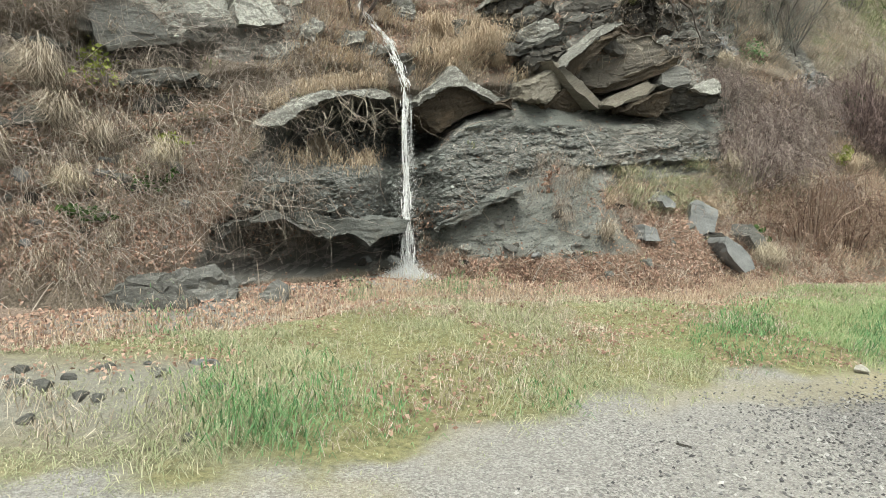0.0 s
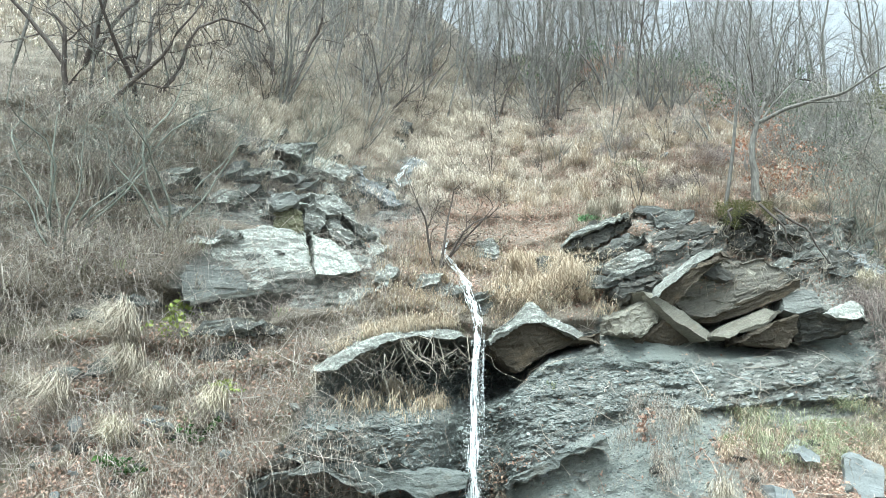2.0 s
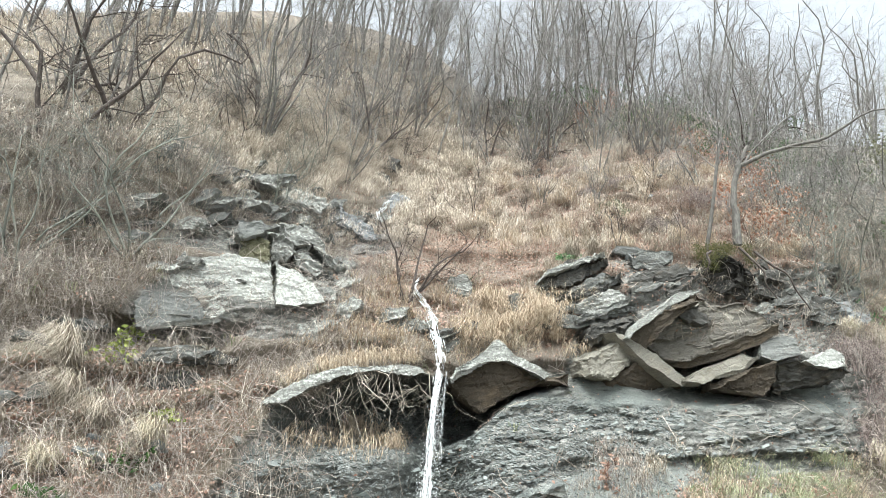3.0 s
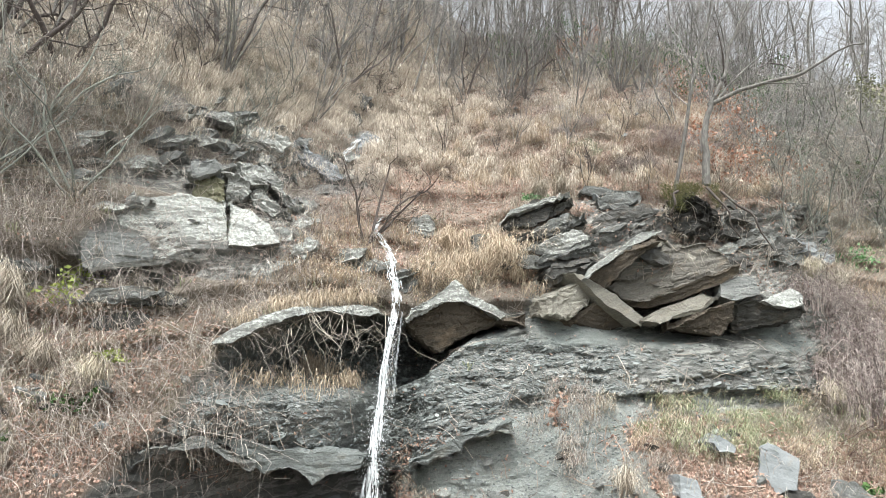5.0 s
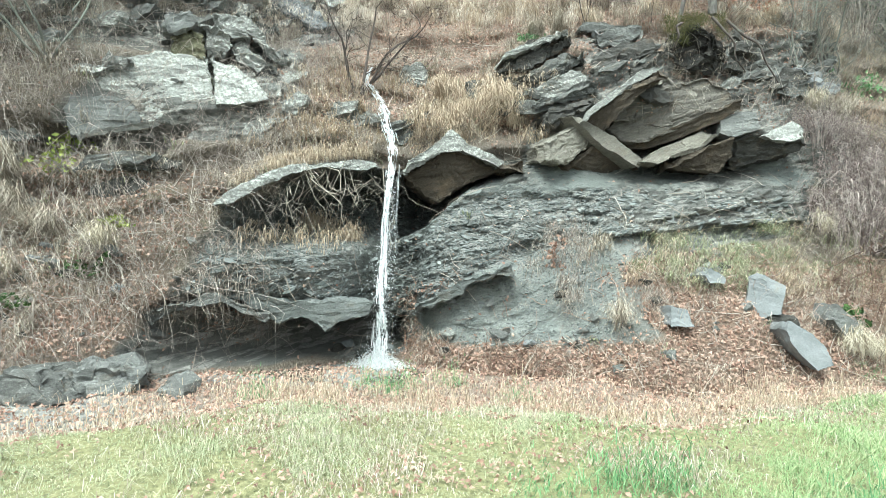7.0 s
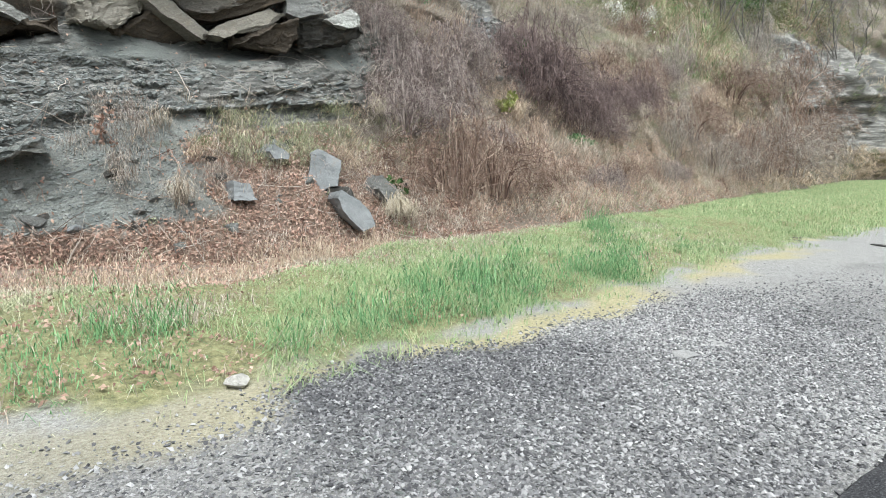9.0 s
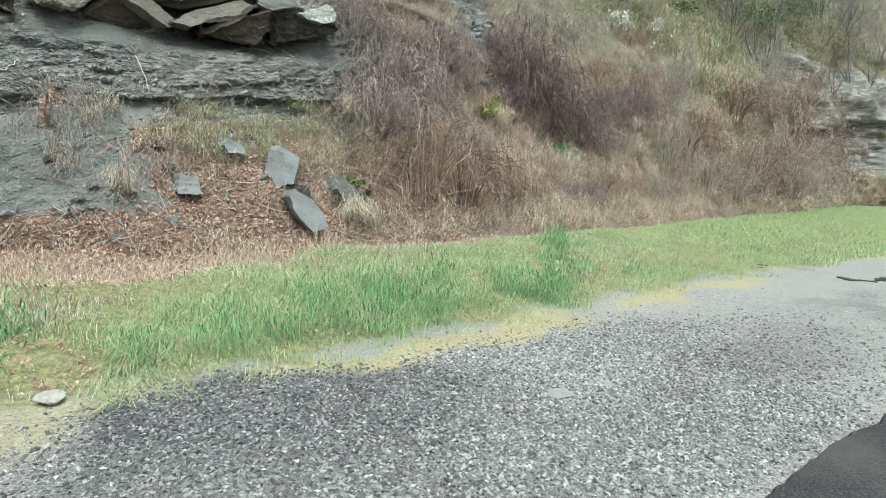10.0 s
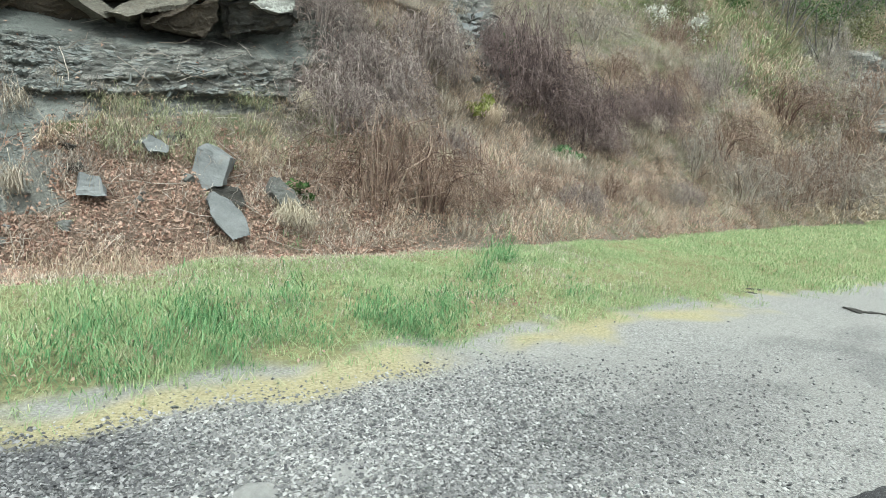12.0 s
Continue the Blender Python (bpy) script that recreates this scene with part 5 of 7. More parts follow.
dtri = np.array([[0, 2, 4], [2, 1, 4], [1, 3, 4], [3, 0, 4], [2, 0, 5], [1, 2, 5], [3, 1, 5], [0, 3, 5]])


def drops(centres, sizes):
    v = centres[:, None] + drop[None] * sizes[:, None, None]
    return v.reshape(-1, 3), (np.arange(len(centres))[:, None, None] * 6 + dtri).reshape(-1, 3)


n = 2600
t = rng.uniform(0, 1, n) ** 0.8
c = np.stack([-0.76 + 0.18 * t, 13.5 - 1.08 * t, 3.3 - 3.4 * t], -1) + rng.normal(size=(n, 3)) * np.array([0.10, 0.10, 0.05]) * (0.4 + t)[:, None]
v, f = drops(c, rng.uniform(0.003, 0.009, n))
in_fall(part("spray", quick_mesh("spray", v, tris=f, smooth=True), spray_mat, fall))
n = 7000
a, r = rng.uniform(0, 6.28, n), np.abs(rng.normal(size=n)) * 0.17
c = np.stack([-0.57 + np.cos(a) * r * 1.35, 12.38 + np.sin(a) * r * 0.9, -0.17 + np.abs(rng.normal(size=n)) * 0.17 * np.exp(-r * 3)], -1)
v, f = drops(c, rng.uniform(0.003, 0.009, n))
in_fall(part("splash", quick_mesh("splash", v, tris=f, smooth=True), water_mat, fall))

m = Nodes("ditch_water", 0.08)
pool_mat = m.done(m.ramp(m.noise(3.0), [(0.3, (0.05, 0.055, 0.045)), (0.7, (0.13, 0.13, 0.11))]), m.bump(m.noise(9.0), 0.25, 0.02))
POOL = float(np.mean(ground_z(np.array([-1.6, -0.9, -0.4, -0.9]), np.array([11.8, 11.9, 12.1, 11.5])))) - 0.005
a = np.linspace(0, 2 * np.pi, 40, endpoint=False)
rr = 1 + 0.25 * vnoise(np.cos(a) * 2, np.sin(a) * 2, 0 * a)
ring = np.stack([-0.9 + 1.3 * rr * np.cos(a), 11.9 + 0.75 * rr * np.sin(a) + 0.35 * np.cos(a), np.full(40, POOL)], -1)
v = np.concatenate([[[-0.9, 11.9, POOL]], ring])
f = np.stack([np.zeros(40, int), 1 + np.arange(40), 1 + (np.arange(40) + 1) % 40], -1)
ob = part("water", quick_mesh("water", v, tris=f), pool_mat)
tagged(ob, "shallow puddle in the ditch below the waterfall", "water", kind="structure")


# ---------------------------------------------------------------- plants on the slope
def scatter(rng, n, x0, x1, z0, z1, keep=None):
    """Random places on the hillside: points and outward normals."""
    x, z = rng.uniform(x0, x1, n), rng.uniform(z0, z1, n)
    if keep is not None:
        ok = rng.uniform(size=n) < keep(x, z)
        x, z = x[ok], z[ok]
    e = 0.08
    y = hill(x, z)
    dx, dz = (hill(x + e, z) - hill(x - e, z)) / (2 * e), (hill(x, z + e) - hill(x, z - e)) / (2 * e)
    nrm = unit(np.stack([dx, -np.ones_like(dx), dz], -1))
    nrm = np.where(np.abs(dz)[:, None] > 6, np.array([0, -1.0, 0.2]), nrm)
    return np.stack([x, y, z], -1), unit(nrm)


def tussocks(rng, base, nrm, per, length, width, droop, spread=0.06, down=0.8, sprawl=1.0):
    """Tufts of drooping blades: arrays for one mesh."""
    n = len(base)
    b = np.repeat(base, per, 0) + rng.normal(size=(n * per, 3)) * spread
    m = np.repeat(nrm, per, 0)
    a = rng.uniform(0, 6.28, n * per)
    lean = np.stack([np.cos(a), np.sin(a) * 0.8, 0 * a], -1) * rng.uniform(0.2, 1.0, (n * per, 1)) * sprawl
    lean = lean + m * np.array([1, 1, 0]) * down + np.array([0, -0.25, -0.25])
    size = np.repeat(rng.uniform(0.6, 1.35, n), per)
    l = size * rng.uniform(0.55, 1.2, n * per) * length
    w = rng.uniform(0.7, 1.4, n * per) * width
    return blades(b, lean, l, w, rng, droop, m)


def stuff(name, arrays, material, label, category):
    v, t, q = arrays
    ob = part(name, quick_mesh(name, v, t, q), material)
    return tagged(ob, label, category, kind="stuff")


rng = np.random.default_rng(17)
wall = lambda x, z: np.clip(rock_zone(x, z) * (1 - 0.93 * clay_zone(x, z)) * (0.55 + 0.45 * sstep(-0.2, 0.25, fbm(x * 1.1, 9, z * 1.6, 3))), 0, 1)
P, N = scatter(rng, 15000, -3.2, 3.6, 0.75, 3.1, wall)
f1 = flakes(rng, P, N, 0.034, 0.014)
P, N = scatter(rng, 520, -3.2, 3.6, 0.75, 3.1, wall)
v, tr, qd = flakes(rng, P, N, 0.085, 0.032)
for i in range(min(len(P), 300)):
    piece = quick_mesh("shale_flake", v[i * 12:i * 12 + 12], tr[:4], qd[:6])
    part("shale_flake", piece, piece_mats[i % 4], hillside)
P, N = scatter(rng, 420, 3.0, 7.2, 2.2, 3.0, wall)
f3 = flakes(rng, P, N, 0.08, 0.022)
P, N = scatter(rng, 700, 0.8, 7.4, 2.6, 3.6, lambda x, z: 0.5 * rock_zone(x, z))
f5 = flakes(rng, P, N, 0.045, 0.013, 8)
P, N = scatter(rng, 900, 0.3, 3.4, 0.2, 1.9, clay_zone)
f4 = flakes(rng, P, N, 0.03, 0.016)
stuff("shale_flakes", join_arrays([f1, f3, f4, f5]), flake_mat, "thin broken flakes of grey-green shale on the wall", "shale flakes")

rng = np.random.default_rng(21)
bare = lambda x, z: (1 - 0.97 * rock_zone(x, z)) * open_water(x, z)
clumps = lambda x, z: bare(x, z) * (1 - 0.9 * clay_zone(x, z)) * (1 - 0.7 * band(x, -4.1, -1.9, 0.2) * band(z, 0.5, 1.9, 0.2)) * sstep(-0.25, 0.35, fbm(x * 0.8, 2.2, z * 0.8, 3))
dry_run = lambda x, z: 1 - band(x, -4.4, -3.75, 0.12) * band(z, 7.6, 9.9, 0.2)
mounds = lambda x, z: bare(x, z) * dry_run(x, z) * (0.03 + 0.97 * sstep(0.0, 0.25, fbm(x * 1.1, 4.4, z * 1.1, 3) + 0.1))
P, N = scatter(rng, 1900, -9, 9, 7.2, 15, lambda x, z: mounds(x, z) * (1 - 0.55 * sstep(-1.0, 1.0, x)))
upper = tussocks(rng, P, N, 64, 0.42, 0.0085, 1.05, 0.09)
P, N = scatter(rng, 800, -8.5, -2.5, 7.2, 14.5, lambda x, z: dry_run(x, z) * sstep(7.4, 8.2, z - 0.15 * (x + 4)) * 0.9)
upper1 = tussocks(rng, P, N, 50, 0.40, 0.0085, 1.05, 0.10)
P, N = scatter(rng, 480, -1.5, 9, 7.0, 12, mounds)
stuff("dry_grass", tussocks(rng, P, N, 44, 0.38, 0.008, 1.05, 0.09), gold_mat, "tan tussock grass above the shale plates", "dry grass")
P, N = scatter(rng, 3000, -30, 9, 11, 24, lambda x, z: np.where(x > -9, 0.8 * (z > 14.5), 0.8))
upper2 = tussocks(rng, P, N, 14, 0.5, 0.03, 0.95, 0.16)
stuff("dry_grass", join_arrays([upper, upper1, upper2]), beige_mat, "pale pinkish mounds of dry tussock grass on the upper slope", "dry grass")
P, N = scatter(rng, 900, -9, 9, 7.0, 15, lambda x, z: bare(x, z) * dry_run(x, z) * 0.7)
stuff("dry_grass", tussocks(rng, P, N, 20, 0.3, 0.008, 0.9, 0.12), straw_mat, "short straw grass between the tussocks of the upper slope", "dry grass")
P, N = scatter(rng, 4000, -9.5, 9.5, 0.0, 7.6, clumps)
stuff("dry_grass", tussocks(rng, P, N, 16, 0.32, 0.0065, 0.85, 0.06), straw_mat, "thin dead grass between the rocks of the slope", "dry grass")
tuftland = lambda x, z: bare(x, z) * (0.03 + 0.97 * sstep(0.05, 0.35, fbm(x * 0.55, 2.2, z * 0.7, 3)))
P, N = scatter(rng, 2600, 7.6, 30, 0.0, 12, tuftland)
stuff("dry_grass", tussocks(rng, P, N, 40, 0.45, 0.008, 1.05, 0.10), straw_mat, "clumps of bleached dry grass on the slope along the road", "dry grass")
P, N = scatter(rng, 1700, 7.6, 30, 0.0, 9, lambda x, z: bare(x, z) * 0.55)
stuff("dry_grass", tussocks(rng, P, N, 22, 0.3, 0.008, 0.95, 0.14), gold_mat, "short tan grass on the slope along the road", "dry grass")
P, N = scatter(rng, 1700, 8.6, 28, 0.0, 5.5, lambda x, z: bare(x, z) * (0.25 + 0.75 * sstep(-0.2, 0.2, fbm(x * 0.8, 9.2, z * 0.9, 3))))
stuff("dry_grass", tussocks(rng, P, N, 30, 0.32, 0.008, 1.05, 0.12), russet_mat, "pinkish dry grass between the bushes", "dry grass")
P, N = scatter(rng, 5200, 28, 62, 0.0, 16, lambda x, z: bare(x, z) * 0.8)
stuff("dry_grass", tussocks(rng, P, N, 10, 0.6, 0.035, 0.85, 0.2), gold_mat, "dry grass on the far slope", "dry grass")
P, N = scatter(rng, 3200, 26, 62, 5.0, 20, lambda x, z: 0.7 * bare(x, z))
stuff("slope_grass", tussocks(rng, P, N, 9, 0.6, 0.04, 0.8, 0.25), green_grass_mat, "green grass on the far slope", "grass")
P, N = scatter(rng, 2600, 10.5, 34, 0.1, 11, lambda x, z: bare(x, z) * 0.75 * sstep(0.0, 0.3, fbm(x * 0.45, 7.2, z * 0.6, 3)))
stuff("slope_grass", tussocks(rng, P, N, 16, 0.26, 0.012, 0.7, 0.14), grass_mat, "olive green grass between bushes on the slope", "grass")
P, N = scatter(rng, 700, -3.6, 0.3, 3.5, 5.6, lambda x, z: 0.6 * bare(x, z))
g1 = tussocks(rng, P, N, 9, 0.28, 0.011, 0.7, 0.06)
P, N = scatter(rng, 190, -0.6, 1.9, 4.0, 5.4, lambda x, z: open_water(x, z) * 0.25 + 0.7 * sstep(-0.2, 0.3, fbm(x * 1.4, 3, z * 1.4, 2)))
g2 = tussocks(rng, P, N, 36, 0.48, 0.0075, 1.0, 0.10)
P, N = scatter(rng, 60, -3.2, -1.2, 1.75, 2.25, lambda x, z: sstep(-0.9, -2.6, x) * 0.8 + 0.1)
g3 = tussocks(rng, P - np.array([0, 0.15, 0]), N, 14, 0.36, 0.010, 0.95, 0.08)
u = rng.uniform(0.2, 2.6, 130)
P = np.stack([-3.05 + 0.77 * u - 0.16, 11.72 + 0.64 * u + 0.2, np.interp(u, [0.15, 0.9, 1.71, 2.59], [2.72, 3.15, 3.36, 3.52])], -1) + rng.uniform(0, 0.35, (130, 1)) * np.array([-0.64, 0.77, 0.45])
g4 = tussocks(rng, P, np.tile([0.0, -0.6, 0.8], (130, 1)), 16, 0.24, 0.006, 1.0, 0.06)
stuff("golden_grass", join_arrays([g1, g2, g3, g4]), gold_mat, "golden dead grass hanging over the rock ledge", "dry grass")


def tuft(name, loc, nrm, blades_n, length, width, material, label, category, group, seed, droop=0.7, spread=0.07, sprawl=1.0):
    r = np.random.default_rng(seed)
    v, t, q = tussocks(r, np.zeros((1, 3)), np.array([nrm], float), blades_n, length, width, droop, spread, 0.8, sprawl)
    ob = part(name, quick_mesh(name, v, t, q), material)
    ob.location = loc
    return tagged(ob, label, category, group)


k = 0
for x, z, n, l, mt in ((-5.9, 2.7, 240, 1.0, straw_mat), (-5.6, 2.2, 220, 0.9, straw_mat), (-5.1, 1.9, 180, 0.8, straw_mat), (-4.25, 1.75, 130, 0.5, pale_mat), (-5.2, 1.3, 130, 0.6, pale_mat), (-6.2, 1.6, 160, 0.9, straw_mat),
                       (-2.6, 2.25, 160, 0.55, gold_mat), (-1.5, 1.95, 130, 0.5, gold_mat), (0.3, 4.6, 220, 0.7, gold_mat), (0.9, 4.8, 240, 0.75, gold_mat), (1.2, 4.5, 180, 0.6, gold_mat), (-0.2, 5.0, 150, 0.6, gold_mat),
                       (1.5, 6.9, 200, 0.8, straw_mat), (2.0, 7.1, 160, 0.6, straw_mat), (7.6, 5.2, 200, 0.8, pale_mat), (8.3, 5.0, 160, 0.7, straw_mat), (7.3, 2.35, 130, 0.6, pale_mat), (7.0, 0.35, 150, 0.5, pale_mat), (7.3, 0.3, 120, 0.45, pale_mat),
                       (6.9, 7.4, 160, 0.7, gold_mat), (9.3, 1.9, 150, 1.0, pale_mat), (9.7, 2.1, 130, 0.9, gold_mat), (10.3, 1.5, 130, 0.8, pale_mat), (12.0, 2.6, 140, 0.8, gold_mat), (15.8, 3.6, 160, 0.9, pale_mat), (17.0, 2.6, 160, 0.9, pale_mat), (18.4, 2.9, 160, 0.9, straw_mat), (3.0, 1.9, 60, 0.35, straw_mat), (8.9, 2.3, 180, 0.8, pale_mat), (9.4, 2.0, 180, 0.8, pale_mat), (3.3, 0.75, 110, 0.45, straw_mat)):
    k += 1
    tuft("grass_tuft", on_hill(x, z, 0.05), (0, -0.8, 0.5), int(n * 1.9), l * 0.85, 0.0065, mt, "drooping tuft of dead pale grass on the slope", "grass tuft", "dead grass tufts", 300 + k, 0.85, 0.09)

rng = np.random.default_rng(25)
P, N = scatter(rng, 1300, 3.2, 9.0, 1.2, 2.45, lambda x, z: sstep(3.4, 4.8, x + 0.9 * fbm(x, 3, z * 1.4, 3)) * (0.1 + 0.9 * sstep(-0.1, 0.3, fbm(x * 0.8, 6, z * 1.2, 2))) * sstep(shelf_line(x) + 0.05, shelf_line(x) - 0.1, z))
yg = tussocks(rng, P, N, 14, 0.3, 0.006, 0.85, 0.07)
P, N = scatter(rng, 420, 1.7, 4.4, 0.8, 2.3, lambda x, z: 0.9 * sstep(0.0, 0.25, fbm(x * 1.3, 7, z * 1.0, 3)) + 0.3 * band(x, 2.35, 2.95, 0.2) * band(z, 1.0, 2.1, 0.2))
stuff("dead_plants", tussocks(rng, P, N, 18, 0.24, 0.005, 1.0, 0.08), cane_mat, "withered grey-brown plants hanging on the shale wall", "dead plants")
P, N = scatter(rng, 260, -9, 9, 0.3, 7.5, lambda x, z: 0.5 * bare(x, z))
wg = tussocks(rng, P, N, 14, 0.18, 0.014, 0.6, 0.06)
P, N = scatter(rng, 900, 2.4, 8.8, 1.0, 2.4, lambda x, z: (1 - 0.9 * clay_zone(x, z)) * 0.8 * sstep(-0.2, 0.3, fbm(x * 0.9, 2, z * 1.2, 3)) * sstep(shelf_line(x) + 0.05, shelf_line(x) - 0.1, z))
stuff("slope_straw", tussocks(rng, P, N, 10, 0.26, 0.009, 0.75, 0.07), gold_mat, "thin tan grass growing below the shelf", "dry grass")
stuff("slope_grass", join_arrays([yg, wg]), grass_mat, "thin yellow-green grass growing on the slope", "grass")
# tall straw along the ditch
fx = rng.uniform(-4.5, 6.5, 420)
fy = verge_back(fx) + rng.uniform(-0.35, 1.0, 420) ** 3 * 2.6
P = np.stack([fx, fy, ground_z(fx, fy)], -1)
stuff("ditch_straw", tussocks(rng, P, np.tile([0, -0.2, 1.0], (420, 1)), 22, 0.25, 0.005, 0.9, 0.12), gold_mat, "bleached straw tussocks along the ditch", "dry grass")
P, N = scatter(rng, 900, -1.0, 9.0, -0.25, 1.6, lambda x, z: 0.8 * np.clip(litter_zone(x, z), 0, 1) * sstep(-0.1, 0.3, fbm(x * 1.1, 5, z * 1.5, 3)))
stuff("litter_straw", tussocks(rng, P, N, 14, 0.24, 0.005, 0.95, 0.10), beige_mat, "pale straw lying through the dead leaves", "dry grass")
# fallen sticks
P, N = scatter(rng, 2600, -9, 9, -0.2, 7, lambda x, z: 0.8 * (1 - 0.7 * rock_zone(x, z)) * (1 - 0.85 * clay_zone(x, z)))
n = len(P)
d = unit(np.cross(N, rng.normal(size=(n, 3)))) * rng.uniform(0.1, 0.45, (n, 1))
t = np.linspace(-1, 1, 5)[None, :, None]
path = (P + N * 0.05)[:, None] + d[:, None] * t + N[:, None] * rng.uniform(-0.05, 0.08, (n, 1, 1)) * t ** 2 + rng.normal(size=(n, 5, 3)) * 0.012
v, q = tubes(path, np.full((n, 5), 0.0045) * rng.uniform(0.6, 1.6, (n, 1)))
stuff("fallen_sticks", (v, None, q), cane_mat, "thin dead sticks lying on the slope", "sticks")

P, N = scatter(rng, 1700, -0.5, 9.5, -0.25, 1.5, lambda x, z: np.clip(litter_zone(x, z), 0, 1))
n = len(P)
d = unit(np.cross(N, rng.normal(size=(n, 3)))) * rng.uniform(0.06, 0.3, (n, 1))
path = (P + N * 0.04)[:, None] + d[:, None] * t + N[:, None] * rng.uniform(-0.05, 0.1, (n, 1, 1)) * t ** 2 + rng.normal(size=(n, 5, 3)) * 0.012
v, q = tubes(path, np.full((n, 5), 0.0045) * rng.uniform(0.6, 1.5, (n, 1)))
stuff("dead_stems", (v, None, q), red_cane_mat, "broken red-brown stems lying on the leaf litter", "sticks")

P, N = scatter(rng, 1500, 20, 44, 8.5, 14)
stuff("green_slope", tussocks(rng, P, N, 8, 0.5, 0.03, 0.8, 0.25), grass_mat, "green grass high on the slope along the road", "grass")

# dead leaves lying on the slope and verge
rng = np.random.default_rng(31)
P, N = scatter(rng, 150000, -8, 10, -0.3, 8, lambda x, z: np.clip(litter_zone(x, z) * 1.2, 0.05, 1) * (1 - 0.8 * rock_zone(x, z)))
n = len(P)
vx, vy = rng.uniform(-5, 10, 48000), rng.uniform(4.5, 14, 48000)
foot = hill_base(vx, np.full(48000, -0.2))
gap = sstep(0.05, 0.25, fbm(vx * 0.9 + 4, vy * 0.9, 11, 3)) * (vy > verge_edge(vx) + 0.2) * (0.25 + 0.75 * band(vx, -2.5, 4.5, 0.5))
ok = ((vy > verge_back(vx) - 0.3 - 1.5 * rng.uniform(0, 1, 48000) ** 3) | (rng.uniform(size=48000) < 0.8 * gap)) & (vy < foot + 0.3)
P2 = np.stack([vx, vy, ground_z(vx, vy) + 0.03], -1)[ok]
P3, N3 = scatter(rng, 26000, -5.5, 9, 7.0, 14.5, lambda x, z: 0.8 * bare(x, z))
P4, N4 = scatter(rng, 22000, 8.5, 24, -0.2, 2.2, lambda x, z: 0.9 * bare(x, z) * sstep(2.4, 1.0, z))
P3, N3 = np.concatenate([P3, P4]), np.concatenate([N3, N4])
P = np.concatenate([P + N * 0.03, P2, P3 + N3 * 0.05])
N = np.concatenate([N, np.tile([0.0, -0.3, 1.0], (len(P2), 1)), N3])
n = len(P)
a = unit(np.cross(N, rng.normal(size=(n, 3))) + rng.normal(size=(n, 3)) * 0.35)
b = unit(np.cross(N + rng.normal(size=(n, 3)) * 0.5, a))
s = rng.uniform(0.014, 0.042, (n, 1)) * np.where((P[:, 1] < verge_back(P[:, 0]) - 0.2) & (P[:, 2] < 0.4), 0.7, 1.0)[:, None]
curl = N * s * rng.uniform(0.1, 0.7, (n, 1))
v = np.stack([P - a * s, P - b * s * 0.55 + curl, P + a * s, P + b * s * 0.55 + curl], 1).reshape(-1, 3)
q = np.arange(n)[:, None] * 4
stuff("leaf_litter", (v, np.concatenate([q + np.array([0, 1, 3]), q + np.array([1, 2, 3])]), None), leaf_mat, "red-brown dead leaves lying over the foot of the slope", "leaf litter")


# brambles: long thin canes that arch out and hang down the slope
def canes(rng, base, nrm, length, radius, k=9, out=0.35, sag=1.0, wander=0.25):
    n = len(base)
    t = np.linspace(0, 1, k)[None, :, None]
    l = (rng.uniform(0.5, 1.3, n) * length)[:, None, None]
    side = rng.normal(size=(n, 1, 3)) * np.array([1, 0.35, 0.3]) * wander
    o = nrm[:, None] * out * rng.uniform(0.3, 1.4, (n, 1, 1))
    p = base[:, None] + l * (o * np.sin(t * 2.2) + side * t + np.array([0, 0, 1.0]) * (0.35 * np.sin(t * 3.0) * rng.uniform(-0.3, 1, (n, 1, 1)) - sag * t ** 2 * rng.uniform(0.3, 1.0, (n, 1, 1))))
    jit = np.stack([vnoise(t[..., 0] * 4 + np.arange(n)[:, None] * 3.3, 0.0, float(j * 7)) for j in range(3)], -1)
    p = p + jit * 0.13 * l
    r = radius * rng.uniform(0.6, 1.4, (n, 1)) * (1.1 - 0.8 * t[..., 0])
    return p, r


rng = np.random.default_rng(41)
P, N = scatter(rng, 8200, -9.5, -2.6, 0.0, 7.8, lambda x, z: 0.9 * (1 - 0.6 * rock_zone(x, z)) * (1 - 0.7 * band(x, -4.1, -1.9, 0.2) * band(z, 0.5, 1.9, 0.2)))
p, r = canes(rng, P, N, 1.1, 0.0036, wander=0.5, sag=0.8)
v1, q1 = tubes(p, r)
P, N = scatter(rng, 900, -3.6, 0.2, 3.3, 5.2, lambda x, z: 0.7 * open_water(x - 0.15, z))
p, r = canes(rng, P, N, 0.7, 0.0045)
v2, q2 = tubes(p, r)
P, N = scatter(rng, 620, -4.6, -2.3, 0.7, 1.9)
p, r = canes(rng, P, N, 1.0, 0.0042, out=0.25, wander=0.35)
v3, q3 = tubes(p, r)
P, N = scatter(rng, 900, 0, 9, 0.0, 2.0, lambda x, z: 0.6 * bare(x, z) * (1 - 0.85 * clay_zone(x, z)))
p, r = canes(rng, P, N, 0.7, 0.005, sag=0.5)
v4, q4 = tubes(p, r)
P, N = scatter(rng, 900, 4, 9, 4.8, 9, lambda x, z: 0.7 + 0 * x)
p, r = canes(rng, P, N, 1.0, 0.006, sag=0.5)
v5, q5 = tubes(p, r)
stuff("brambles", (v1, None, q1), vine_mat, "dense net of pale dead vines hanging down the slope", "brambles")
stuff("brambles", join_arrays([(v2, None, q2), (v3, None, q3), (v4, None, q4), (v5, None, q5)]), cane_mat, "tangle of dead bramble canes hanging down the slope", "brambles")

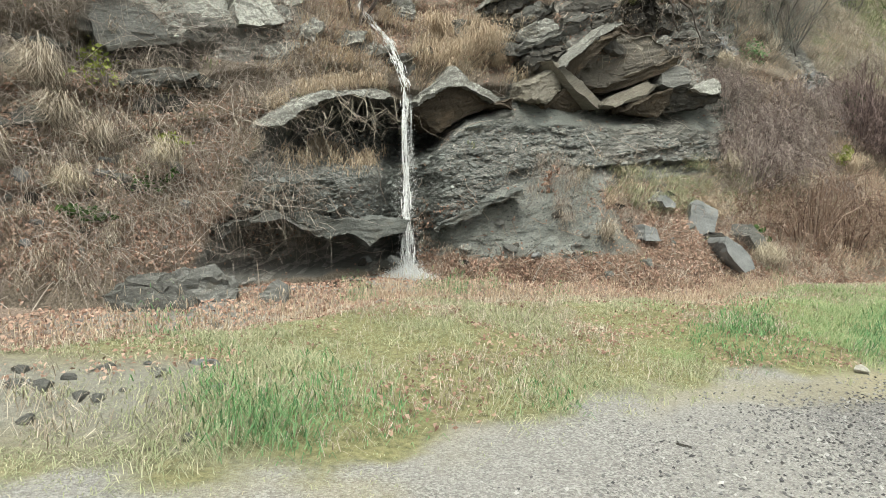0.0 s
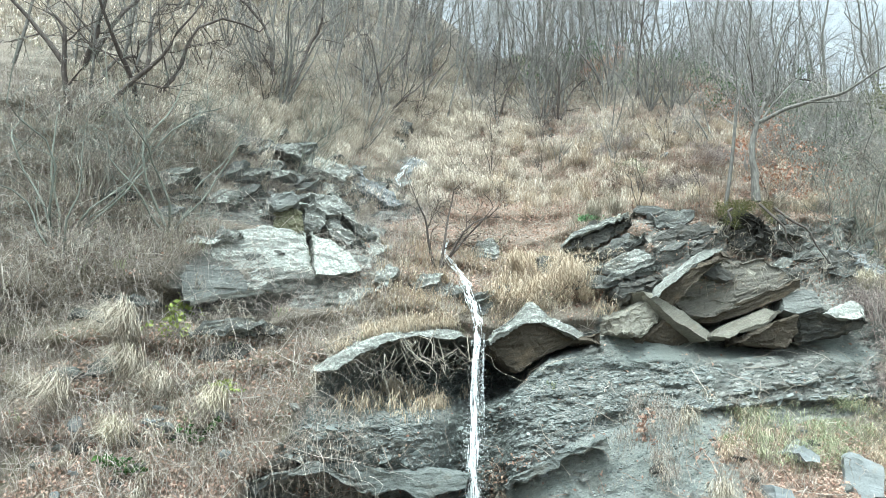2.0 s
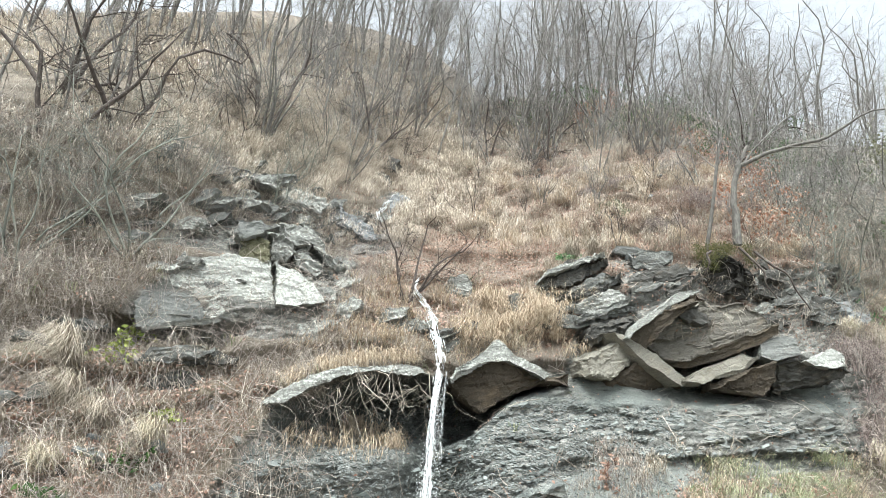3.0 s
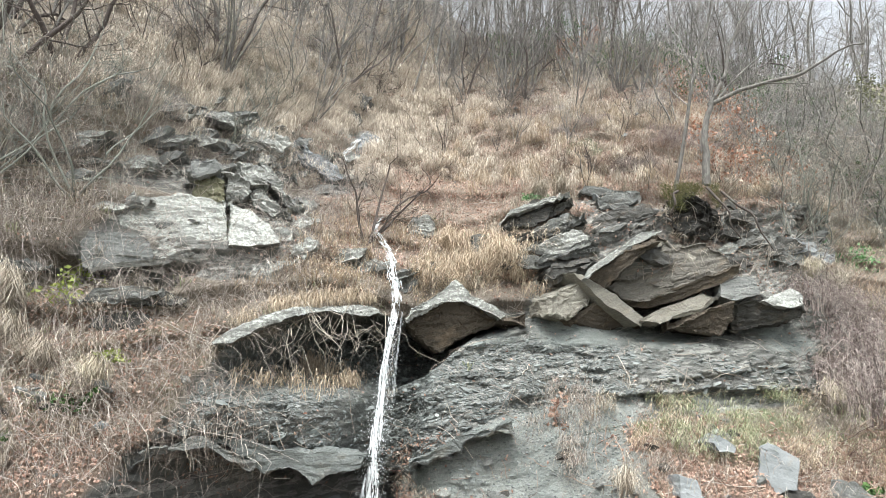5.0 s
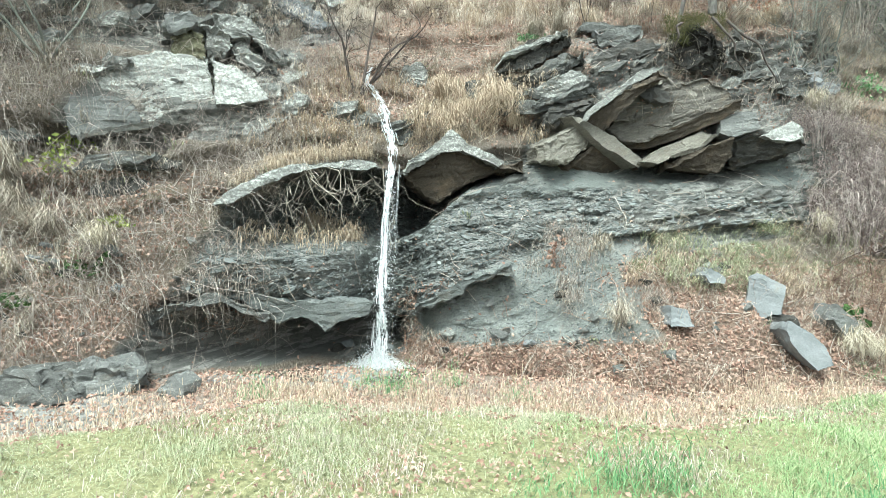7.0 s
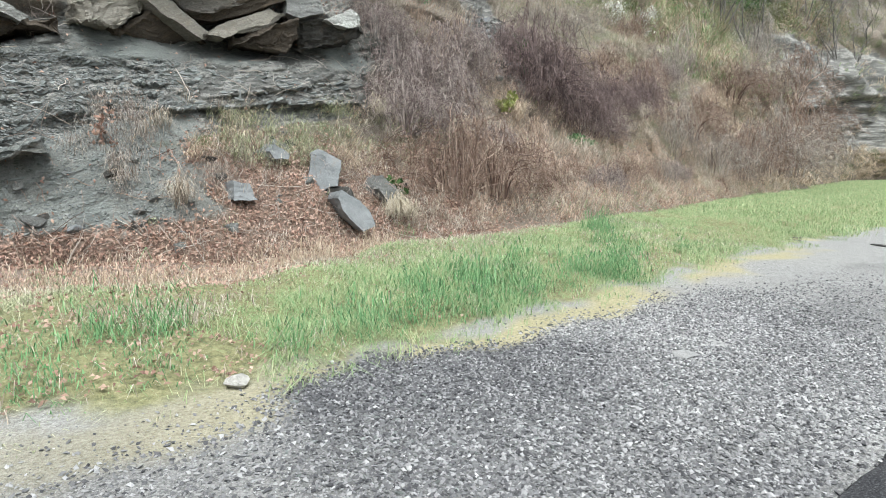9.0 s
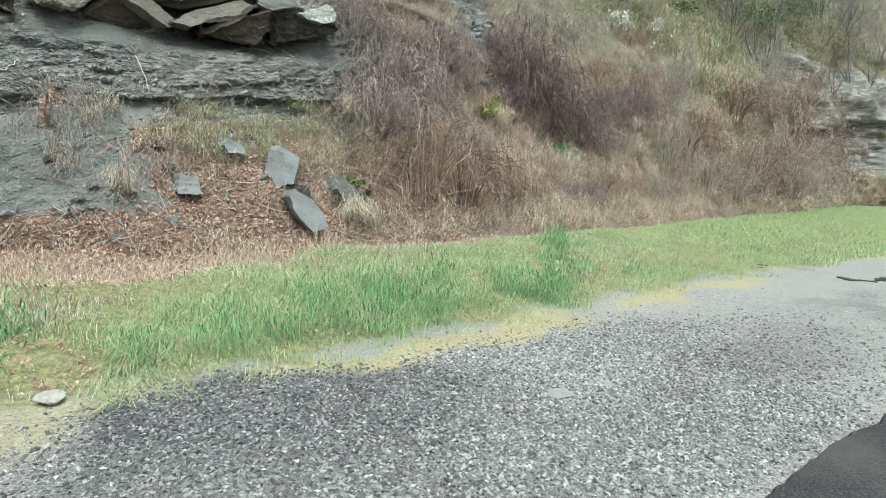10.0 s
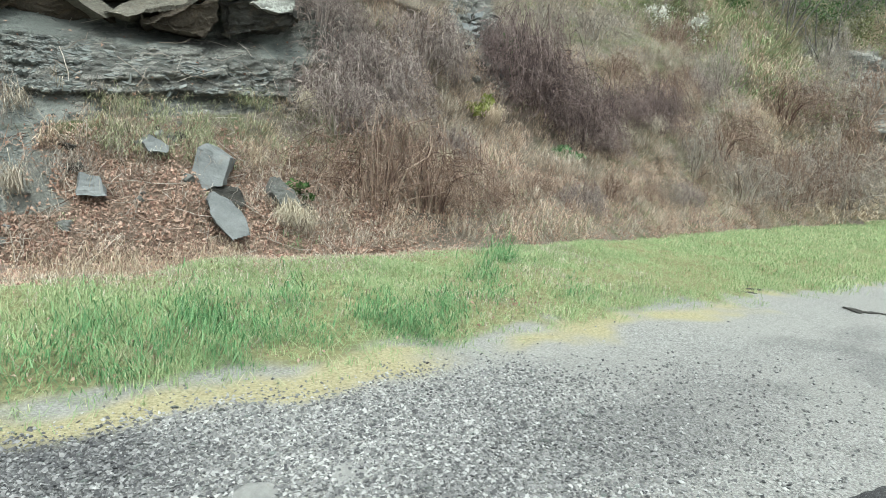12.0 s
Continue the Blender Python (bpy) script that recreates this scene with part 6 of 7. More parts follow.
# pale roots hanging in the mouth of the cave
rng = np.random.default_rng(43)
roots = thing("root_tangle", (-2.0, 13.0, 3.2), "tangle of bare pale roots hanging in the cave mouth", "roots")
for j in range(36):
    x0 = rng.uniform(-2.6, -1.0)
    y0 = 11.75 + 0.84 * (x0 + 3.05) + rng.uniform(-0.05, 0.35)
    t = np.linspace(0, 1, 12)
    path = np.stack([x0 + 0.6 * rng.normal() * t + 0.22 * vnoise(t * 5, j * 3.0, 0), y0 + 0.1 * vnoise(t * 5, j * 3.0, 4) - 0.15 * np.sin(t * 3), float(lip_height(np.array([x0]))[0]) - 0.02 - rng.uniform(0.4, 1.15) * t + 0.24 * vnoise(t * 5, j * 3.0, 8)], -1)
    v, q = tubes(path[None], (rng.uniform(0.003, 0.010) * (1.1 - 0.8 * t))[None], 5)
    ob = part("root", quick_mesh("root", v - np.array([-2.0, 13.0, 3.2]), quads=q, smooth=True), root_mat, roots)

# ---------------------------------------------------------------- verge grass
rng = np.random.default_rng(51)


def verge_points(n, x0, x1, grow):
    x = rng.uniform(x0, x1, n)
    e, f = verge_edge(x), verge_back(x)
    y = e - 0.25 + (f - e + 0.15) * rng.uniform(0, 1, n)
    t = (y - e) / (f - e)
    keep = rng.uniform(size=n) < grow(x, y, t)
    x, y = x[keep], y[keep]
    return np.stack([x, y, ground_z(x, y) - 0.01], -1)


def worn(x, y):
    """Brown gaps in the verge, with dead leaves."""
    return sstep(0.05, 0.25, fbm(x * 0.9 + 4, y * 0.9, 11, 3)) * (0.5 + 0.5 * band(x, -2.5, 4.5, 0.5))


def thick_grass(x, y, t):
    m = 0.25 + 0.9 * sstep(-0.2, 0.3, fbm(x * 1.1, y * 1.1, 0, 3)) - 0.95 * band(x, -6, -1.8, 0.25) * band(y, 4.2, 5.6, 0.25)
    m = m * sstep(-0.02, 0.1, t) + 0.12
    return m * (1 - 0.4 * sstep(0.85, 1.0, t)) * (1 - 0.88 * worn(x, y))


P = P0 = verge_points(64000, -6, 16, thick_grass)
n = len(P)
up = np.tile([0.0, 0, 1], (n, 1))
lean = np.stack([np.cos(rng.uniform(0, 6.28, n)), np.sin(rng.uniform(0, 6.28, n)), 0 * up[:, 0]], -1) * rng.uniform(0.6, 2.5, (n, 1))
g = np.repeat(P, 4, 0) + rng.normal(size=(n * 4, 3)) * np.array([0.04, 0.04, 0])
lg = np.repeat(lean, 4, 0) + rng.normal(size=(n * 4, 3)) * np.array([0.4, 0.4, 0])
tall = np.repeat(0.035 + 0.075 * sstep(-0.4, 0.6, fbm(P[:, 0] * 1.3, P[:, 1] * 1.3, 7, 3)) + 0.045 * sstep(3, 7, P[:, 0]), 4)
green = blades(g, lg, tall * rng.uniform(0.5, 1.4, n * 4), rng.uniform(0.003, 0.0065, n * 4), rng, 1.1)
P = verge_points(60000, 15, 60, lambda x, y, t: 0.9 + 0 * x)
n2 = len(P)
ang = rng.uniform(0, 6.28, n2 * 2)
far = blades(np.repeat(P, 2, 0) + rng.normal(size=(n2 * 2, 3)) * np.array([0.1, 0.1, 0]), np.stack([np.cos(ang), np.sin(ang), 0 * ang], -1) * 1.2, rng.uniform(0.07, 0.2, n2 * 2), rng.uniform(0.006, 0.015, n2 * 2), rng, 1.1)
fresh = np.repeat(P0[:, 0] + 3.2 * fbm(P0[:, 0] * 0.7, P0[:, 1] * 0.9, 2, 3) > 3.2, 4)
gv = green[0].reshape(-1, 5, 3)


def some(keep):
    v = gv[keep].reshape(-1, 3)
    o = np.arange(len(v) // 5)[:, None] * 5
    return v, o + np.array([2, 3, 4]), o + np.array([0, 1, 3, 2])


stuff("verge_grass", some(~fresh), grass_mat, "yellowish roadside grass on the verge", "grass")
stuff("verge_grass", join_arrays([some(fresh), far]), green_grass_mat, "fresh green roadside grass on the verge", "grass")
P = verge_points(14000, -6, 12, lambda x, y, t: 0.85 * sstep(-0.1, 0.3, fbm(x * 0.9 + 9, y * 0.9, 0, 3)) * (0.5 + 0.5 * sstep(8.5, 3.5, x)) * sstep(0.02, 0.2, t) + 0.1 * sstep(0, 0.1, t) + 0.75 * sstep(0.7, 1.0, t + 0.25 * fbm(x * 1.3, y * 1.3, 5, 2)))
n = len(P)
ang = rng.uniform(0, 6.28, n * 3)
stuff("dead_verge_grass", blades(np.repeat(P, 3, 0) + rng.normal(size=(n * 3, 3)) * np.array([0.04, 0.04, 0]), np.stack([np.cos(ang), np.sin(ang), 0 * ang], -1) * 1.3, rng.uniform(0.06, 0.2, n * 3), rng.uniform(0.003, 0.007, n * 3), rng, 0.95), straw_mat, "straw-coloured dead grass mixed through the verge", "dry grass")
k = 0
for x, y, c, l in ((-1.28, 4.55, 130, 0.26), (-1.6, 4.85, 110, 0.24), (-1.0, 4.4, 110, 0.22), (3.33, 7.38, 130, 0.26), (3.0, 7.2, 110, 0.24), (10.0, 11.6, 140, 0.36), (8.0, 8.6, 160, 0.28), (7.7, 8.75, 150, 0.26), (9.4, 10.6, 120, 0.42), (8.46, 8.85, 110, 0.25), (7.95, 8.5, 130, 0.22), (8.2, 8.35, 120, 0.2), (2.75, 6.5, 110, 0.22), (2.5, 6.9, 90, 0.22), (-0.9, 4.9, 120, 0.25), (-0.5, 4.7, 90, 0.2), (0.6, 5.2, 80, 0.16), (5.6, 8.2, 120, 0.25),
                   (6.2, 8.6, 130, 0.28), (7.0, 9.0, 120, 0.26), (4.8, 7.6, 100, 0.22), (10.3, 9.9, 110, 0.22), (-2.6, 6.4, 80, 0.2), (0.2, 10.6, 90, 0.3), (1.9, 10.9, 80, 0.3), (-1.2, 9.7, 80, 0.28), (0.3, 11.2, 90, 0.32), (0.9, 11.4, 80, 0.3), (-0.2, 10.9, 90, 0.3), (7.1, 13.6, 60, 0.3), (5.2, 7.35, 130, 0.26), (5.5, 7.6, 130, 0.28), (5.9, 7.5, 140, 0.3), (6.1, 7.95, 130, 0.28), (6.5, 7.9, 140, 0.3), (6.8, 8.3, 130, 0.28), (7.2, 8.25, 130, 0.26), (6.4, 8.5, 120, 0.26), (4.7, 7.1, 120, 0.22), (4.2, 6.9, 110, 0.2), (8.6, 9.2, 120, 0.22), (9.2, 9.6, 110, 0.2), (3.3, 6.7, 100, 0.2)):
    k += 1
    tuft("green_tuft", (x, y, float(ground_z(np.array([x]), np.array([y]))[0])), (0.3 * math.sin(k * 2.4), 0.3 * math.cos(k * 2.4), 1), int(c * 3.2), l * 0.55, 0.006, lush_mat, "dense fresh green grass tuft on the verge", "grass tuft", "green grass tufts", 400 + k, 1.15, 0.14, 1.8)

# ---------------------------------------------------------------- gravel chips
rng = np.random.default_rng(61)
n = 560000
x = np.concatenate([rng.uniform(-3, 15, n // 2), rng.uniform(3.0, 9.5, n // 2)])
y = np.concatenate([rng.uniform(1.8, 10.2, n // 2), rng.uniform(3.2, 8.0, n // 2)])
near = np.where(np.arange(n) < n // 2, 1.0, band(x, 4.1, 8.6, 0.8)) * np.exp(-((x - np.clip(x, 3.2, 8.5)) ** 2) / 4) * (0.12 + 0.88 * sstep(7.4, 6.5, y - 0.2 * (x - 6) + 0.3 * fbm(x, y, 2, 3))) * (1 - 0.75 * sstep(-0.7, -0.3, y - verge_edge(x)) * (1 - band(x, 3.9, 5.4, 0.3)))
ok = (y < verge_edge(x) + 0.1 - 0.45 * rng.uniform(0, 1, n)) & (y > 2.36 + 0.341 * x - 0.2 * rng.uniform(0, 1, n) ** 4 - 1.3 * sstep(3, -4, x)) & (rng.uniform(size=n) < near)
x, y = x[ok], y[ok]
n = len(x)
s = 0.0035 + 0.014 * rng.uniform(0, 1, n) ** 2.6
shape = drop[None] * rng.uniform(0.5, 1.35, (n, 6, 1)) * np.array([1.15, 0.85, 0.4]) * s[:, None, None]
tip = rng.normal(size=(n, 2)) * 0.3
shape[..., 2] += shape[..., 0] * tip[:, :1] + shape[..., 1] * tip[:, 1:]
ang = rng.uniform(0, 6.28, n)
ca, sa = np.cos(ang)[:, None], np.sin(ang)[:, None]
shape = np.stack([shape[..., 0] * ca - shape[..., 1] * sa, shape[..., 0] * sa + shape[..., 1] * ca, shape[..., 2]], -1)
v = shape + np.stack([x, y, ground_z(x, y) + s * 0.3], -1)[:, None]
chips = stuff("gravel_chips", (v.reshape(-1, 3), (np.arange(n)[:, None, None] * 6 + dtri).reshape(-1, 3), None), chip_mat, "loose grey stone chips on the lay-by", "gravel")
set_attr(chips.data, "wet", np.repeat(damp(x, y) * np.where(rng.uniform(size=n) < 0.82, 1.0, 0.3), 6))


# ---------------------------------------------------------------- bushes and trees
def bush_mesh(seed, stems, height, spread, drapes, twigs):
    """A weeping thicket: stems that arch up, canes that drape down from them, and twigs: two meshes."""
    r = np.random.default_rng(seed)

    def wiggle(p, k, amount):
        n = len(p)
        t = np.linspace(0, 1, k)[None, :]
        j = np.stack([vnoise(t * 4 + r.uniform(0, 99, (n, 1)), float(seed), float(c * 7)) for c in range(3)], -1)
        return p + j * amount * t[..., None]

    def dome(n):
        a, f = r.uniform(0, 6.28, n), r.uniform(0, 1, n) ** 0.6
        lump = 1 + 0.35 * vnoise(np.cos(a) * 2 + seed, np.sin(a) * 2, f * 2)
        return np.stack([np.cos(a) * f * spread * lump, np.sin(a) * f * spread * 0.6 * lump, height * lump * np.sqrt(np.maximum(1 - f * f, 0.02)) * r.uniform(0.55, 1.0, n)], -1)

    top = dome(stems)
    t = np.linspace(0, 1, 9)[None, :, None]
    base = top * np.array([0.35, 0.35, 0])
    p0 = wiggle(base[:, None] * (1 - t) + np.concatenate([top[:, None, :2] * t ** 1.5, top[:, None, 2:] * np.sin(t * 1.57)], -1), 9, 0.12 * height)
    main = tubes(p0, 0.014 * r.uniform(0.5, 1.5, (stems, 1)) * (1.1 - 0.8 * t[..., 0]), 4)
    hubs = dome(drapes // 11)
    ci = r.integers(len(hubs), size=drapes)
    st = hubs[ci] + r.normal(size=(drapes, 3)) * np.array([0.13, 0.11, 0.13]) * spread
    hub_out = unit(hubs * np.array([1, 1, 0.0]) + np.array([0, -0.35, 0])) * r.uniform(0.05, 0.5, (len(hubs), 1)) * spread * 0.6
    out = hub_out[ci] * r.uniform(0.6, 1.4, (drapes, 1)) + r.normal(size=(drapes, 3)) * 0.06
    fall = (r.uniform(0.3, 0.9, (len(hubs), 1))[ci] * r.uniform(0.4, 1.1, (drapes, 1))) * np.maximum(st[:, 2:3], 0.3)
    t = np.linspace(0, 1, 7)[None, :, None]
    p1 = st[:, None] + out[:, None] * t + np.array([0, 0, 1.0]) * (0.22 * fall[:, None] * np.sin(t * 3.1) - fall[:, None] * t ** 1.7)
    p1 = wiggle(p1, 7, 0.22)
    drape = tubes(p1, 0.0062 * r.uniform(0.5, 1.7, (drapes, 1)) * (1.1 - 0.7 * t[..., 0]), 3)
    m = drapes * twigs
    ci, i0 = np.repeat(np.arange(drapes), twigs), r.integers(0, 6, drapes * twigs)
    ts = p1[ci, i0]
    td = unit(r.normal(size=(m, 3)) + np.array([0, -0.2, -0.2])) * r.uniform(0.06, 0.22, (m, 1))
    tt = np.linspace(0, 1, 4)[None, :, None]
    q = wiggle(ts[:, None] + td[:, None] * tt - np.array([0, 0, 0.12]) * tt ** 2, 4, 0.06)
    fine = tubes(q, 0.0048 * (1.15 - 0.7 * tt[..., 0]) * np.ones((m, 1)), 3)
    v, _, f = join_arrays([(main[0], None, main[1]), (drape[0], None, drape[1])])
    return quick_mesh("crown", v, quads=f, smooth=True), quick_mesh("brush", fine[0], quads=fine[1])


def bush(loc, meshes, mats, label, scale=(1, 1, 1), turn=0, group="bare bushes"):
    ob = thing("bush", loc, label, "bush", group)
    for name, me, mt in zip(("crown", "brush"), meshes, mats):
        if not me.materials:
            me.materials.append(mt)
        tagged(part(name, me, None, ob), kind="stuff" if name == "brush" else "")
    ob.matrix_world = pose(*loc, 0, 0, turn) @ Matrix.Diagonal((*scale, 1))
    return ob


red_a, red_b = bush_mesh(1, 60, 1.7, 1.5, 380, 1), bush_mesh(2, 60, 1.5, 1.6, 360, 1)
grey_a, grey_b = bush_mesh(3, 60, 1.6, 1.5, 340, 1), bush_mesh(4, 55, 1.4, 1.7, 330, 1)
mauve_a, mauve_b = bush_mesh(5, 70, 1.7, 1.4, 1000, 1), bush_mesh(6, 70, 1.5, 1.6, 950, 1)
maroon_a, maroon_b = bush_mesh(7, 70, 1.7, 1.5, 1000, 1), bush_mesh(8, 70, 1.5, 1.5, 950, 1)
maroon_mat = leaf_material("maroon_twigs", [(0.06, 0.042, 0.042), (0.13, 0.092, 0.088), (0.24, 0.18, 0.17), (0.36, 0.285, 0.265)], patchy=0.3)
RED, GRY, MAU, MAR = (red_cane_mat, red_cane_mat), (cane_mat, twig_mat), (mauve_mat, mauve_mat), (maroon_mat, maroon_mat)
rng = np.random.default_rng(71)
for x, z, me, mt, s in ((8.6, 0.6, red_a, RED, 1.05), (9.7, 0.5, red_b, RED, 1.0), (7.9, 1.9, mauve_b, MAU, 0.95), (8.7, 2.2, mauve_a, MAU, 1.0), (8.1, 3.2, mauve_b, MAU, 0.75), (10.0, 3.4, mauve_a, MAU, 0.9), (7.6, 4.2, mauve_b, MAU, 0.6),
                        (13.2, 3.2, maroon_a, MAR, 1.15), (14.2, 2.7, maroon_b, MAR, 1.2), (14.9, 2.1, maroon_a, MAR, 0.9), (12.6, 3.9, maroon_b, MAR, 0.7), (17.0, 2.9, maroon_b, MAR, 0.8), (19.2, 3.0, maroon_a, MAR, 0.85), (20.6, 1.6, grey_a, GRY, 1.1), (22.4, 2.2, red_b, RED, 1.2), (22.9, 0.8, grey_b, GRY, 1.2),
                        (18.2, 0.7, grey_b, GRY, 0.55), (11.4, 0.5, red_a, RED, 0.45), (12.6, 0.8, red_b, RED, 0.42), (13.9, 0.5, mauve_a, MAU, 0.42), (15.3, 0.8, red_b, RED, 0.45), (17.0, 0.6, red_a, RED, 0.42), (19.2, 0.7, mauve_b, MAU, 0.45), (10.6, 1.5, mauve_a, MAU, 0.45), (16.2, 1.9, red_a, RED, 0.45), (16.0, 2.0, mauve_a, MAU, 0.6), (17.6, 4.6, red_b, RED, 0.7), (13.0, 4.6, mauve_b, MAU, 0.6), (21.2, 4.4, red_a, RED, 0.8), (23.4, 4.6, mauve_a, MAU, 0.9), (25.6, 0.6, red_a, RED, 1.35), (27.4, 0.8, grey_a, GRY, 1.5), (29.2, 0.9, red_b, RED, 1.5), (31.4, 0.7, grey_b, GRY, 1.7), (34.0, 1.2, red_a, RED, 1.9), (36.5, 2.2, grey_a, GRY, 1.9), (30.5, 4.5, red_b, RED, 1.6), (33.5, 5.6, grey_b, GRY, 1.8), (38.0, 5.0, red_a, RED, 2.0), (26.0, 5.5, grey_a, GRY, 1.2), (24.0, 7.0, red_a, RED, 1.1), (42, 1.5, grey_b, GRY, 2.2), (46, 3, red_b, RED, 2.4), (41, 8, grey_a, GRY, 2.0),
                        (18.0, 6.5, grey_b, GRY, 1.0), (15.5, 5.8, grey_a, GRY, 1.0), (12.0, 7.4, grey_b, GRY, 1.0), (9.6, 7.6, grey_a, GRY, 1.2), (8.6, 8.8, grey_b, GRY, 1.3), (10.5, 9.8, grey_a, GRY, 1.4), (7.9, 6.6, grey_a, GRY, 0.9), (12.4, 11.5, grey_b, GRY, 1.5), (9.4, 12.0, grey_a, GRY, 1.3),
                        (-7.6, 5.4, grey_a, GRY, 0.8), (-8.4, 6.6, grey_b, GRY, 0.9), (-7.2, 3.8, grey_b, GRY, 0.7), (-6.6, 7.0, grey_a, GRY, 0.6), (-7.9, 2.2, grey_a, GRY, 0.8)):
    bush(on_hill(x, z, -0.15), me, mt, "leafless red-brown bramble thicket on the slope" if mt is RED else "weeping grey-mauve thicket of bare canes" if mt is MAU else "dark maroon thicket of drooping bare twigs" if mt is MAR else "leafless grey-brown thicket of arching twigs", (s, s, s * rng.uniform(0.9, 1.15)), rng.uniform(-25, 25))


def tree_meshes(seed, height, stems=1, spread=0.35, girth=0.09, lean=0.06, low=0.22, reach=0.34, fine=5, thin=0.007, bend=0.06):
    """A bare tree: trunk, limbs and twigs, as two meshes."""
    r = np.random.default_rng(seed)

    def grow(starts, dirs, lengths, radii, k, sides, wob, upward):
        n = len(starts)
        t = np.linspace(0, 1, k)[None, :, None]
        p = starts[:, None] + dirs[:, None] * lengths[:, None, None] * t + np.array([0, 0, 1.0]) * upward * lengths[:, None, None] * t ** 2
        jit = np.stack([vnoise(t[..., 0] * 3.5 + r.uniform(0, 99, (n, 1)), 0.0, float(j * 7)) for j in range(3)], -1)
        p = p + jit * wob * lengths[:, None, None] * t
        rad = radii[:, None] * (1.0 - 0.78 * t[..., 0])
        return p, rad, tubes(p, rad, sides)

    def sprout(p, rad, per, lo, angle, ratio, fatness):
        n, k, _ = p.shape
        ci, s = np.repeat(np.arange(n), per), r.uniform(lo * (k - 1), k - 1.01, n * per)
        i0 = s.astype(int)
        f = (s - i0)[:, None]
        st = p[ci, i0] * (1 - f) + p[ci, i0 + 1] * f
        tan = unit(p[ci, i0 + 1] - p[ci, i0])
        out = unit(np.cross(tan, r.normal(size=(n * per, 3))))
        d = unit(tan + out * angle * r.uniform(0.6, 1.5, (n * per, 1)))
        plen = np.linalg.norm(p[:, -1] - p[:, 0], axis=1)[ci]
        l = plen * ratio * r.uniform(0.5, 1.2, n * per) * (1.25 - 0.6 * s / (k - 1))
        ra = rad[ci, i0] * fatness
        return st, d, l, ra

    a = r.uniform(0, 6.28, stems)
    st = np.stack([np.cos(a), np.sin(a), 0 * a], -1) * (0.0 if stems == 1 else girth * 2.2)
    d = unit(np.stack([np.cos(a) * spread * (stems > 1) + r.normal(size=stems) * lean, np.sin(a) * spread * 0.6 * (stems > 1) + r.normal(size=stems) * lean, np.ones(stems)], -1))
    p0, r0, trunk = grow(st, d, height * r.uniform(0.75, 1.05, stems), np.full(stems, girth), 10, 6, bend, 0.05)
    p1, r1, limbs = grow(*sprout(p0, r0, max(5, 20 // stems), low, 1.25, reach, 0.42), 6, 3, 0.16, 0.05)
    p2, r2, tw = grow(*sprout(p1, r1, 4, 0.15, 1.2, 0.55, 0.5), 4, 3, 0.18, 0.0)
    p3, r3, tw2 = grow(*sprout(p2, np.maximum(r2, thin), fine, 0.1, 1.0, 0.6, 0.6), 3, 3, 0.16, 0.0)
    v, _, q = join_arrays([(limbs[0], None, limbs[1]), (tw[0], None, tw[1]), (tw2[0], None, tw2[1])])
    return quick_mesh("trunk", trunk[0], quads=trunk[1], smooth=True), quick_mesh("crown", v, quads=q, smooth=True), p3


def tree(loc, meshes, label, scale=1.0, turn=0, tilt=(0, 0), group="bare trees"):
    ob = thing("tree", loc, label, "tree", group)
    for name, me, mt in zip(("trunk", "crown"), meshes, (bark_mat, twig_mat)):
        if not me.materials:
            me.materials.append(mt)
        part(name, me, None, ob)
    ob.matrix_world = pose(*loc, tilt[0], tilt[1], turn) @ Matrix.Diagonal((scale, scale, scale, 1))
    return ob


def woods(name, trees, label):
    """Far trees too many to tell apart, joined: (place, meshes, size, turn, tilt) for each."""
    vs, qs, kinds, off = [], [], [], 0
    for loc, meshes, size, turn, tilt in trees:
        m = np.array(pose(*loc, tilt[0], tilt[1], turn) @ Matrix.Diagonal((size, size, size, 1)))
        for k, me in enumerate(meshes):
            v, q = np.empty(len(me.vertices) * 3, np.float32), np.empty(len(me.loops), np.int32)
            me.vertices.foreach_get("co", v)
            me.loops.foreach_get("vertex_index", q)
            v = v.reshape(-1, 3) @ m[:3, :3].T + m[:3, 3]
            vs.append(v)
            qs.append(q.reshape(-1, 4) + off)
            kinds.append(np.full(len(q) // 4, k, np.int32))
            off += len(v)
    me = quick_mesh(name, np.concatenate(vs), quads=np.concatenate(qs), smooth=True)
    for mt in (bark_mat, twig_mat):
        me.materials.append(mt)
    me.polygons.foreach_set("material_index", np.concatenate(kinds))
    return tagged(new(name, me), label, "woodland", kind="stuff")


tall = [tree_meshes(200 + i, 10.0, 1, girth=0.07, lean=0.08, low=0.3, reach=0.27, fine=2) for i in range(4)]
haze = [tree_meshes(240 + i, 3.2, 5, 0.6, 0.026, 0.15, 0.12, 0.55, 4, bend=0.16) for i in range(3)]
multi = [tree_meshes(210 + i, 5.0, 6, 0.5, 0.035, 0.12, fine=3, bend=0.14) for i in range(3)]
small = [tree_meshes(220 + i, 3.0, 2, 0.35, 0.035) for i in range(2)]
rng = np.random.default_rng(81)
far_trees = []
for i in range(230):
    x = rng.uniform(-24, 34) if i < 150 else rng.uniform(-14, 6)
    z = rng.uniform(16, 24.5) if i < 150 else rng.uniform(15.5, 27)
    lean_to = 9 if x < -2 else 0
    far_trees.append((on_hill(x, float(z), -0.2), tall[i % 4][:2], rng.uniform(0.7, 1.3), rng.uniform(0, 360), (rng.uniform(-4, 4), lean_to + rng.uniform(-5, 5))))
woods("far_woods", far_trees, "bare grey woodland trees along the hill crest")
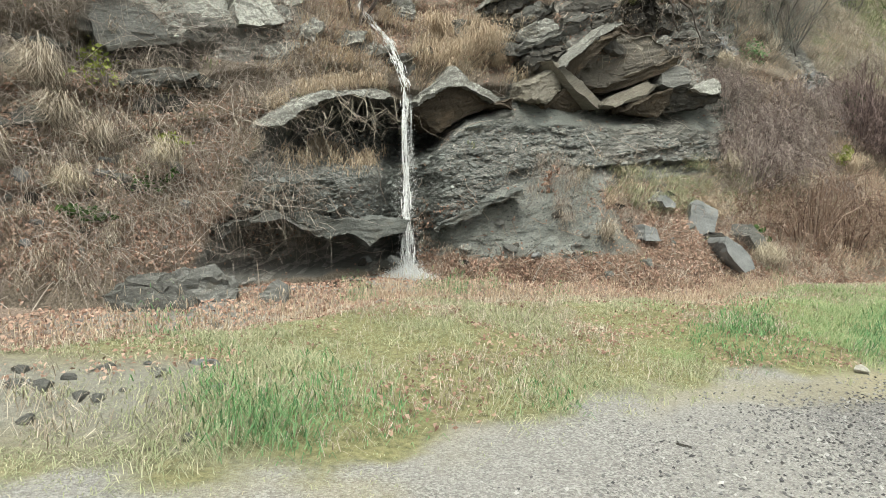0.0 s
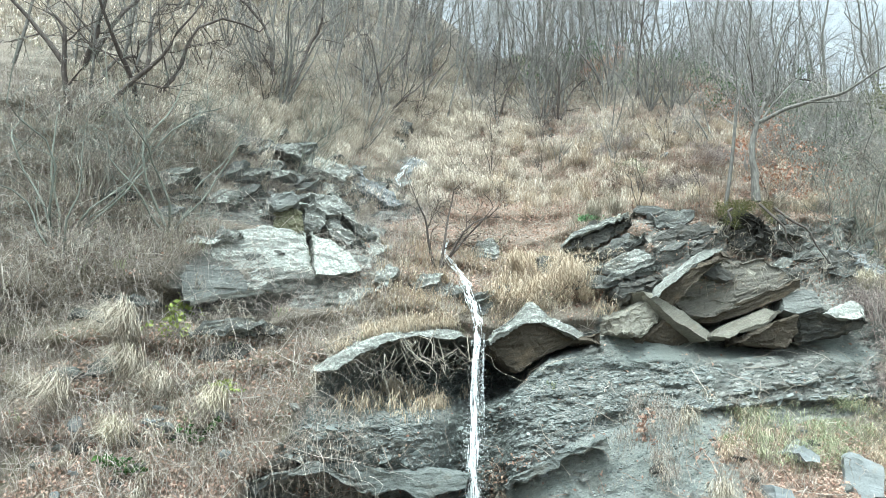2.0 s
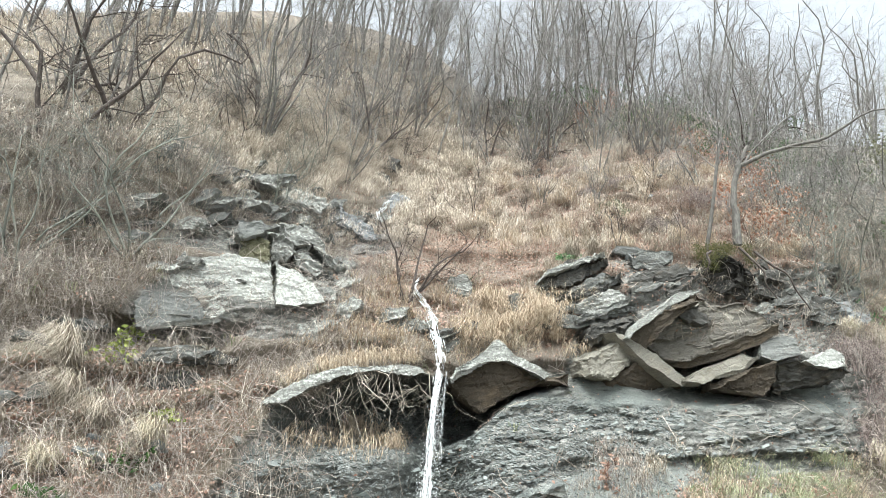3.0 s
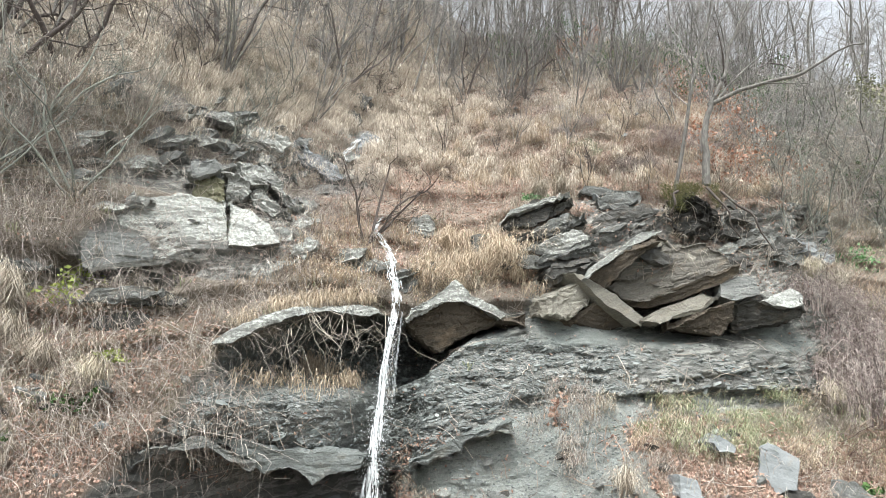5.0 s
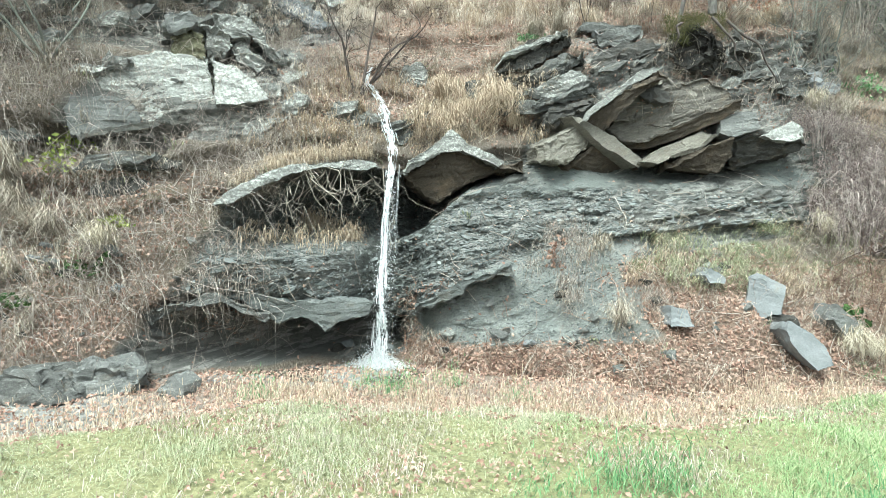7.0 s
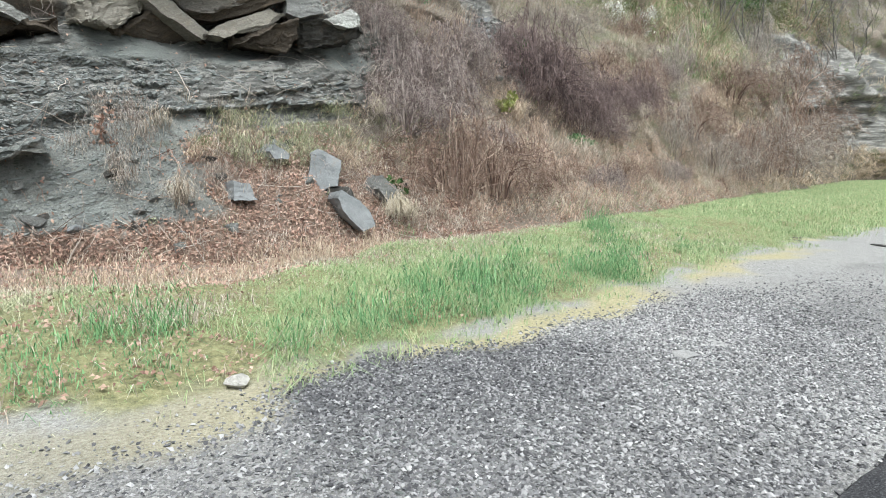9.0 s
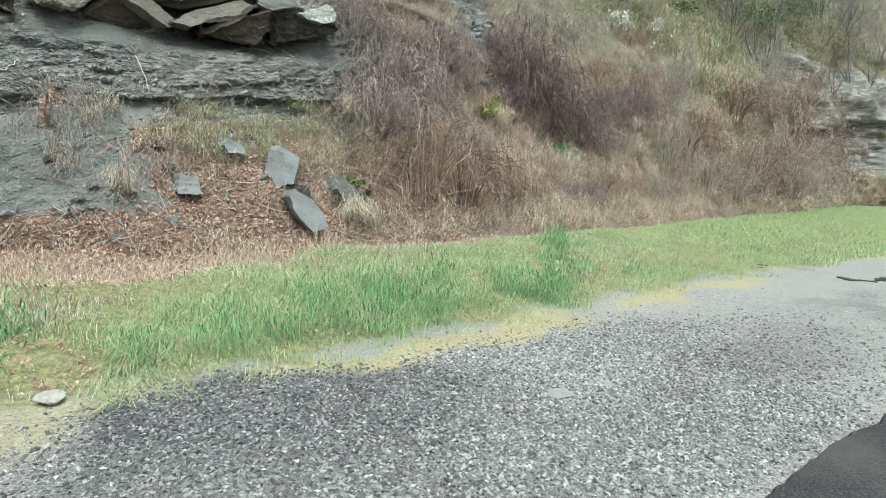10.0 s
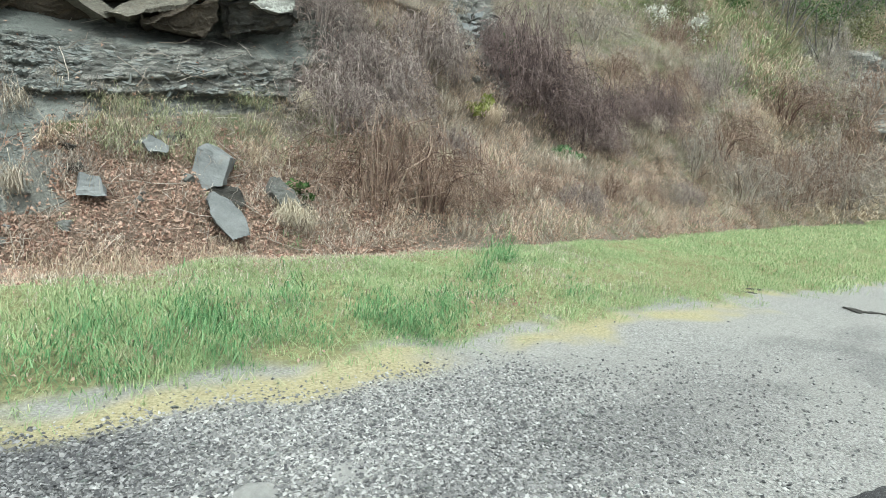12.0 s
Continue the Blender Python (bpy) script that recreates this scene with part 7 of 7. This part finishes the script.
for x, z, kind, s, tl in ((-8.5, 7.6, tall[0], 0.42, (0, 14)), (-8.2, 8.3, tall[1], 0.45, (0, -8)), (-7.0, 9.8, multi[0], 0.9, (0, 5)), (-7.6, 10.6, multi[1], 0.9, (0, -4)), (-6.9, 12.2, tall[2], 0.55, (0, 3)), (-6.2, 13.0, tall[3], 0.6, (0, -4)), (-5.4, 12.8, multi[2], 0.8, (0, 2)), (-4.0, 13.0, tall[1], 0.7, (0, 2)), (-2.5, 15.6, multi[0], 0.9, (0, 4)),
                          (-3.5, 16.0, tall[0], 0.8, (0, -3)), (0.0, 14.2, multi[1], 0.75, (0, -10)), (1.4, 16.2, tall[2], 1.0, (0, 3)), (0.6, 16.8, multi[2], 0.9, (0, 0)), (2.2, 11.4, small[0], 0.9, (0, 6)), (4.5, 13.5, multi[0], 0.9, (0, 0)), (7.0, 12.8, multi[1], 1.0, (0, 8)), (9.0, 14.0, multi[2], 1.1, (0, 4)), (11.0, 13.0, multi[0], 1.1, (0, 0)), (13.0, 15.0, multi[1], 1.2, (0, 0)),
                          (6.0, 15.0, tall[3], 0.8, (0, 2)), (15.5, 14, multi[2], 1.3, (0, 0)), (17.5, 13, multi[0], 1.2, (0, 0)), (-9.5, 9.5, tall[2], 0.6, (0, 6)), (-10.5, 11, multi[1], 1.0, (0, 0)), (-11, 8.8, tall[3], 0.6, (0, 0)), (5.4, 10.2, small[1], 1.0, (0, 0)), (8.0, 10.5, small[0], 1.3, (0, 0)), (-1.8, 12.4, small[1], 0.8, (0, 0)), (20, 16, multi[1], 1.3, (0, 0)), (24, 15, tall[1], 0.7, (0, 0)), (29, 16, multi[2], 1.3, (0, 0)), (36, 17, tall[0], 0.8, (0, 0)), (42, 14.0, tall[2], 0.7, (0, 2))):
    tree(on_hill(x, z, -0.1), kind[:2], "slender bare tree with grey bark on the slope", s, rng.uniform(0, 360), tl)
for i in range(104):
    x, z = (rng.uniform(-9, 14), rng.uniform(12.6, 19)) if i < 60 else (rng.uniform(6.5, 24), rng.uniform(9, 17.5)) if i < 90 else (rng.uniform(-10, -5), rng.uniform(8.8, 14))
    tree(on_hill(x, z, -0.1), (haze[i % 3] if i % 4 else multi[i % 3])[:2], "slender bare shrub with grey twigs on the slope", rng.uniform(0.9, 1.6) if i < 60 else rng.uniform(0.6, 1.2), rng.uniform(0, 360), (0, rng.uniform(-8, 8)), "bare shrubs")
far_shrubs = []
for i in range(40):
    x, z = rng.uniform(25, 64), rng.uniform(8.5, 21)
    far_shrubs.append((on_hill(x, z, -0.1), (haze[i % 3] if i % 3 else multi[i % 3])[:2], rng.uniform(1.3, 2.3), rng.uniform(0, 360), (0, rng.uniform(-8, 8))))
woods("far_shrubs", far_shrubs, "bare grey shrubs on the far slope")
for i in range(34):
    x, z, s = (rng.uniform(-1, 8), rng.uniform(8.5, 13), rng.uniform(0.35, 0.65)) if i < 14 else (rng.uniform(7.8, 14), rng.uniform(6.5, 12), rng.uniform(0.8, 1.3))
    tree(on_hill(x, z, -0.05), haze[i % 3][:2], "small leafless grey shrub among tussock grass", s, rng.uniform(0, 360), (0, rng.uniform(-8, 8)), "bare shrubs")
for i in range(34):
    x, z, k = rng.uniform(-1.5, 8), rng.uniform(6.6, 12.5), rng.uniform(0.25, 0.45)
    bush(on_hill(x, z, -0.05), (red_a, red_b, mauve_a)[i % 3], (RED, RED, MAU)[i % 3], "low bare bramble clump on the upper slope", (k, k, k * 0.8), rng.uniform(-25, 25))
bare_dark = [tree_meshes(270 + i, 2.4, 4, 0.6, 0.022, 0.18, 0.15, 0.55, 4, bend=0.18) for i in range(2)]
for trio in bare_dark:
    for me in trio[:2]:
        me.materials.append(dark_bark_mat)
for i in range(24):
    x, z = (rng.uniform(-2, 8), rng.uniform(7.0, 12.5)) if i < 16 else (rng.uniform(-8.5, -3.5), rng.uniform(8.5, 13.0))
    tree(on_hill(x, z, -0.05), bare_dark[i % 2][:2], "small dark bare sapling among tussock grass", rng.uniform(0.4, 0.85), rng.uniform(0, 360), (rng.uniform(-8, 8), rng.uniform(-14, 14)), "dark bare saplings")
lichen_twig_mat = leaf_material("lichen_twigs", [(0.11, 0.115, 0.10), (0.19, 0.198, 0.172), (0.29, 0.30, 0.262)])
mossy = [tree_meshes(260 + i, 3.0, 5, 0.7, 0.024, 0.2, 0.12, 0.6, 4, bend=0.2) for i in range(2)]
for trio in mossy:
    for me in trio[:2]:
        me.materials.append(lichen_twig_mat)
for i in range(30):
    x, z = (rng.uniform(7.2, 12.5), rng.uniform(5.6, 12.0)) if i < 22 else (rng.uniform(-9.0, -5.5), rng.uniform(4.0, 10.0))
    tree(on_hill(x, z, -0.05), mossy[i % 2][:2], "lichen-grey bare shrub with tangled twigs", rng.uniform(0.5, 1.1), rng.uniform(0, 360), (rng.uniform(-15, 15), rng.uniform(-20, 20)), "lichen-grey shrubs")
crooked = [tree_meshes(250 + i, 4.2, 3, 0.45, 0.07, 0.16, 0.18, 0.5, 4, 0.009, 0.2) for i in range(2)]
leaning = tree_meshes(255, 8.0, 1, 0.3, 0.085, 0.2, 0.3, 0.3, 4, 0.009, 0.12)
for trio in crooked + [leaning]:
    for me in trio[:2]:
        me.materials.append(dark_bark_mat)
for x, z, kind, s, turn, tl in ((-8.4, 7.0, crooked[0], 0.95, 0, (0, 4)), (-7.9, 7.9, crooked[1], 0.9, 70, (0, -3)), (-7.0, 10.2, crooked[0], 1.1, 140, (0, 10)), (-9.4, 8.6, crooked[1], 1.0, 10, (0, 0)), (-5.6, 12.0, crooked[1], 0.8, 200, (0, 6)), (1.2, 16.6, leaning, 0.9, 20, (0, 12)), (0.3, 13.0, crooked[0], 0.75, 250, (0, -8)), (-2.2, 13.6, crooked[1], 0.7, 300, (0, 5)), (3.4, 14.5, leaning, 0.75, 120, (0, -6)), (7.6, 12.4, crooked[1], 0.9, 45, (0, 6)), (-6.0, 14.5, leaning, 0.8, 210, (0, 4))):
    tree(on_hill(x, z, -0.1), kind[:2], "dark crooked bare tree on the slope", s, turn, tl, "dark crooked trees")
# the sapling leaning over the stream and the tree on the mossy root mound
dark = tree_meshes(230, 3.0, 4, 0.45, 0.045, 0.12, 0.2, 0.45, 5, 0.012, 0.16)
for me in dark[:2]:
    me.materials.append(dark_bark_mat)
tree(on_hill(-1.95, 5.0, 0.1), dark[:2], "dark many-stemmed sapling leaning over the stream", 0.8, 40, (0, 9))
tree((4.75, 17.9, 7.2), tall[1][:2], "bare tree growing from a mossy root mound", 0.75, 70, (0, 1), "trees on the root mound")
tree((5.4, 17.8, 7.4), tall[3][:2], "leaning bare tree beside the root mound", 0.62, 10, (0, 8), "trees on the root mound")
branch = thing("leaning_tree", (5.45, 17.65, 7.6), "pale lichen-grey tree with a long limb reaching out", "tree", "trees on the root mound")
for name, pts, r0, r1 in (("trunk", [(0, 0, -0.3), (0.0, 0, 0.7), (0.02, 0, 1.35), (0.16, -0.03, 1.88)], 0.085, 0.065), ("limb", [(0.14, 0, 1.8), (0.8, -0.1, 2.15), (2.1, -0.2, 2.45), (2.9, -0.25, 2.95), (3.5, -0.3, 3.15)], 0.06, 0.018),
                          ("limb", [(0.14, 0, 1.8), (0.5, 0.1, 2.6), (0.8, 0.1, 3.9), (1.3, 0.1, 5.0)], 0.055, 0.015), ("limb", [(0.3, 0, 1.95), (0.6, 0.1, 2.4), (1.4, 0.2, 3.3), (2.4, 0.2, 3.9)], 0.035, 0.008), ("limb", [(1.3, -0.15, 2.27), (1.9, -0.2, 2.2), (2.6, -0.1, 2.35)], 0.02, 0.006), ("limb", [(3.0, -0.25, 3.0), (3.15, -0.2, 3.5), (3.1, -0.2, 4.2)], 0.018, 0.006)):
    pts = np.array(pts)
    s = np.linspace(0, len(pts) - 1, 24)
    path = np.stack([np.interp(s, np.arange(len(pts)), pts[:, c]) for c in range(3)], -1) + 0.04 * np.stack([vnoise(s * 2.5, r0 * 99, c * 5.0) for c in range(3)], -1)
    v, q = tubes(path[None], np.linspace(r0, r1, 24)[None], 7)
    part(name, quick_mesh(name, v, quads=q, smooth=True), bark_mat, branch)


def leaf_cloud(name, loc, size, count, leaf, material, label, category, seed, group=""):
    """Many small leaves in uneven clumps round a few twigs."""
    r = np.random.default_rng(seed)
    hubs = r.normal(size=(14, 3)) * np.array(size) * 0.45
    c = hubs[r.integers(14, size=count)] + r.normal(size=(count, 3)) * np.array(size) * 0.2
    a, b = unit(r.normal(size=(count, 3))), None
    b = unit(np.cross(a, r.normal(size=(count, 3))))
    s = leaf * r.uniform(0.6, 1.3, (count, 1))
    bend = np.cross(a, b) * s * 0.25
    v = np.stack([c - a * s, c - b * s * 0.5 + bend, c + a * s, c + b * s * 0.5 + bend], 1).reshape(-1, 3)
    o = np.arange(count)[:, None] * 4
    ob = thing(name, loc, label, category, group)
    part("leaves", quick_mesh("leaves", v, np.concatenate([o + np.array([0, 1, 3]), o + np.array([1, 2, 3])])), material, ob)
    path = np.stack([np.zeros((14, 3)) + np.array([0, 0.1, -size[2] * 0.8]), hubs * 0.5, hubs], 1)
    for one in path:
        v, q = tubes(one[None], np.full((1, 3), 0.006), 4)
        part("twig", quick_mesh("twig", v, quads=q), twig_mat, ob)
    return ob


OAK = "saplings with dead oak leaves"
for i, (x, z, up, sz, c) in enumerate(((2.6, 16.2, 1.6, (0.7, 0.6, 0.8), 420), (1.6, 15.6, 0.9, (0.5, 0.5, 0.5), 200), (5.6, 13.2, 1.0, (0.8, 0.5, 0.7), 220), (6.4, 12.2, 0.9, (0.7, 0.5, 0.6), 220), (7.6, 11.2, 0.8, (0.8, 0.5, 0.6), 220), (6.2, 7.3, 0.7, (0.7, 0.5, 0.6), 330), (7.0, 8.2, 0.5, (1.1, 0.6, 0.7), 420), (5.6, 8.4, 0.9, (0.7, 0.5, 0.7), 240), (7.9, 7.4, 0.4, (0.8, 0.5, 0.6), 300), (6.6, 9.6, 0.9, (0.9, 0.6, 0.9), 260))):
    x, y, z = on_hill(x, z)
    leaf_cloud("oak_sapling", (x, y - 0.2, z + up), sz, c, 0.045, rust_mat, "sapling holding dry orange-brown oak leaves", "sapling", 500 + i, OAK)
for i, (x, z, sz, c, mt, lab) in enumerate(((24.0, 11.2, (1.3, 0.8, 0.9), 1500, green_leaf_mat, "dark evergreen bush high on the slope"), (21.0, 12.5, (1.6, 1.0, 1.0), 1500, green_leaf_mat, "dark evergreen bush high on the slope"), (30.0, 14.5, (2.5, 1.2, 1.4), 2200, green_leaf_mat, "dark evergreen thicket on the upper slope"), (33.0, 12.0, (2.4, 1.2, 1.3), 1800, green_leaf_mat, "dark evergreen thicket on the upper slope"), (40.0, 13.5, (3.0, 1.4, 1.8), 2200, green_leaf_mat, "dark evergreen thicket on the upper slope"), (45.0, 12.0, (3.0, 1.4, 1.8), 2000, olive_leaf_mat, "olive green thicket on the upper slope"), (50.0, 15.0, (3.5, 1.4, 2.0), 2200, green_leaf_mat, "dark evergreen thicket on the upper slope"), (56.0, 13.0, (3.5, 1.4, 2.0), 2000, olive_leaf_mat, "olive green thicket on the upper slope"), (37.0, 17.5, (3.0, 1.4, 1.8), 2000, green_leaf_mat, "dark evergreen thicket on the upper slope"), (10.4, 8.6, (1.1, 0.7, 0.9), 700, green_leaf_mat, "dark evergreen bush on the slope"), (11.8, 9.6, (1.2, 0.7, 1.0), 700, olive_leaf_mat, "olive green thicket on the slope"), (9.4, 10.2, (1.0, 0.7, 0.8), 600, green_leaf_mat, "dark evergreen bush on the slope"), (27.0, 13.0, (2.0, 1.2, 1.2), 1500, olive_leaf_mat, "olive green thicket on the upper slope"), (35.0, 15.5, (2.5, 1.2, 1.6), 2200, green_leaf_mat, "dark evergreen thicket on the upper slope"),
                                            (27.0, 8.9, (1.1, 0.7, 0.8), 1100, blossom_mat, "shrub covered in small white blossom"), (24.3, 8.8, (0.9, 0.6, 0.7), 600, blossom_mat, "shrub covered in small white blossom"), (12.9, 4.3, (0.35, 0.3, 0.5), 500, green_leaf_mat, "small green ivy clump on grey rock"), (11.8, 2.85, (0.3, 0.2, 0.25), 260, yellow_leaf_mat, "small yellow-green weed on the slope"), (24.5, 5.2, (0.5, 0.3, 0.3), 260, yellow_leaf_mat, "small yellow-green weed on the slope"),
                                            (7.0, 0.75, (0.35, 0.2, 0.15), 420, green_leaf_mat, "low green weeds between fallen slates"), (9.5, 14.5, (1.8, 1.0, 1.6), 2400, green_leaf_mat, "dark evergreen bush under bare trees"), (12.5, 13.0, (1.8, 1.0, 1.6), 2000, green_leaf_mat, "dark evergreen bush under bare trees"), (3.5, 16.2, (1.6, 1.0, 1.0), 1600, green_leaf_mat, "dark evergreen bush under bare trees"), (-0.8, 17.0, (1.6, 1.0, 0.8), 1200, green_leaf_mat, "dark evergreen bush under bare trees"), (14.5, 13.0, (1.8, 1.0, 3.0), 2600, olive_leaf_mat, "olive green shrub at the wood edge"), (12.6, 12.2, (1.4, 1.0, 1.8), 1500, olive_leaf_mat, "olive green shrub at the wood edge"), (8.2, 12.6, (1.4, 0.9, 1.3), 1600, green_leaf_mat, "dark evergreen bush under bare trees"), (6.8, 13.6, (1.6, 0.9, 1.4), 1500, green_leaf_mat, "dark evergreen bush under bare trees"), (10.6, 11.8, (1.5, 0.9, 1.2), 1500, green_leaf_mat, "dark evergreen bush under bare trees"), (1.6, 17.5, (1.6, 1.0, 1.3), 1300, green_leaf_mat, "dark evergreen bush under bare trees"), (5.0, 16.0, (1.8, 1.0, 1.6), 1600, green_leaf_mat, "dark evergreen bush under bare trees"),
                                            (-5.9, 3.3, (0.3, 0.2, 0.3), 120, yellow_leaf_mat, "yellow-green leaves on bramble stems"), (-5.3, 2.9, (0.3, 0.2, 0.3), 90, yellow_leaf_mat, "yellow-green leaves on bramble stems"), (9.0, 5.8, (0.8, 0.4, 0.3), 500, lush_mat, "patch of green grass leaves on the slope"), (-4.4, 1.3, (0.35, 0.2, 0.15), 160, green_leaf_mat, "low green weeds on the slope"), (-4.3, 2.05, (0.3, 0.2, 0.12), 150, yellow_leaf_mat, "yellow-green weeds among dead stems"), (-4.9, 0.9, (0.35, 0.2, 0.12), 150, green_leaf_mat, "low green weeds on the slope"), (14.2, 1.9, (0.45, 0.2, 0.2), 260, lush_mat, "patch of green grass leaves on the slope"), (1.4, 6.75, (0.35, 0.2, 0.15), 260, lush_mat, "patch of green grass leaves on the slope"), (2.2, 1.6, (0.16, 0.12, 0.32), 90, leaf_mat, "dry brown-leaved weed on the shale"))):
    x, y, z = on_hill(x, z)
    leaf_cloud("shrub", (x, y - 0.1, z + sz[2] * 0.5), sz, c, 0.05 if x < 10 else 0.09, mt, lab, "shrub", 600 + i, "leafy shrubs")

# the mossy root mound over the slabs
# its black colour stands for the shade of the cavity below the roots
slab("root_mound", (4.95, 17.0), 8, [(-0.55, 6.1), (-0.5, 6.7), (-0.2, 7.15), (0.35, 7.2), (0.75, 6.8), (0.8, 6.2), (0.5, 5.95), (-0.2, 5.9)], shaded_soil,
     "root mound under a bare tree, its hollow's shade painted black", "root mound", thick=1.2, lean=0.3, front=0.0, rough=0.16, seed=70, under=0.0)
r = np.random.default_rng(92)
mx, mz = r.uniform(4.35, 5.6, 520), 6.45 + 0.7 * r.uniform(0, 1, 520) ** 0.7
keep = vnoise(mx * 3, 0, mz * 3) > 0.0
P = np.stack([mx, 16.97 + 0.3 * (mz - 6.6), mz], -1)[keep]
stuff("moss", tussocks(r, P, np.tile([0, -0.7, 0.7], (len(P), 1)), 18, 0.03, 0.008, 1.1, 0.05), moss_mat, "olive moss on the root mound", "moss")
for j in (1, 4, 6):
    x0 = 4.5 + 0.2 * j
    t = np.linspace(0, 1, 14)
    path = np.stack([x0 + (0.9 if j > 3 else -0.4) * t * (0.4 + 0.1 * j) + 0.08 * vnoise(t * 4, j * 2.0, 0), 16.95 - 0.35 * np.sin(t * 2.5) + 0.2 * t, 6.95 - (0.7 + 0.12 * j) * t + 0.06 * vnoise(t * 4, j * 2.0, 5)], -1)
    v, q = tubes(path[None], np.linspace(0.035, 0.012, 14)[None], 6)
    ob = part("tree_root", quick_mesh("tree_root", v, quads=q, smooth=True), dark_bark_mat)
    tagged(ob, "dark woody root running over the rock", "root", "roots of the mound tree")

# the largest loose chips of the lay-by, one by one
rng = np.random.default_rng(95)
chip_meshes = []
for i in range(8):
    me = pebble_mesh("chip", 700 + i, 1, 0.5)
    me.materials.append(piece_mats[i % 4])
    chip_meshes.append(me)
for i in range(300):
    x, y = rng.uniform(3.9, 9.0), rng.uniform(5.2, 7.6)
    if y > verge_edge(np.array(x)) - 0.25 or y < 2.6 + 0.341 * x:
        y = 0.5 * (2.6 + 0.341 * x + float(verge_edge(np.array(x))) - 0.3) + rng.uniform(-0.5, 0.5)
    s = rng.uniform(0.010, 0.022)
    ob = new("chip", chip_meshes[i % 8])
    ob.parent = ground
    ob.matrix_world = pose(x, y, float(ground_z(np.array([x]), np.array([y]))[0]) + 0.2 * s, rng.uniform(-12, 12), rng.uniform(-12, 12), rng.uniform(0, 360)) @ Matrix.Diagonal((s * rng.uniform(0.9, 1.6), s, s, 1))
